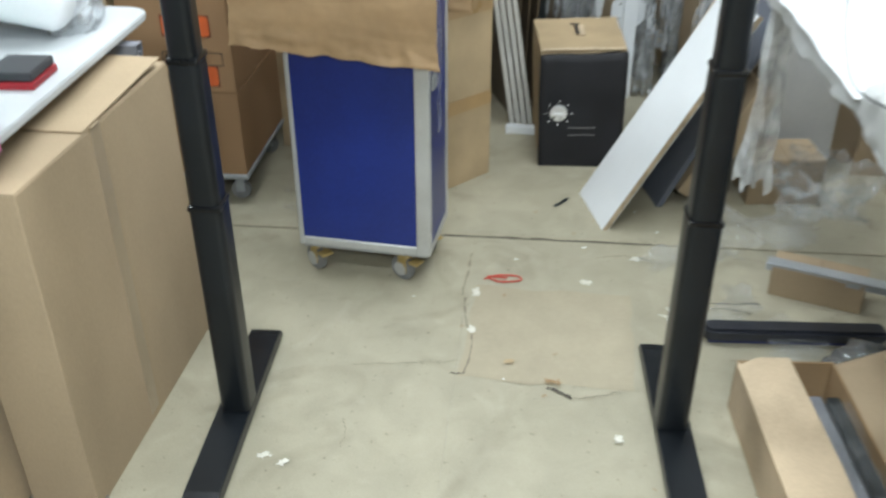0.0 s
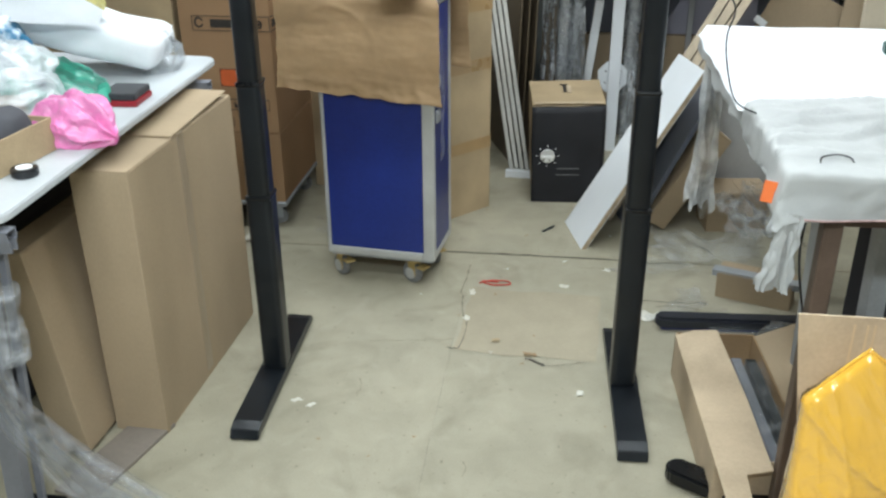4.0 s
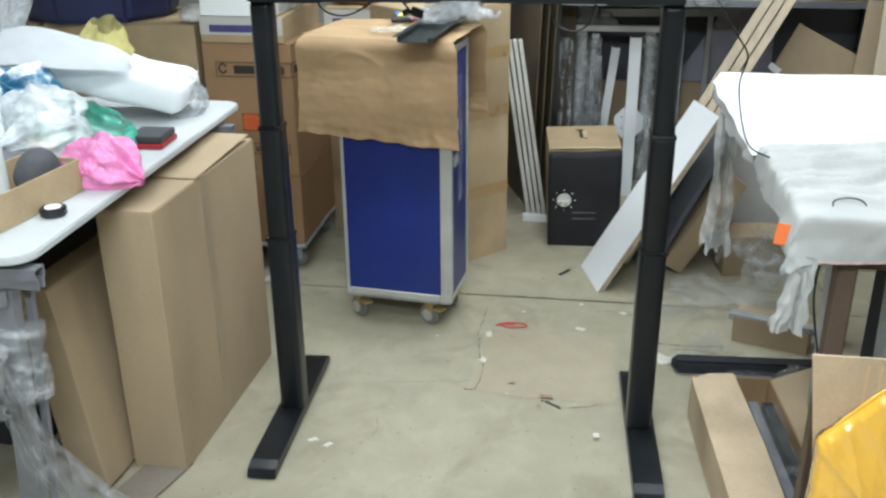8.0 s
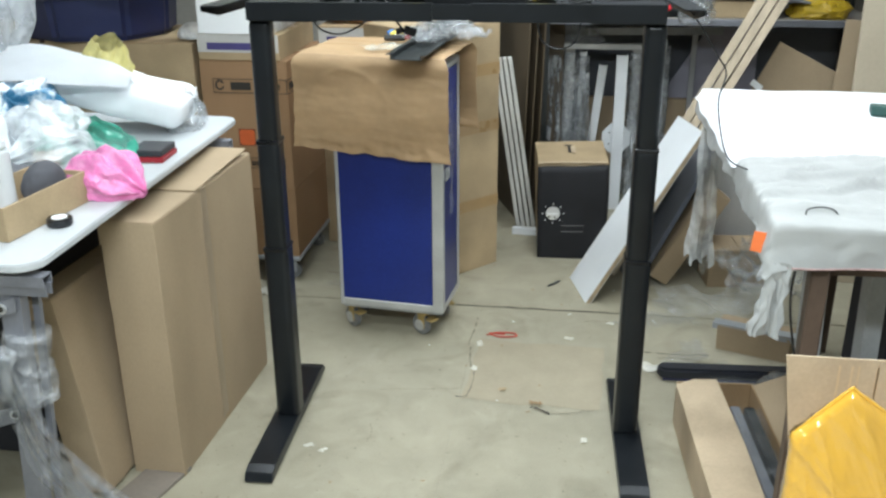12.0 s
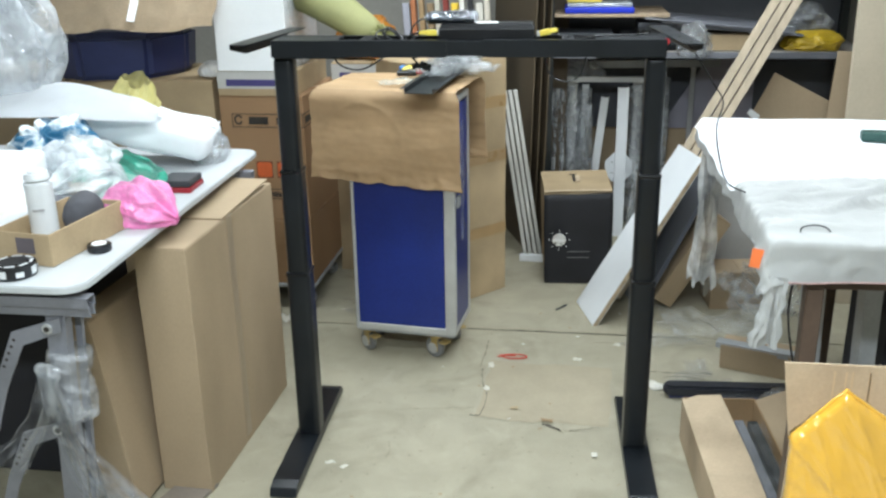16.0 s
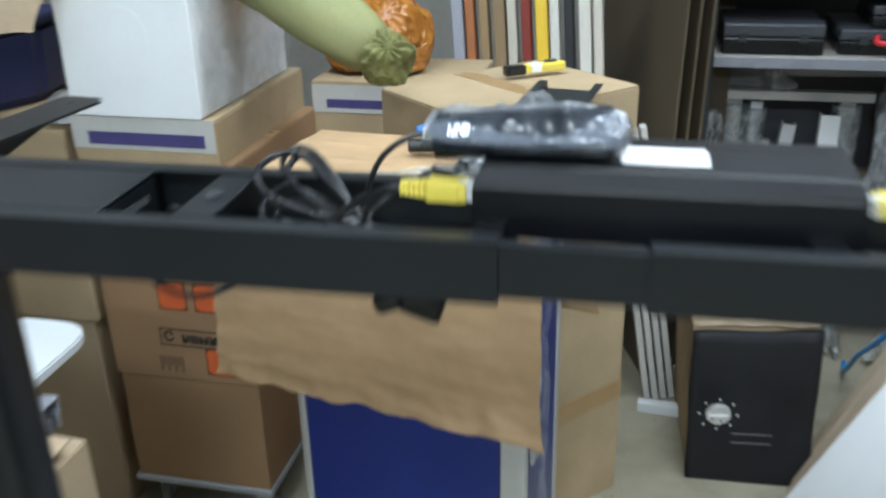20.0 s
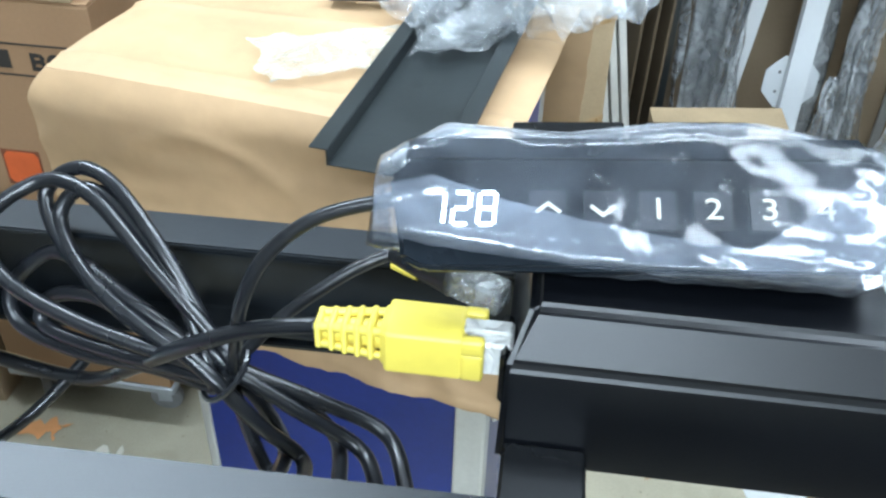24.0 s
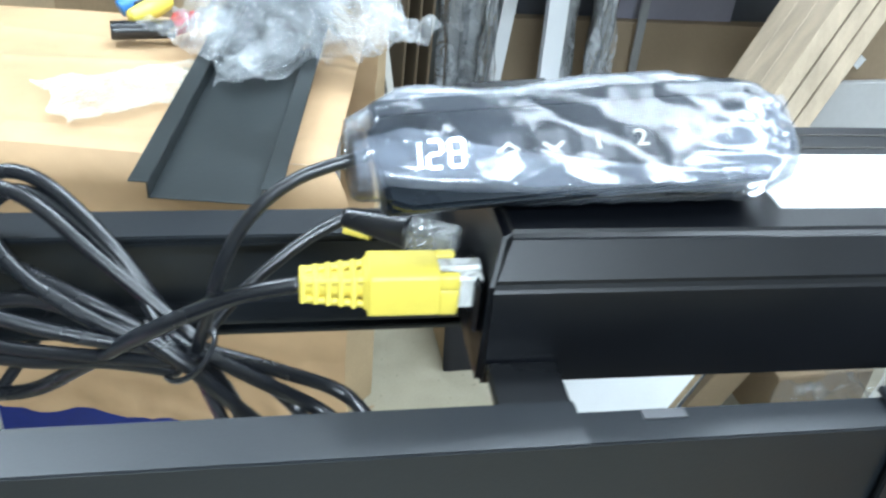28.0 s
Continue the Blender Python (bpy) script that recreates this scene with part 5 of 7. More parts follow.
for v in wrap.verts:
    a = math.atan2(v.co.y, v.co.x)
    v.co += (0.0035 * ridged((math.cos(a) * 0.5, math.sin(a) * 0.5, v.co.z * 60 + a), 2, 0.7, 3) - 0.004 * math.exp(-((v.co.z - 0.11) / 0.02) ** 2)) * Vector((math.cos(a), math.sin(a), 0))
solo("film_wrapping", wrap, film("layered_clear_film", (0.9, 0.92, 0.94), 0.06, 0.36, 0.14, 30, 0.4, 0.4), "clear film wound tightly round a trestle leg", "plastic film", pose(-0.782, 1.06, 0.49), smooth=True)
solo("film_knot", crumpled((0.03, 0.014, 0.016), 41, 0.5, 2.6, 5, -0.9, fold=0.3), MATS["layered_clear_film"], "tight knot of twisted clear film", "plastic film", pose(-0.8, 0.988, 0.625, 0, 20, 0), smooth=True)

# flat cartons leaning under the table
big = carton("flat_carton", "large flat brown carton standing on edge", 0.155, 0.69, 0.785, pose(-0.79, 1.46, 0, 0, 0, -2.0), CARD_GREY, False)
part("loose_flap", slab((0.02, 0.26, 0.787), (0.155, 0.26, 0.787), (0.02, 0.66, 0.803), 0.004), CARD_GREY, big, "loose cardboard flap on top")
part("tape_strip", bx(0.1552, 0.1558, 0.29, 0.332, 0.02, 0.782, 0), mat("dulled_tape", (0.33, 0.255, 0.165), 0.4, var=0.1), big, "strip of dull packing tape")
part("tape_strip", bx(-0.001, 0.16, 0.29, 0.332, 0.7856, 0.7862, 0), MATS["dulled_tape"], big)
carton("flat_carton", "smaller flat brown carton leaning beside another", 0.1, 0.62, 0.6, pose(-0.905, 1.34, 0, 0, -7.5, -3), CARD_GREY, False)
# near-black block added to deepen the shade beneath the tabletop
solo("dark_box", bx(0, 0.45, 0, 0.5, 0, 0.7, 0.01), mat("shade_black", (0.02, 0.02, 0.025), 0.85), "near-black block standing for the deep shade under the work table", "box", pose(-1.55, 1.5, 0))
solo("wood_offcut", bx(0, 0.12, 0, 0.35, 0, 0.012, 0.002), mat("dull_grey_board", (0.2, 0.17, 0.14), 0.7, var=0.25), "grey wooden offcut lying on the floor", "board", pose(-0.83, 1.18, 0.0, 0, 0, -14))

# clutter on the table
tray = thing("cardboard_tray", "shallow open cardboard tray with a dark print", "tray", pose(-0.982, 1.142, TZ + 0.001, 0, 0, -7))
for nm, b in (("side", (0, 0.165, 0, 0.004)), ("side", (0, 0.165, 0.296, 0.3)), ("side", (0, 0.004, 0.004, 0.296)), ("side", (0.161, 0.165, 0.004, 0.296))):
    part(nm, bx(*b, 0, 0.082, 0.001), CARD, tray)
part("base", bx(0.004, 0.161, 0.004, 0.296, 0, 0.004, 0), CARD_DEEP, tray)
part("printed_square", bx(0.068, 0.12, -0.0006, 0, 0.03, 0.07, 0), mat("smudged_print", (0.12, 0.1, 0.11), 0.7), tray)
can = thing("spray_can", "white spray can standing in a cardboard tray", "can", pose(-0.915, 1.265, TZ + 0.006, 0, 0, 18))
part("body", cyl(0.034, 0, 0.17, 32, bev=0.004), WHITE, can)
part("cap", cyl(0.033, 0.171, 0.198, 32, 0.027, bev=0.006), WHITE, can)
part("text_bar", bx(-0.014, 0.014, -0.0352, -0.033, 0.1, 0.105, 0), mat("grey_print", (0.35, 0.35, 0.36), 0.6), can)
part("text_bar", bx(-0.011, 0.011, -0.0352, -0.033, 0.03, 0.034, 0), MATS["grey_print"], can)
solo("grey_sponge", crumpled((0.045, 0.068, 0.055), 6, 0.08, 1.6, 4, -0.6), mat("dark_grey_foam", (0.07, 0.07, 0.08), 0.85), "dark grey rounded sponge in a tray", "sponge", pose(-0.853, 1.35, TZ + 0.035), smooth=True)
for x, y, r0, white in ((-0.766, 1.25, 0.03, True), (-0.885, 1.068, 0.05, False)):
    t = thing("tape_roll", "roll of black insulating tape lying flat" if white else "roll of black printed tape lying flat", "tape", pose(x, y, TZ), "tape rolls")
    th = 0.02 if white else 0.034
    part("tape", cyl(r0, 0, th, 36, bev=0.003), RUBBER, t)
    part("core", cyl(0.62 * r0, th, th + 0.001, 24), PAPER if white else BLACK_MATT, t)
    if not white:
        for k in range(8):
            part("print_mark", bx(-0.009, 0.009, -r0 - 0.0006, -r0 + 0.002, 0.008, 0.02 if k % 2 else 0.026, 0, pose(0, 0, 0, 0, 0, k * 45)), WHITE, t)
            part("print_mark", bx(-0.011, 0.011, -r0 + 0.006, -r0 + 0.013, th, th + 0.0006, 0, pose(0, 0, 0, 0, 0, k * 45 + 20)), WHITE, t)
solo("pink_bag", crumpled((0.088, 0.08, 0.08), 2, 0.22, 2.2, 6, -0.5, tip=(1, -0.1, -0.25), pleats=0.5, taper=0.5, fold=0.12), PINK, "crumpled bright pink plastic bag on a white table", "plastic bag", pose(-0.768, 1.495, TZ, 0, 0, -5), smooth=True)
rb = thing("red_box", "flat dark grey box with a red base under foam", "box", pose(-0.845, 1.77, TZ, 0, 0, 3))
part("base", bx(0, 0.105, 0, 0.12, 0, 0.016, 0.002), mat("dark_red_card", (0.3, 0.012, 0.02), 0.5), rb, "dark red base")
part("lid", bx(0.003, 0.102, 0.003, 0.117, 0.0165, 0.036, 0.003), mat("dark_grey_lid", (0.03, 0.03, 0.035), 0.5), rb, "dark grey lid")
solo("green_bag", open_bag(0.13, 0.105, 5, 0.8, crease=0.26, ragged=0.25), GREEN, "open green plastic bag crumpled into a ring", "plastic bag", pose(-0.965, 1.75, TZ, 14, 14, 40), smooth=True)
solo("clear_bag", crumpled((0.14, 0.17, 0.085), 8, 0.26, 1.5, 6, -0.5, pleats=0.6, fold=0.08), CBAG, "crumpled hazy clear bag with blue print", "plastic bag", pose(-1.18, 1.78, TZ, 0, 0, 40), smooth=True)
solo("clear_bag", crumpled((0.1, 0.13, 0.07), 28, 0.26, 1.5, 6, -0.5, pleats=0.6, tip=(-0.6, -0.7, 0), taper=0.4, fold=0.07), WBAG, "crumpled milky plastic bag", "plastic bag", pose(-1.0, 1.66, TZ + 0.02, 0, 0, 0), smooth=True)


def foam_block(w, d, h, m, seed, round_off=0.03):
    bm = bx(0, w, 0, d, 0, h, min(round_off, 0.45 * h), seg=4)
    bmesh.ops.subdivide_edges(bm, edges=[e for e in bm.edges if e.calc_length() > 0.05], cuts=5, use_grid_fill=True)
    for v in bm.verts:
        v.co += 0.012 * noise.noise_vector(v.co * 7 + Vector((seed, 0, 0))) + 0.003 * noise.noise_vector(v.co * 26 + Vector((seed, 3, 0)))
    return solo("foam_block", bm, FOAM, "white packing foam block lying among bags", "foam", m, "foam blocks", smooth=True)


foam_block(0.47, 0.25, 0.11, pose(-1.26, 1.995, TZ + 0.13, 0, 14, 6), 1, 0.045)
foam_block(0.3, 0.28, 0.17, pose(-1.4, 1.35, TZ + 0.001, 0, 0, -4), 2)
foam_block(0.16, 0.2, 0.09, pose(-1.13, 1.25, TZ + 0.001, 0, 0, 20), 4)
# a long thin sheet of foam that sags towards its end
bmf = bmesh.new()
g = []
for j in range(19):
    row = []
    for i in range(49):
        u, v = i / 48, j / 18
        half = 0.19 * (1 - 0.75 * u ** 3)
        x, y = 0.75 * u, (v - 0.5) * 2 * half + 0.04 * u
        row.append(bmf.verts.new((x, y, 0.05 * math.sin(2.2 * u) - 0.09 * u * u - 0.022 * (2 * v - 1) ** 2 + 0.007 * noise.noise((x * 7, y * 7, 2)))))
    g.append(row)
for j in range(18):
    for i in range(48):
        bmf.faces.new((g[j][i], g[j][i + 1], g[j + 1][i + 1], g[j + 1][i]))
bmesh.ops.solidify(bmf, geom=bmf.faces[:], thickness=0.012)
bmesh.ops.recalc_face_normals(bmf, faces=bmf.faces[:])
solo("foam_sheet", bmf, FOAM, "long white foam sheet sagging over the heaped packing", "foam", pose(-1.68, 1.97, TZ + 0.24, 9, 0, 2), smooth=True)
solo("grey_cloth", crumpled((0.12, 0.09, 0.05), 55, 0.25, 2.2, 5, -0.5, fold=0.2), mat("slate_grey_cloth", (0.12, 0.125, 0.14), 0.85, var=0.25, bump=0.3, fine=300), "crumpled dark grey cloth under foam", "cloth", pose(-1.1, 1.47, TZ), smooth=True)
solo("paper_roll", tube([(0, 0, 0), (0.07, 0.03, 0.012), (0.15, 0.07, 0.02)], lambda t: 0.055 - 0.022 * t, 26, 6), mat("cream_paper", (0.72, 0.7, 0.62), 0.7, var=0.08), "roll of cream paper tapering to one end", "paper roll", pose(-1.16, 1.28, TZ + 0.056), smooth=True)
solo("card_offcut", bx(0, 0.075, 0, 0.006, 0, 0.085, 0.001), CARD_PALE, "small cardboard offcut standing behind a tray", "cardboard", pose(-1.015, 1.56, TZ, -12, 0, 10))
solo("thin_rod", tube([(0, 0, 0), (0.05, 0.02, 0.02), (0.11, 0.03, 0.034)], 0.0035, 8, 3), PAPER, "thin white rod sticking out from the foam", "rod", pose(-0.9, 2.16, TZ + 0.1), smooth=True)
solo("yellow_bag", open_bag(0.085, 0.165, 9, 0.5, crease=0.3, ragged=0.12), YBAG, "crumpled pale yellow plastic bag with an open mouth", "plastic bag", pose(-1.12, 2.2, 0.995, 14, 24, 0), smooth=True)
solo("blue_printed_bag", crumpled((0.125, 0.1, 0.1), 31, 0.3, 1.6, 6, -0.5, pleats=0.4, fold=0.12), BLUEBAG, "crumpled white bag with pale blue print", "plastic bag", pose(-1.2, 1.86, TZ + 0.05, 0, 0, 30), smooth=True)
solo("milky_bag", crumpled((0.12, 0.09, 0.08), 37, 0.26, 1.4, 6, -0.5, pleats=0.6, fold=0.08), WBAG, "crumpled milky bag heaped on others", "plastic bag", pose(-1.09, 1.76, TZ + 0.05, 0, 0, 10), smooth=True)
solo("clear_bag", crumpled((0.055, 0.07, 0.08), 52, 0.26, 1.7, 5, -0.5, pleats=0.8, fold=0.1), FILM, "creased clear bag hanging beside a foam block", "plastic bag", pose(-0.835, 2.17, TZ), smooth=True)
solo("blue_packet", crumpled((0.05, 0.06, 0.04), 19, 0.2, 2, 4, -0.5), mat("light_blue_wrap", (0.2, 0.42, 0.62), 0.4), "light blue crumpled packet", "packet", pose(-0.9, 2.25, TZ + 0.05), smooth=True)
solo("large_clear_bag", crumpled((0.27, 0.22, 0.29), 23, 0.24, 1.7, 6, -0.5, pleats=1.3, tip=(-0.35, 0.1, 1), taper=0.45, fold=0.06), film("big_hazy_bag", (0.78, 0.82, 0.86), 0.2, 0.5, 0.28, 7, 0.4, 0.35), "big hazy clear bag of packing on a table", "plastic bag", pose(-1.63, 2.1, TZ + 0.19), smooth=True)

# ---- cloth-covered table ----
rt = thing("covered_table", "work table on brown steel legs hidden under a pale cloth", "table", pose(0, 0, 0))
part("tabletop", bx(0.885, 1.95, 1.27, 2.56, 0.865, 0.9, 0.003), WOOD, rt)
LEGM = mat("brown_painted_steel", (0.11, 0.075, 0.055), 0.5, var=0.3, scale=8)
for x, y in ((0.965, 1.275), (1.88, 1.275), (1.35, 2.48), (1.88, 2.48)):
    part("leg", bx(x, x + 0.04, y, y + 0.04, 0, 0.865, 0.003), LEGM, rt)
part("apron", bx(1.005, 1.88, 1.285, 1.305, 0.8, 0.865, 0.002), LEGM, rt)
solo("cloth_rag", fan(0.045, 0.075, 0.18, 1.3, 0.016, 17, 40, 34, shear=-0.02), CLOTH, "beige rag hanging from the table's corner", "rag", pose(0.885, 1.235, 0.845, 0, 0, -25), smooth=True)


FOLDS = [(0.07, 0.1, 0.02, 0.016), (0.17, 0.3, 0.034, 0.014), (0.27, 0.42, 0.04, 0.017), (0.36, 0.2, 0.022, 0.013), (0.12, -0.25, 0.022, 0.015), (0.42, 0.3, 0.024, 0.014), (0.22, 0.12, 0.02, 0.011), (0.32, 0.5, 0.02, 0.012)]


def drape():
    """Cloth over the table: creased above, hanging in folds over the front and raggedly over the left edge."""
    bm = bmesh.new()
    x0, y0, zt = 0.868, 1.25, 0.915
    nu, nv = 150, 170
    g = []
    for j in range(nv + 1):
        row = []
        for i in range(nu + 1):
            u, v = -0.2 + 1.28 * i / nu, -0.16 + 1.5 * j / nv
            corner = math.exp(-(((v + 0.02) / 0.09) ** 2))
            lim_u = -(0.035 + 0.03 * corner + 0.025 * (0.5 + noise.noise((v * 5, 2, 0))) + 0.006 * noise.noise((v * 11, 5, 0)))
            lim_v = -(0.082 + 0.006 * noise.noise((u * 6, 7, 0)) + 0.015 * math.exp(-(((u + 0.02) / 0.02) ** 2)))
            hu, hv = max(u, lim_u), max(v, lim_v)
            du, dv = max(0, -hu), max(0, -hv)
            drop = math.hypot(du, dv)
            fold = abs(math.sin(v * 9 + 2.5 * noise.noise((v * 3, 0, 0))))
            ffold = math.sin(u * 16 + 5 * noise.noise((u * 3, 3, 0)))
            x = x0 + max(u, 0) - du * (0.06 + 0.18 * fold)
            y = y0 + max(v, 0) - dv * (0.12 + 0.1 * ffold + 0.25 * math.exp(-((u / 0.05) ** 2)))
            wr = 0.0
            for v0, slope, amp, width in FOLDS:
                d = v - v0 - slope * u - 0.03 * noise.noise((u * 5, v0 * 30, 1))
                reach = min(1, max(0, 0.3 + 0.9 * noise.noise((u * 3, v0 * 50, 4)) + 0.5 * math.exp(-u * 3)))
                wr += amp * reach * math.exp(-abs(d) / (width if d > 0 else 0.45 * width))
            q = (u, v, 0)
            wr += 0.013 * ridged((u * 0.5, v, 0), 6, 4.0) + 0.01 * ridged(q, 2, 8)
            y += 0.013 * ridged((u + 0.4 * drop, drop * 1.5, 0), 12, 9) * min(1, dv / 0.03)
            x -= 0.008 * ridged((v, drop, 0), 14, 9) * min(1, du / 0.03)
            z = zt - drop + wr * max(0.15, 1 - drop / 0.03) - 0.008 * math.exp(-max(u, 0) / 0.015) - 0.006 * math.exp(-max(v, 0) / 0.012)
            row.append(bm.verts.new((x, y, z)))
        g.append(row)
    for j in range(nv):
        for i in range(nu):
            bm.faces.new((g[j][i], g[j][i + 1], g[j + 1][i + 1], g[j + 1][i]))
    bmesh.ops.dissolve_degenerate(bm, edges=bm.edges[:], dist=0.0005)
    return bm


cl = solo("cloth_cover", drape(), CLOTH, "creased off-white cloth draped over a table", "cloth", smooth=True)
cl.modifiers.new("thickness", "SOLIDIFY").thickness = 0.0015
hem = []
for k in range(90):
    u = 0.03 + 0.011 * k
    dv = 0.081 + 0.006 * noise.noise((u * 6, 7, 0))
    hem.append((0.868 + u, 1.249 - dv * (0.12 + 0.1 * math.sin(u * 16 + 5 * noise.noise((u * 3, 3, 0)))), 0.915 - dv))
part("stitched_hem", tube(hem, 0.0022, 6, 2), mat("faded_pink_thread", (0.5, 0.33, 0.31), 0.8, var=0.4, scale=60), cl, "faded pinkish stitched hem", smooth=True)
bmf = bmesh.new()
g = []
for j in range(41):
    row = []
    for i in range(51):
        u, v = i / 50, j / 40
        x = 0.852 + 1.06 * u + 0.012 * noise.noise((v * 6, 3, 1)) * (1 - u)
        y0 = 1.74 + 0.05 * u + 0.015 * noise.noise((u * 9, 1, 0))
        y = y0 + (2.6 - y0) * v
        edge = min(u * 22, v * 16, (1 - v) * 16, 1)
        z = 0.926 + 0.014 * math.sqrt(max(0, 1 - (1 - edge) ** 2)) + 0.006 * noise.noise((x * 4, y * 4, 2)) + 0.002 * ridged((x, y, 0), 4, 7)
        row.append(bmf.verts.new((x, y, z if edge > 0.001 else 0.905)))
    g.append(row)
for j in range(40):
    for i in range(50):
        bmf.faces.new((g[j][i], g[j][i + 1], g[j + 1][i + 1], g[j + 1][i]))
solo("white_wrap", bmf, FOAM, "bright white padded sheet lying over the cloth", "padding", smooth=True)
solo("green_box", bx(0, 0.12, 0, 0.05, 0, 0.03, 0.004), mat("dark_green_plastic", (0.02, 0.07, 0.06), 0.5), "small dark green box on white padding", "box", pose(1.32, 2.2, 0.945, 0, 0, -8))
solo("bent_wire", tube([(0.938, 1.286, 0.938), (0.945, 1.303, 0.944), (0.974, 1.314, 0.947), (0.998, 1.309, 0.944), (1.006, 1.296, 0.938)], 0.0018, 6, 5), RUBBER, "short bent piece of dark wire on the cloth", "wire")
solo("orange_tag", bx(0, 0.028, 0, 0.0015, 0, 0.045, 0.0004), mat("orange_card", (0.75, 0.16, 0.03), 0.6), "small orange card tag hanging at the cloth's edge", "tag", pose(0.83, 1.28, 0.852, -12, 6, -12))
# things under and behind the table
for k in range(3):
    solo("metal_profile", channel(0.05, 0.05, 0.004, 0, 0.85), STEEL, "grey steel channel standing under the table", "metal profile", pose(1.105 + 0.17 * k, 1.72 + 0.05 * k, 0, 1, -2, 10), "steel channels")
# black filler behind the channels: shade under the cloth, put in as a block
solo("dark_box", bx(0, 0.5, 0, 0.4, 0, 0.45, 0.01), mat("shade_black", (0.02, 0.02, 0.025), 0.85), "near-black block standing for the shade under the covered table", "box", pose(1.4, 1.95, 0))
solo("floor_lead", tube([(0.98, 1.42, 0.86), (0.96, 1.4, 0.7), (0.985, 1.39, 0.55), (1.02, 1.42, 0.45), (1.12, 1.7, 0.3), (1.13, 2.02, 0.12), (1.16, 2.06, 0.003)], 0.0028, 8, 8), RUBBER, "black lead hanging under the table", "cable", smooth=True)
carton("low_carton", "low brown carton holding up a metal ledge", 0.26, 0.1, 0.1, pose(0.995, 2.465, 0, 0, 0, -20), CARD_GREY, False)
solo("metal_ledge", join(bx(0, 0.34, 0, 0.04, 0, 0.003, 0.0006), bx(0, 0.34, -0.003, 0, -0.02, 0.003, 0.0006)), STEEL, "grey folded metal plate resting on a carton", "metal plate", pose(0.98, 2.475, 0.101, 0, 0, -20))
solo("plastic_film", sheet(0.28, 0.2, 40, 28, 0.1, 8, 66, edge=0.04), FLOOR_FILM, "crumpled clear film heaped by a carton", "plastic film", pose(1.22, 2.8, 0.004, 0, 0, -20), "film heaps", smooth=True)
bar = thing("rounded_bar", "black padded bar with rounded ends lying on the floor", "bar", pose(0.765, 2.22, 0, 0, 0, 3))
part("bar", prism([(0.03 - 0.03 * math.cos(a), 0.03 * math.sin(a)) for a in (k * math.pi / 8 - math.pi / 2 for k in range(9))][::-1] + [(0.5, -0.03), (0.5, 0.03)], 0.01, 0.05, None, 0.009), mat("dusty_black_padding", (0.017, 0.019, 0.026), 0.42, var=0.4, scale=12), bar)
part("underside", bx(0.02, 0.49, -0.02, 0.02, 0, 0.012, 0.002), NAVY, bar)
bar2 = thing("rounded_bar", "black padded bar end sticking out from under a carton", "bar", pose(0.735, 1.44, 0, 0, 0, -30))
part("bar", prism([(0.035 - 0.035 * math.cos(a), 0.035 * math.sin(a)) for a in (k * math.pi / 8 - math.pi / 2 for k in range(9))][::-1] + [(0.3, -0.035), (0.3, 0.035)], 0.01, 0.05, None, 0.006), BLACK_PL, bar2)
# long open carton with flaps
oc = thing("open_carton", "long open brown carton with one flap closed and dark profiles inside", "box", pose(0.832, 1.325, 0, 0, 0, 3.5))
OW, OD, OH = 0.232, 0.61, 0.15
# far wall, right wall and base are a deeper brown than the rest
for nm, b, m in (("wall", (0, OW, 0, 0.005), CARD_PALE), ("wall", (0, OW, OD - 0.005, OD), CARD_DEEP), ("wall", (0, 0.005, 0.005, OD - 0.005), CARD_PALE), ("wall", (OW - 0.005, OW, 0.005, OD - 0.005), CARD_DEEP)):
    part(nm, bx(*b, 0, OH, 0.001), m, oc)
part("base", bx(0.005, OW - 0.005, 0.005, OD - 0.005, 0, 0.005, 0), CARD_DEEP, oc)
bmf = prism([(-0.004, -0.2), (0.05, -0.2), (0.06, -0.06), (0.124, -0.05), (0.128, OD * 0.4), (0.121, OD - 0.006), (0.05, OD + 0.004), (-0.004, OD - 0.02)], OH + 0.001, OH + 0.005, None, 0.001)
for v in bmf.verts:
    v.co.z += 0.12 * max(0, v.co.x) - 0.004
part("flap", bmf, CARD_PALE, oc, "cardboard flap folded nearly shut")
part("flap", slab((OW, 0.02, OH), (OW, OD - 0.01, OH), (OW + 0.13, 0.02, OH + 0.055), 0.004), CARD_GREY, oc, "cardboard flap standing open")
for k in range(2):
    solo("dark_profile", bx(0, 0.03, 0, 0.5, 0, 0.045, 0.003), [TRESTLE, DARK_STEEL][k], "metal profile wrapped in film inside a carton", "metal profile", pose(0.975 + 0.042 * k, 1.34, 0.085, 0, 0, 3.5), "dark profiles")
    solo("packing_block", bx(0, 0.09, 0, 0.05, 0, 0.077, 0.004), FOAM, "white foam packing under metal profiles", "foam", pose(0.95, 1.42 + 0.28 * k, 0.006, 0, 0, 3.5), "packing blocks")
solo("plastic_film", sheet(0.08, 0.46, 16, 40, 0.01, 14, 41), FLOOR_FILM, "crumpled film over profiles in a carton", "plastic film", pose(0.995, 1.58, 0.131, 0, 0, 3.5), smooth=True)
# carton panel and yellow bag close to the camera's way
nc = thing("near_carton", "open brown carton with one tall wall beside a yellow parcel", "box", pose(0.866, 1.0, 0))
part("front_wall", prism([(0.105, 0), (0.55, 0), (0.55, 0.745), (0, 0.745)], -0.005, 0, pose(0, 0, 0, 90)), CARD_PALE, nc, "tall scored cardboard wall")
part("wall", bx(0.105, 0.55, 0.235, 0.24, 0, 0.14, 0.001), CARD_PALE, nc)
part("wall", bx(0.105, 0.11, 0.006, 0.235, 0, 0.14, 0.001), CARD_PALE, nc)
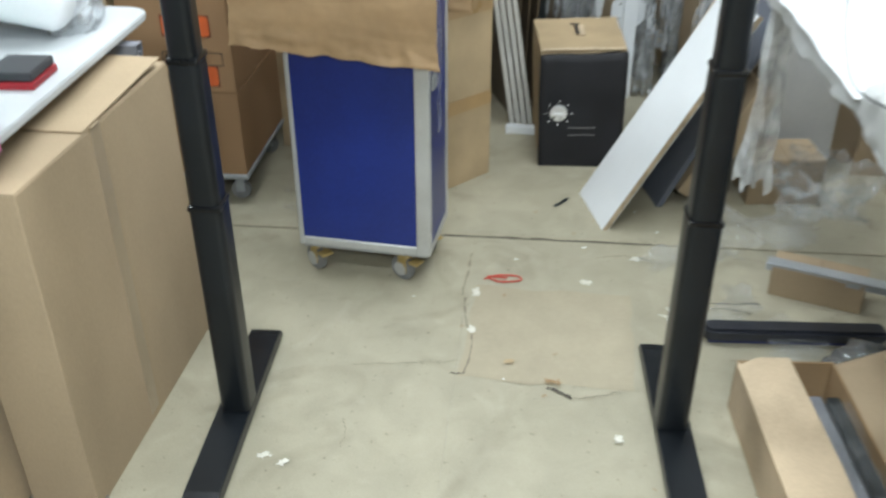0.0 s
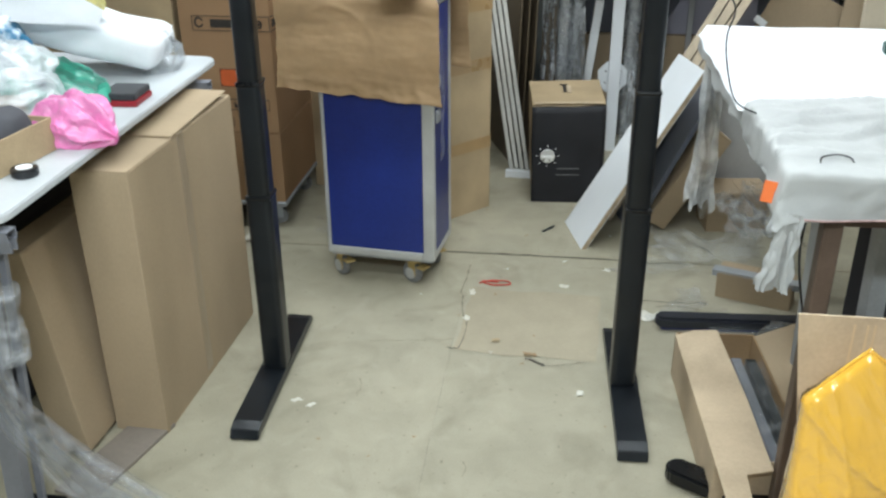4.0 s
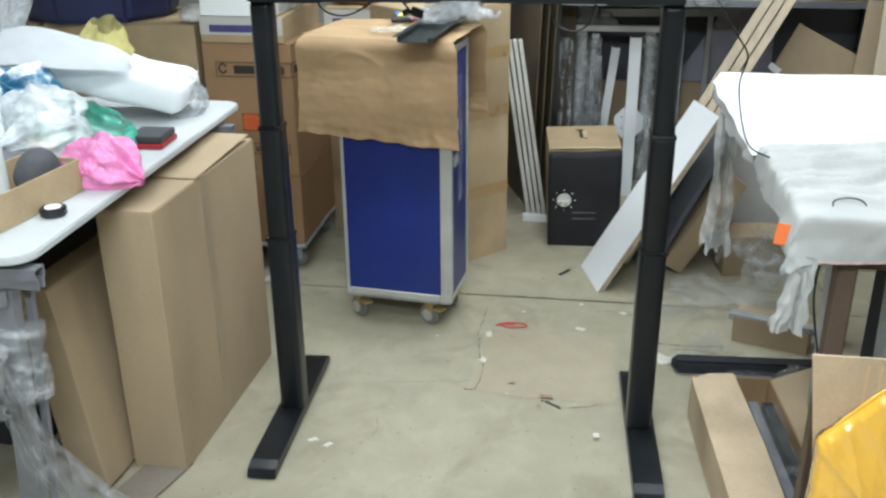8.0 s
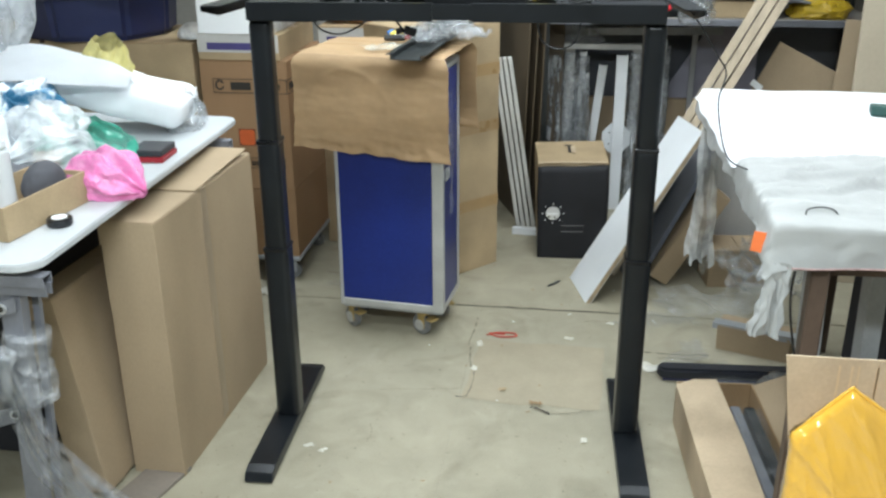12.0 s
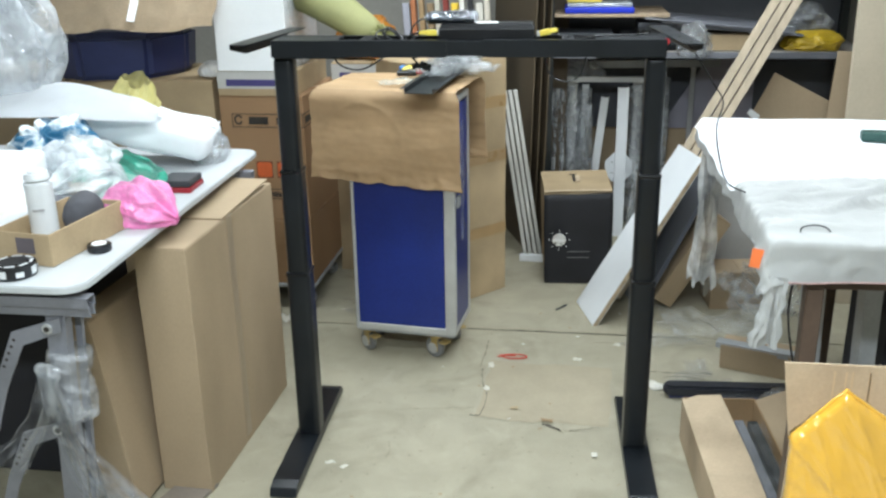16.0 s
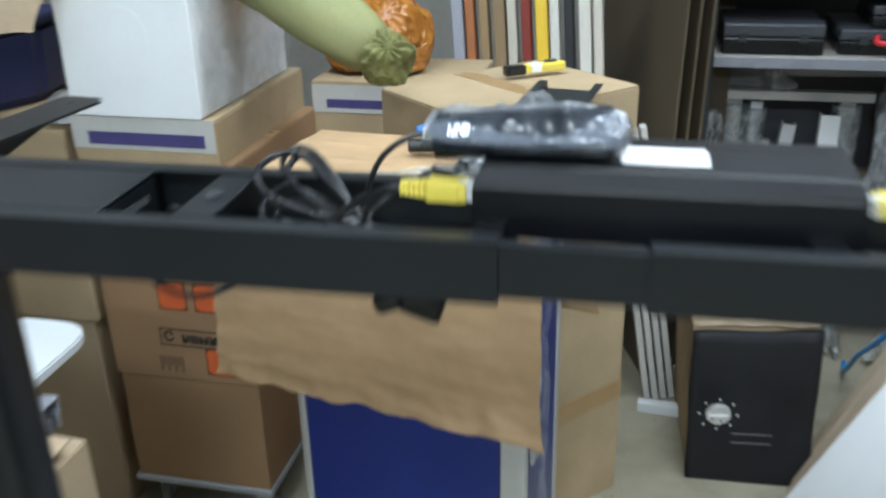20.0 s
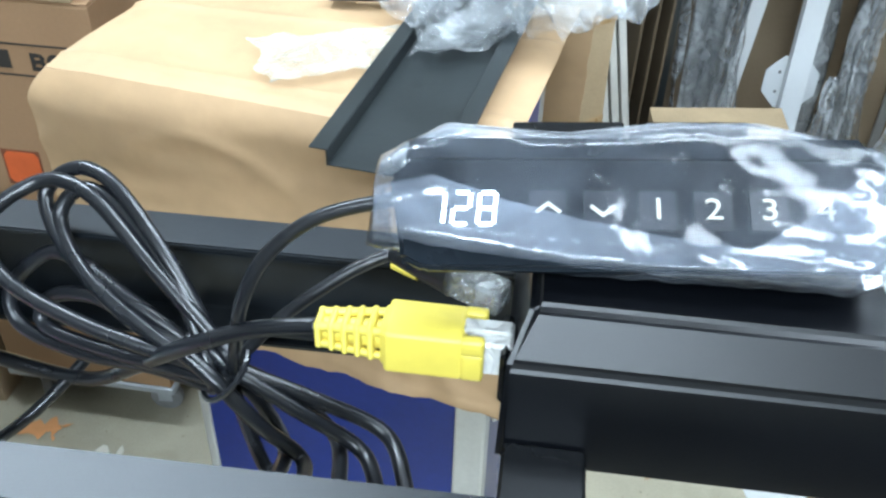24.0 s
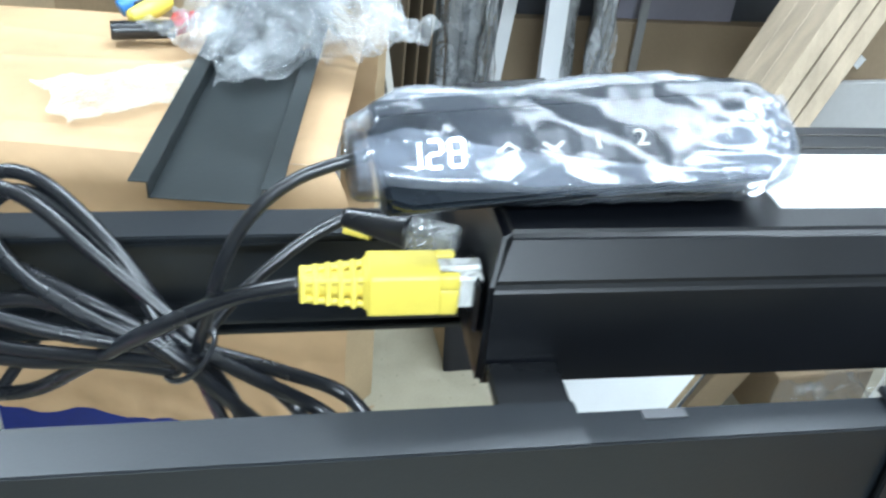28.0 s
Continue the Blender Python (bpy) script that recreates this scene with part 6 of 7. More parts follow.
part("wall", bx(0.545, 0.55, 0.005, 0.235, 0, 0.14, 0.001), CARD_PALE, nc)
part("base", bx(0.11, 0.545, 0.006, 0.235, 0, 0.005, 0), CARD_DEEP, nc)
for k in range(5):
    part("score_line", bx(0.1 + 0.018 * k * (1 + 0.3 * (k % 2)), 0.104 + 0.018 * k * (1 + 0.3 * (k % 2)), -0.0005, 0.0003, 0.4, 0.73, 0), mat("pale_crease", (0.5, 0.37, 0.23), 0.7), nc)
solo("yellow_roll", tube([(1.02, 1.12, 0.036), (1.1, 1.13, 0.037), (1.2, 1.12, 0.036)], 0.03, 12, 5), AMBER, "yellow film roll lying in an open carton", "roll", smooth=True)


def parcel():
    """A stuffed film bag: two sheets with a sloping shoulder and long tight creases, closed along a seam."""
    bm = bmesh.new()
    n = 140

    def shoulder(x):
        return 0.65 + (x - 0.857) * 1.1 if x < 0.952 else 0.755 - (x - 0.952) * 0.7

    def left(z):
        return 0.846 + 0.012 * min(1, z / 0.6)

    creases = [(0.868, 0.66, 0.3, 0.006), (0.872, 0.65, 0.75, 0.005), (0.955, 0.75, 0.85, 0.006), (0.9, 0.69, 0.5, 0.005), (0.92, 0.63, 0.35, 0.004), (0.975, 0.71, 0.6, 0.005)]
    SLANTS = [(0.64, -0.9, 0.008), (0.58, -0.7, 0.009), (0.53, -1.0, 0.008), (0.47, -0.6, 0.009), (0.68, -1.2, 0.008), (0.74, -1.5, 0.008), (0.4, -0.8, 0.009), (0.78, -1.1, 0.008)]
    sides = []
    for s in (-1, 1):
        g = []
        for j in range(n + 1):
            row = []
            for i in range(n + 1):
                b = j / n
                x = left(b * 0.7) + (1.2 - left(b * 0.7)) * (i / n)
                z = b * shoulder(x)
                edge = min(1, i / 3, (n - i) / 3, (n - j) / 3)
                y = (0.862 - 0.1 * (1 - b) - 0.006 * edge if s < 0 else 0.875 + 0.06 * (1 - b) * edge) if edge > 0 else 0.866 - 0.02 * (1 - b)
                if edge > 0:
                    for cx, cz, k, amp in creases:
                        d = (x - cx) - k * (cz - z) * 0.55 - 0.012 * noise.noise((z * 6, cx * 20, 1))
                        y += s * 1.2 * amp * math.exp(-abs(d) / 0.007) * (1 if z < cz else 0) * (0.4 + 0.6 * abs(noise.noise((z * 5, cx * 9, 0))))
                    for z0, k, amp in SLANTS:
                        d = z - z0 - k * (x - 0.857) - 0.012 * noise.noise((x * 9, z0 * 20, 5))
                        y += s * amp * math.exp(-abs(d) / 0.008) * max(0, 0.25 + 1.3 * noise.noise((x * 7, z0 * 13, 3)))
                    y += s * 0.006 * noise.noise((x * 6, z * 5, 2)) + s * 0.0045 * ridged(((x + z * 0.45) * 1.5, z * 0.25, 0), 4, 13)
                row.append(bm.verts.new((x, y, z)))
            g.append(row)
        sides.append(g)
        for j in range(n):
            for i in range(n):
                bm.faces.new((g[j][i], g[j][i + 1], g[j + 1][i + 1], g[j + 1][i]))
    bmesh.ops.remove_doubles(bm, verts=bm.verts[:], dist=0.0003)
    bmesh.ops.recalc_face_normals(bm, faces=bm.faces[:])
    return bm


pk = solo("yellow_parcel", parcel(), AMBER, "parcel wrapped in shiny amber yellow film", "parcel", smooth=True)
part("seam", tube([(0.858, 0.866, 0.645), (0.9, 0.866, 0.697), (0.951, 0.866, 0.754), (0.965, 0.866, 0.747), (1.08, 0.866, 0.666), (1.195, 0.866, 0.586)], 0.0035, 8, 4), AMBER, pk, "welded seam along the parcel's shoulder", smooth=True)

# ---- black-fronted box, panels and planks ----
def soft_block(corners, n=10, amp=0.004, seed=1, skip=()):
    """A bulging block from its four lower and four upper corners, anticlockwise; skip leaves out the front face."""
    low, high = [Vector(c) for c in corners[:4]], [Vector(c) for c in corners[4:]]
    bm = bmesh.new()
    quads = [(low[k], low[(k + 1) % 4], high[(k + 1) % 4], high[k]) for k in range(4) if k not in skip] + [(high[0], high[1], high[2], high[3])]
    mid = sum(low + high, Vector()) / 8
    for a, b, c, d in quads:
        g = []
        for j in range(n + 1):
            row = []
            for i in range(n + 1):
                u, v = i / n, j / n
                p = (a * (1 - u) + b * u) * (1 - v) + (d * (1 - u) + c * u) * v
                p = p + (p - mid) * (0.05 * (u * (1 - u) * v * (1 - v)) ** 0.7)
                row.append(bm.verts.new(p + amp * noise.noise_vector(p * 7 + Vector((seed, 0, 0))) * (1 if p.z > 0.01 else 0)))
            g.append(row)
        for j in range(n):
            for i in range(n):
                bm.faces.new((g[j][i], g[j][i + 1], g[j + 1][i + 1], g[j + 1][i]))
    bmesh.ops.remove_doubles(bm, verts=bm.verts[:], dist=0.0008)
    bmesh.ops.recalc_face_normals(bm, faces=bm.faces[:])
    return bm


bb = thing("black_fronted_box", "brown carton with a sagging black front and silver dial", "box", pose(0.306, 3.275, 0, 0, 0, 3))
part("body", soft_block([(0.006, 0.008, 0), (0.305, 0.008, 0), (0.32, 0.47, 0), (-0.006, 0.44, 0), (-0.008, 0.05, 0.43), (0.305, 0.082, 0.43), (0.31, 0.485, 0.428), (-0.02, 0.445, 0.428)], 12, 0.004, 3), CARD, bb, smooth=False)
part("front_panel", soft_block([(0.0, -0.006, 0.003), (0.31, -0.006, 0.003), (0.312, 0.006, 0.003), (0.0, 0.006, 0.003), (-0.012, 0.03, 0.421), (0.308, 0.062, 0.424), (0.308, 0.078, 0.424), (-0.012, 0.046, 0.421)], 14, 0.005, 8), BLACK_MATT, bb, "matt black front panel", smooth=True)
FRONT = pose(0.0, 0.002, 0, 6, 0, 2.5)
dial = part("dial", cyl(0.031, 0, 0.014, 32, bev=0.003, m=pose(0.06, -0.01, 0.232, 90)), SILVER, bb, "round silver dial")
dial.matrix_local = FRONT
part("pointer", bx(0.036, 0.084, -0.0265, -0.024, 0.228, 0.236, 0.001), PAPER, dial)
for k in range(8):
    a = k * math.pi / 4
    part("tick", bx(-0.0025, 0.0025, -0.001, 0, -0.0025, 0.0025, 0, pose(0.06 + 0.047 * math.cos(a), -0.0172, 0.232 + 0.047 * math.sin(a))), PAPER, dial)
for z in (0.14, 0.17):
    part("printed_line", bx(0.1, 0.2, -0.018, -0.0172, z, z + 0.003, 0), mat("grey_line", (0.18, 0.18, 0.18), 0.6), bb).matrix_local = FRONT
part("hand_hole", join(bx(0.132, 0.146, 0.24, 0.36, 0.4335, 0.4345, 0), bx(0.118, 0.155, 0.36, 0.376, 0.4335, 0.4345, 0)), INK, bb, "dark torn hand hole")
part("torn_flap", bx(0.148, 0.168, 0.236, 0.352, 0.431, 0.4355, 0.001), CARD_PALE, bb, "torn pale cardboard tab beside the hole")
part("paper_edge", sheet(0.3, 0.03, 30, 4, 0.004, 24, 77, 0, 0.012), CARD_PALE, bb, "ragged pale paper edge above the front").matrix_local = pose(0.148, 0.075, 0.431, -4, 0, 5)

pn = thing("white_chipboard", "white laminated chipboard panel leaning sideways", "board")
RAW = mat("raw_chipboard", (0.42, 0.33, 0.22), 0.85, var=0.4, scale=40, bump=0.4, fine=160)
part("core", slab((0.525, 2.8, 0.0), (0.458, 3.06, 0.0), (0.918, 2.98, 0.705), 0.018, 0.001), RAW, pn, "raw chipboard core")
lean = (Vector((-0.067, 0.26, 0)).cross(Vector((0.393, 0.18, 0.705)))).normalized()
for k, off in (("front_facing", 0.0182), ("back_facing", -0.0012)):
    q = lean * off
    part(k, slab(Vector((0.525, 2.8, 0.0005)) + q, Vector((0.458, 3.06, 0.0005)) + q, Vector((0.918, 2.98, 0.705)) + q, 0.001, 0), WHITE, pn, "white laminate facing")
solo("dark_chipboard", slab((0.72, 2.98, 0.0), (0.66, 3.24, 0.0), (1.04, 3.1, 0.68), 0.02), mat("dark_grey_panel", (0.1, 0.112, 0.14), 0.45), "dark grey panel leaning behind a white one", "board")
carton("leaning_carton", "brown flat carton leaning behind panels", 0.09, 0.25, 0.45, pose(0.79, 3.01, 0.05, 0, 33, 12), CARD_GREY, False)
PLANK = mat("greyed_plank_wood", (0.43, 0.35, 0.25), 0.65, var=0.25, scale=5, bump=0.12, fine=60, stretch=(5, 5, 0.6))
back, front, lean_up = Vector((0.586, 3.369, 0.0)), Vector((0.515, 3.075, 0.0)), Vector((0.555, 0.222, 1.0))
for layer, shift in enumerate((0.0, 0.045, 0.09)):
    for k in range(3):
        a = back.lerp(front, k / 3 + 0.004) + Vector((shift, 0, 0.0))
        b = back.lerp(front, (k + 1) / 3 - 0.004) + Vector((shift, 0, 0.0))
        solo("plank", slab(a, a + lean_up * (1.5 + 0.03 * k + 0.05 * layer), b, 0.034), PLANK, "long pale wooden plank leaning diagonally in a stack", "plank", group="leaning planks")
solo("hanging_film", fan(0.06, 0.1, 0.6, 1.2, 0.018, 50), WBAG, "milky film hanging from the covered table's corner", "plastic film", pose(0.92, 2.575, 0.9, 0, 0, -12), smooth=True)
carton("board_carton", "brown carton before a grey board", 0.25, 0.18, 0.17, pose(1.035, 3.03, 0, 0, 0, 6), CARD_GREY, False)
solo("grey_board", bx(0, 0.3, 0, 0.018, 0, 0.78, 0.002), mat("light_grey_board", (0.48, 0.48, 0.47), 0.55), "light grey board standing behind the covered table", "board", pose(1.07, 3.26, 0, -2, 0, 6))
for k, (x, y, w, d, s) in enumerate(((1.0, 2.78, 0.4, 0.24, 61), (0.8, 2.63, 0.3, 0.12, 62), (1.24, 2.93, 0.36, 0.34, 63), (0.86, 2.33, 0.28, 0.1, 64), (1.02, 2.2, 0.2, 0.14, 65))):
    solo("plastic_film", sheet(w, d, 34, 26, (0.04, 0.018, 0.13, 0.018, 0.018)[k], 9, s, edge=0.05), FLOOR_FILM, "crumpled clear plastic film on the floor", "plastic film", pose(x, y, 0.003, 0, 0, 20 * k), "film heaps", smooth=True)
# clear film; the darkness seen through it is put into its tint
solo("dark_wrap", crumpled((0.08, 0.075, 0.09), 71, 0.3, 2.2, 5, -0.5, fold=0.2), film("dark_tint_film", (0.2, 0.21, 0.22), 0.3, 0.75, 0.14, 14, 0.4, 1.2), "crumpled clear film by a carton, tinted for the dark behind it", "plastic film", pose(1.13, 2.03, 0), smooth=True)
solo("blue_strap", tube([(0.81, 3.96, 0.01), (0.798, 3.9, 0.012), (0.785, 3.8, 0.08), (0.78, 3.7, 0.176), (0.795, 3.63, 0.25), (0.81, 3.58, 0.31), (0.835, 3.56, 0.34), (0.87, 3.57, 0.35)], 0.008, 8, 6), mat("blue_strap_plastic", (0.02, 0.2, 0.5), 0.4), "bright blue plastic strap curling up from the floor", "strap", smooth=True)

# ---- steel rack with profiles and tool cases ----
rk = thing("storage_rack", "dark steel storage rack full of wrapped profiles and cases", "rack", pose(0.27, 3.86, 0))
for x in (0.0, 1.55):
    for y in (0.0, 0.62):
        part("post", join(bx(x, x + 0.04, y, y + 0.003, 0, 1.9, 0.0006), bx(x, x + 0.003, y + 0.003, y + 0.04, 0, 1.9, 0.0006)), DARK_STEEL, rk)
for z, x1 in ((1.005, 1.55), (1.52, 1.55)):
    part("shelf", bx(0.041, x1, 0.004, 0.62, z - 0.018, z, 0.002), mat("shelf_board", (0.27, 0.25, 0.22), 0.6, var=0.2), rk, "worn pale shelf board")
    part("shelf_lip", bx(0.041, x1, -0.002, 0.0035, z - 0.032, z - 0.002, 0.001), TRESTLE, rk)
part("half_shelf", bx(0.041, 0.6, 0.05, 0.5, 1.165, 1.18, 0.002), WOOD, rk, "short wooden shelf board")
for x in (0.06, 0.5):
    part("shelf_prop", bx(x, x + 0.03, 0.3, 0.33, 1.005, 1.165, 0.001), DARK_STEEL, rk)
part("back_sheet", bx(0.0, 1.6, 0.665, 0.67, 0, 1.9, 0), mat("slate_back", (0.11, 0.115, 0.13), 0.7), rk, "dark grey back panel")
solo("cross_bar", bx(0, 0.53, 0, 0.03, 0, 0.03, 0.002), ALU, "aluminium cross bar resting on upright profiles", "metal profile", pose(0.29, 4.18, 0.802), "cross bars")
solo("cross_bar", bx(0, 0.68, 0, 0.03, 0, 0.04, 0.002), STEEL, "grey steel bar lying behind upright profiles", "metal profile", pose(0.5, 4.24, 0.865, 0, -1, 0), "cross bars")
solo("plastic_film", crumpled((0.13, 0.04, 0.05), 73, 0.35, 2.6, 6, -0.5, fold=0.3), FILM, "wad of crumpled clear film on a cross bar", "plastic film", pose(0.42, 4.2, 0.833), smooth=True)
WRAP = film("wrapped_profile_film", (0.9, 0.93, 0.95), 0.15, 0.6, 0.12, 14, 0.4, 1.2)
for k, (x, y, w, h, lean, c, wrap) in enumerate(((0.34, 4.3, 0.03, 0.78, 0, DARK_STEEL, 1), (0.385, 4.24, 0.052, 0.79, 0, ALU, 1), (0.45, 4.22, 0.036, 0.78, 1, WHITE, 1), (0.49, 4.2, 0.042, 0.72, 6, PAPER, 2), (0.644, 4.0, 0.056, 0.8, 0, WHITE, 0), (0.735, 4.22, 0.045, 0.8, 0, ALU, 1), (0.875, 4.26, 0.035, 0.84, 0, WHITE, 1))):
    pr = thing("wrapped_profile" if wrap else "bare_profile", "upright metal profile in crinkled clear film" if wrap else "bare pale aluminium profile standing upright", "metal profile", pose(x, y, 0, -2, lean, 0), "upright profiles")
    part("profile", channel(w, 0.04, 0.004, 0, h), c, pr)
    if wrap == 1:
        bmf = tube([(w / 2, 0.015, 0.02), (w / 2, 0.015, h * 0.3), (w / 2, 0.015, h * 0.6), (w / 2, 0.015, h * 0.97)], w * 0.85, 22, 22)
        for v in bmf.verts:
            a = math.atan2(v.co.y - 0.015, v.co.x - w / 2)
            bulge = 0.011 * ridged((math.cos(a), math.sin(a), v.co.z * 5), k, 1.1, 3) + 0.012 * noise.noise((math.cos(a), math.sin(a), v.co.z * 3 + k))
            v.co += bulge * Vector((math.cos(a), math.sin(a), 0))
        part("film_wrap", bmf, WRAP, pr, "crinkled clear film", smooth=True)
for x, y, z, w0, w1, h, seed in ((0.33, 4.12, 0.78, 0.08, 0.16, 0.6, 91), (0.5, 4.1, 0.7, 0.03, 0.09, 0.5, 92), (0.84, 4.08, 0.8, 0.05, 0.1, 0.6, 93), (0.98, 3.98, 0.46, 0.08, 0.22, 0.44, 94), (0.76, 4.0, 0.42, 0.03, 0.1, 0.4, 95)):
    solo("torn_film", fan(w0, w1, h, 3, 0.03, seed), WRAP, "torn clear film hanging between upright profiles", "plastic film", pose(x, y, z), "torn films", smooth=True)
ng = [(0.078 * math.cos(math.pi / 8 + k * math.pi / 4), 0.085 * math.sin(math.pi / 8 + k * math.pi / 4)) for k in range(8)]
pl = solo("octagon_plate", prism(ng, 0, 0.004, pose(0, 0, 0, 90), 0.0008), WHITE, "white octagonal mounting plate on an aluminium profile", "plate", pose(0.665, 4.056, 0.369))
for a in (0.035, -0.035):
    for b in (0.03, -0.03):
        part("bolt_hole", cyl(0.004, 0.004, 0.0046, 12, m=pose(a, 0, b, 90)), INK, pl)
# cases and boxes on the shelf
SZ = 1.006


def tool_case(x, y, z, w, d, h, label, handle=None):
    c = thing("tool_case", label, "case", pose(x, y, z), "tool cases")
    part("base", bx(0, w, 0, d, 0, h * 0.55, 0.006, seg=2), BLACK_PL, c)
    part("lid", bx(0.001, w - 0.001, 0.001, d - 0.001, h * 0.57, h, 0.006, seg=2), mat("grey_black_plastic", (0.035, 0.038, 0.045), 0.35), c)
    if handle:
        part("handle", tube([(w * 0.3, -0.002, h * 0.75), (w * 0.32, -0.03, h * 0.55), (w * 0.68, -0.03, h * 0.55), (w * 0.7, -0.002, h * 0.75)], 0.008, 8, 6), handle, c, "red carrying handle")
    for a in (0.2, 0.8):
        part("clasp", bx(w * a - 0.012, w * a + 0.012, -0.004, 0, h * 0.4, h * 0.72, 0.001), DARK_STEEL, c)
    return c


tool_case(0.33, 3.88, SZ, 0.27, 0.25, 0.085, "black tool case with a clear lid")
tool_case(0.64, 3.9, SZ, 0.32, 0.28, 0.07, "dark tool case with a red handle", RED)
tool_case(0.72, 3.92, SZ + 0.071, 0.26, 0.24, 0.06, "dark flat tool case stacked on another")
bt = thing("blue_tray", "bright blue tray with small parts and yellow boxes", "tray", pose(0.36, 3.93, 1.182))
part("tray", bx(0, 0.34, 0, 0.24, 0, 0.03, 0.006, seg=2), mat("bright_blue_plastic", (0.01, 0.03, 0.5), 0.4), bt)
part("lid", bx(0.01, 0.33, 0.01, 0.23, 0.031, 0.05, 0.004), film("clear_lid", (0.7, 0.75, 0.78), 0.5, 0.8, 0.2, 20), bt, "clear tray lid")
for k in range(2):
    solo("yellow_box", bx(0, 0.17, 0, 0.12, 0, 0.035, 0.006), YELLOW, "yellow plastic box on a blue tray", "box", pose(0.37 + 0.015 * k, 3.95, 1.234 + 0.036 * k, 0, 0, 5 * k), "yellow boxes")
carton("shelf_carton", "small brown carton on a shelf", 0.2, 0.25, 0.075, pose(1.06, 3.9, SZ), CARD, False)
for k in range(3):
    solo("grey_sheet", slab((0.75 + 0.08 * k, 3.87 + 0.02 * k, 1.16 - 0.02 * k), (1.4 + 0.05 * k, 3.87, 1.1 - 0.012 * k), (0.75 + 0.08 * k, 4.2, 1.17 - 0.02 * k), 0.006), TRESTLE, "grey metal sheet lying across the shelf", "sheet", group="grey sheets")
solo("plastic_bag", crumpled((0.08, 0.07, 0.1), 83, 0.3, 2.5, 5, -0.6), FILM, "crumpled clear bag hanging off a shelf", "plastic bag", pose(0.98, 3.82, 0.99), smooth=True)
solo("yellow_sack", crumpled((0.145, 0.1, 0.06), 85, 0.25, 2.5, 6, -0.4), film("bright_yellow_film", (0.6, 0.4, 0.015), 0.9, 0.98, 0.4, 12, 0.3, 0.1), "bright yellow crumpled bag on a shelf", "plastic bag", pose(1.56, 3.97, SZ), smooth=True)
solo("plastic_bag", crumpled((0.11, 0.1, 0.09), 87, 0.3, 2.5, 6, -0.4, fold=0.2), FILM, "crumpled grey clear bag on a shelf", "plastic bag", pose(1.55, 4.06, SZ + 0.07), smooth=True)
# cardboard leaning below the shelf, upright panel at the side
top = Vector((1.306, 3.5, 0.962))
solo("cardboard_piece", slab(top, top + Vector((0.53, 0.02, -0.27)), top + Vector((-0.38, -0.12, -0.69)), 0.006), CARD_GREY, "brown cardboard sheet standing on its corner under the shelf", "cardboard", group="cardboard pieces")
top = Vector((1.4, 3.58, 0.9))
solo("cardboard_piece", slab(top, top + Vector((0.5, 0.02, -0.32)), top + Vector((-0.3, -0.1, -0.57)), 0.006), CARD_DEEP, "darker cardboard sheet leaning behind another", "cardboard", group="cardboard pieces")
solo("cardboard_piece", bx(0, 0.25, 0, 0.006, 0, 1.08, 0.001), CARD_GREY, "narrow cardboard strip standing beside a beige panel", "cardboard", pose(1.46, 3.3, 0, -5, 4, 0), "cardboard pieces")
solo("cardboard_piece", worn(1.2, 0.05, 0.5, 12), CARD_GREY, "long flat brown carton standing at the back of the rack", "cardboard", pose(0.33, 4.43, 0), "cardboard pieces")
solo("slate_board", prism([(0.95, 0.502), (1.4, 0.502), (1.4, 0.9), (1.145, 0.9), (0.955, 0.585)], 0, 0.012, pose(0, 4.47, 0, 90, 0, 0), 0.001), mat("slate_grey_sheet", (0.34, 0.33, 0.39), 0.45, var=0.1), "slate grey sheet with a cut corner standing in the rack", "board")
solo("grey_rod", slab((1.045, 4.4, 0.0), (1.072, 4.4, 0.0), (1.49, 4.38, 0.96), 0.012), ALU, "long thin grey bar leaning at the back of the rack", "metal profile")
solo("white_tag", bx(0, 0.055, 0, 0.001, 0, 0.028, 0), PAPER, "white paper tag stuck on cardboard", "label", pose(1.185, 3.425, 0.79, -8, 35, 0))
solo("beige_chipboard", bx(0, 0.7, 0, 0.018, 0, 1.9, 0.002), mat("beige_laminate", (0.5, 0.43, 0.32), 0.5), "tall beige laminated panel standing upright", "board", pose(1.545, 3.15, 0, -3, 0, 0))

# ---- scraps on the floor ----
def scrap(name, label, x, y, w, d, material, rz=0, seed=1, z=0.0015):
    bm = sheet(w * 0.8, d * 0.8, 8, 8, 0.002, 30, seed, edge=w * 0.4)
    return solo(name, bm, material, label, "scrap", pose(x, y, z, 0, 0, rz), "floor scraps")


SCRAPP = mat("dusty_cream_paper", (0.58, 0.56, 0.49), 0.7, var=0.12)
solo("floor_cardboard", sheet(0.46, 0.44, 24, 24, 0.0005, 6, 90, 0, 0.012), mat("pale_floor_cardboard", (0.335, 0.29, 0.205), 0.7, var=0.12, scale=9), "thin sheet of pale cardboard lying on the floor", "cardboard", pose(0.35, 2.2, 0.0004, 0, 0, -2))
scrap("paper_scrap", "small white paper scrap", 0.129, 2.386, 0.025, 0.045, SCRAPP, 20, 1)
scrap("paper_scrap", "small white paper scrap", 0.13, 2.2, 0.03, 0.03, SCRAPP, 50, 2)
scrap("paper_scrap", "small white paper scrap", 0.512, 1.782, 0.022, 0.03, SCRAPP, 10, 3, 0.006)
scrap("paper_scrap", "small white paper scrap", -0.32, 1.655, 0.035, 0.02, SCRAPP, 25, 4)
scrap("paper_scrap", "small white paper scrap", -0.27, 1.635, 0.03, 0.018, SCRAPP, 60, 5)
scrap("paper_scrap", "small white paper scrap", 0.46, 2.47, 0.03, 0.04, SCRAPP, 60, 6)
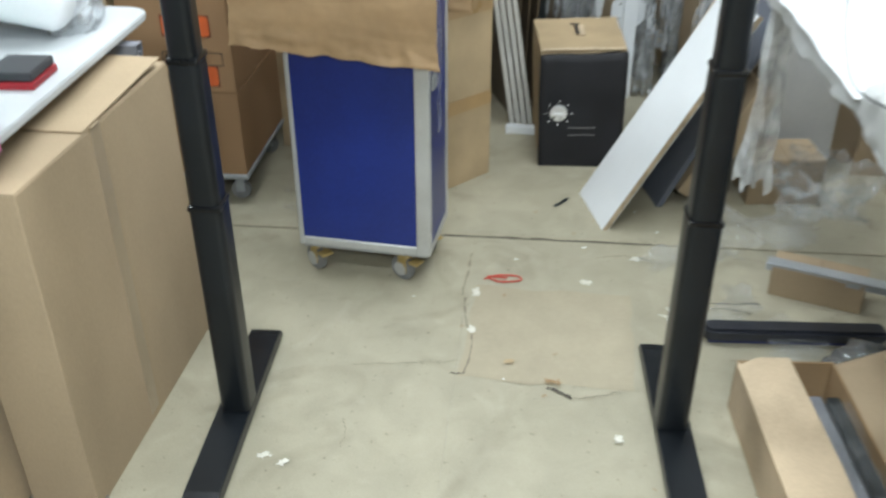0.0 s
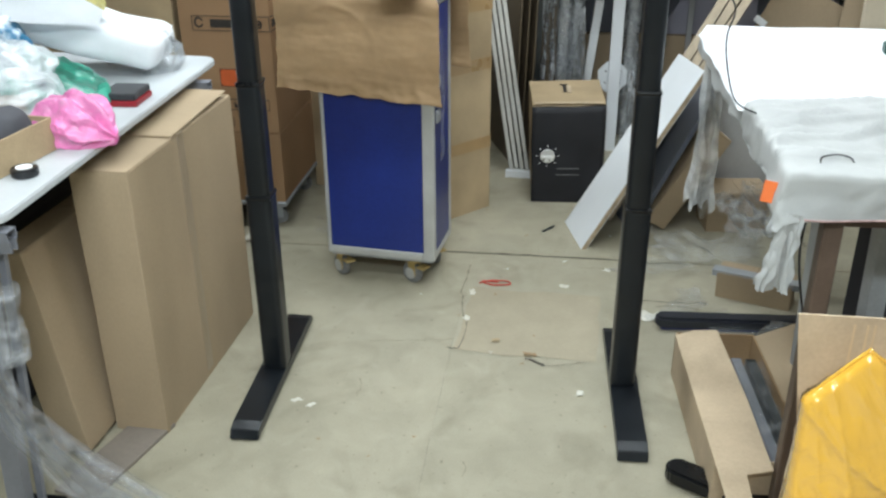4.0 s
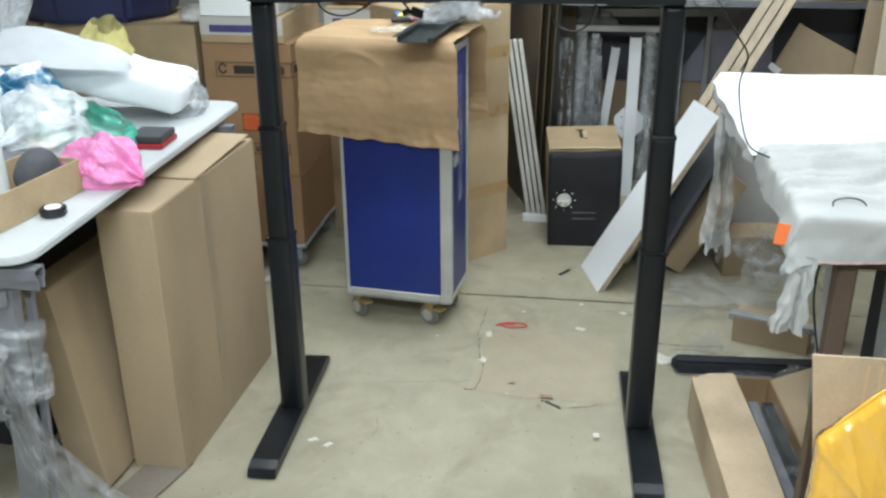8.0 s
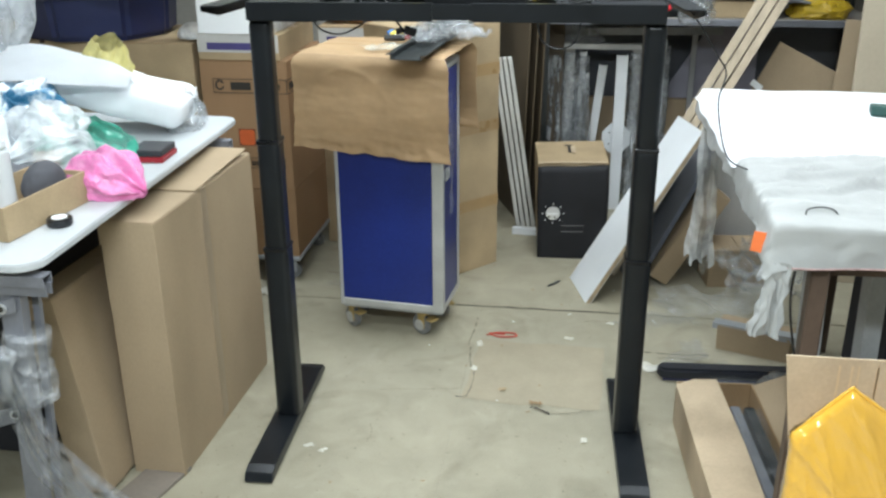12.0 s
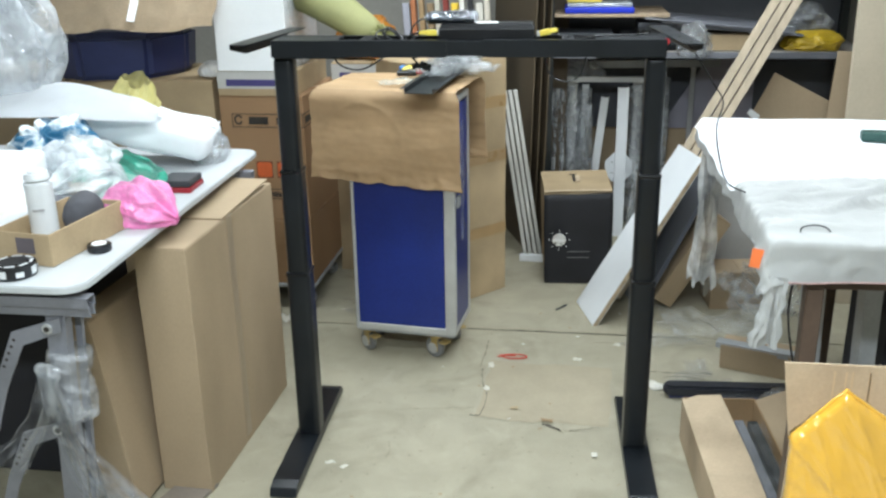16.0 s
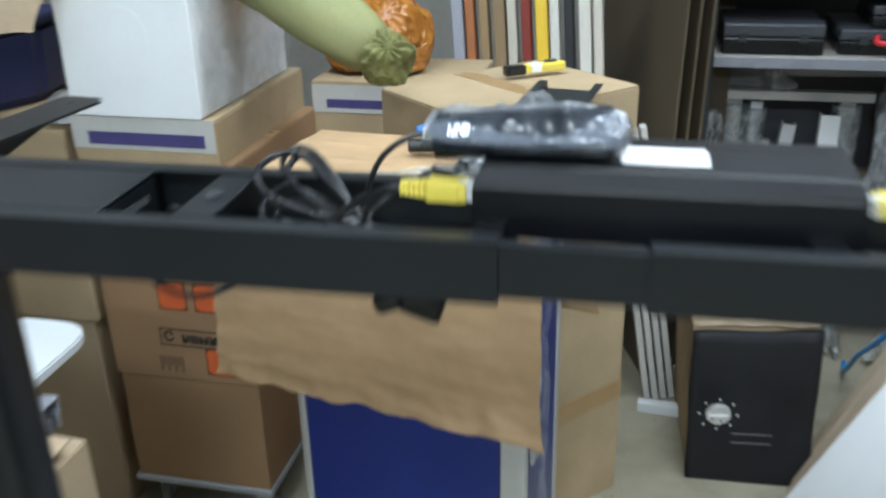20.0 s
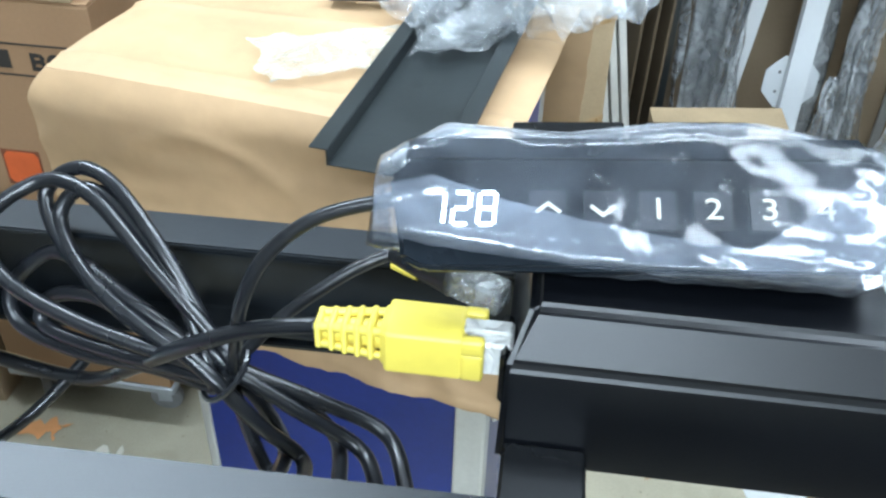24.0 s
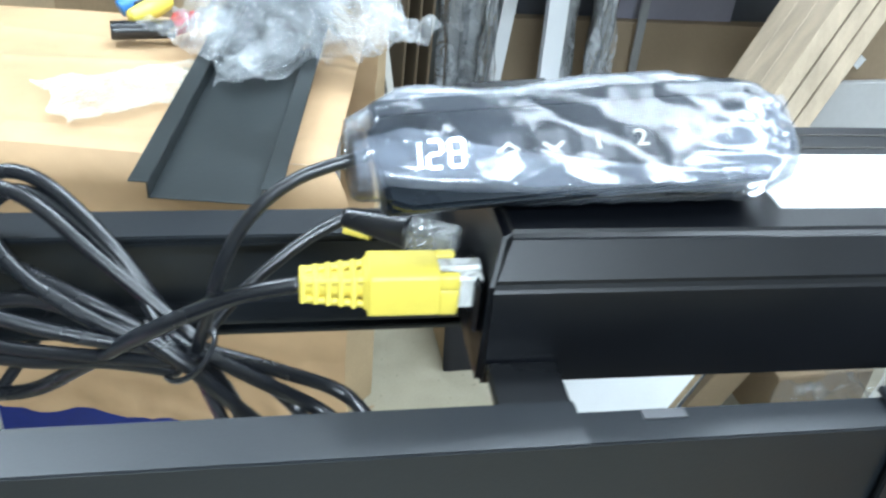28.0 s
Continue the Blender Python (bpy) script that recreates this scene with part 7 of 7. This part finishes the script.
scrap("paper_scrap", "small white paper scrap", 0.62, 2.62, 0.03, 0.03, SCRAPP, 60, 7)
scrap("paper_scrap", "torn pale cardboard flake", 0.24, 2.06, 0.03, 0.02, CARD, 0, 8, 0.006)
scrap("paper_scrap", "torn brown cardboard flake", 0.36, 1.985, 0.05, 0.015, CARD_DEEP, -20, 9, 0.006)
CRACK = mat("dark_floor_crack", (0.06, 0.05, 0.04), 0.9, bump=0)


def ribbon(pts, width, seed):
    """A flat wandering line on the floor, of uneven width, with its first point at the origin."""
    pts = smoothed([(x - pts[0][0], y - pts[0][1], 0) for x, y in pts], 9)
    bm = bmesh.new()
    prev = None
    for i, p in enumerate(pts):
        d = (pts[min(i + 1, len(pts) - 1)] - pts[max(i - 1, 0)]).normalized()
        side = Vector((-d.y, d.x, 0))
        q = p + side * 0.006 * noise.noise((i * 0.37, seed, 1))
        h = width * max(0.08, 0.5 + 0.9 * noise.noise((i * 0.45, seed, 5)))
        pair = (bm.verts.new(q + side * h), bm.verts.new(q - side * h))
        if prev:
            bm.faces.new((prev[0], prev[1], pair[1], pair[0]))
        prev = pair
    return bm


FAINT = mat("faint_floor_scratch", (0.17, 0.145, 0.105), 0.8, bump=0)
for k, (pts, width) in enumerate((
    ([(0.0, 2.719), (0.2, 2.722), (0.4, 2.719), (0.68, 2.72)], 0.006),
    ([(-0.78, 2.71), (-0.6, 2.719), (-0.42, 2.717)], 0.003),
    ([(0.101, 2.612), (0.098, 2.5), (0.09, 2.371)], 0.003),
    ([(0.1, 2.36), (0.11, 2.25), (0.136, 2.15), (0.126, 2.006)], 0.0035),
    ([(0.126, 2.006), (0.105, 2.0), (0.087, 2.004)], 0.005),
    ([(-0.176, 2.013), (-0.03, 2.035), (0.101, 2.055)], 0.0018),
    ([(0.343, 1.964), (0.372, 1.95), (0.405, 1.925)], 0.008),
    ([(0.405, 1.925), (0.47, 1.94), (0.53, 1.962)], 0.0025),
    ([(0.733, 2.401), (0.85, 2.395), (0.963, 2.407)], 0.004),
    ([(0.78, 2.36), (0.86, 2.37), (0.93, 2.35)], 0.005),
    ([(-0.16, 1.8), (-0.145, 1.75), (-0.15, 1.7)], 0.0016),
    ([(0.2, 1.436), (0.212, 1.4), (0.205, 1.37)], 0.0016),
    ([(0.5, 2.62), (0.6, 2.64), (0.7, 2.6)], 0.0025),
)):
    solo("floor_crack", ribbon(pts, width, k), CRACK if k in (0, 4, 6, 8) else FAINT, "dark uneven crack in the worn linoleum", "crack", pose(pts[0][0], pts[0][1], 0.0042 if k in (6, 7) else 0.0016), "floor cracks")
scrap("paper_scrap", "torn white paper sheet by a black bar", 0.745, 2.295, 0.14, 0.07, SCRAPP, -25, 14)
scrap("foil_scrap", "flat dark metal strip", 0.391, 2.98, 0.018, 0.1, DARK_STEEL, -38, 10)
scrap("orange_scrap", "torn orange paper scrap", -0.97, 2.81, 0.1, 0.05, mat("orange_paper", (0.6, 0.28, 0.1), 0.7), 10, 11)
scrap("paper_scrap", "torn white paper sheet", -0.815, 2.745, 0.1, 0.07, SCRAPP, 10, 12)
scrap("film_scrap", "flattened clear film scrap", -0.45, 2.95, 0.25, 0.2, FILM_DULL, 10, 13, 0.003)
solo("red_string", tube([(0.15, 2.46, 0.004), (0.19, 2.485, 0.004), (0.25, 2.485, 0.004), (0.26, 2.462, 0.004), (0.2, 2.45, 0.004), (0.16, 2.475, 0.004), (0.22, 2.47, 0.006)], 0.0026, 6, 6), mat("red_ribbon", (0.5, 0.06, 0.04), 0.6), "loop of red ribbon on the floor", "ribbon")
for k in range(30):
    rnd = random.Random(k)
    x, y = rnd.uniform(-0.35, 0.9), rnd.uniform(1.2, 3.3)
    s = rnd.uniform(0.003, 0.008)
    scrap("dirt_crumb", "tiny crumb of dirt or paper", x, y, s * 2, s, PAPER if k % 3 == 0 else CARD_DEEP, rnd.uniform(0, 180), k, 0.0045)

solo("white_strip", bx(0, 0.17, 0, 0.03, 0, 0.035, 0.003), WHITE, "short white strip lying on the floor before slats", "strip", pose(0.17, 3.56, 0.0, 0, 0, -4))
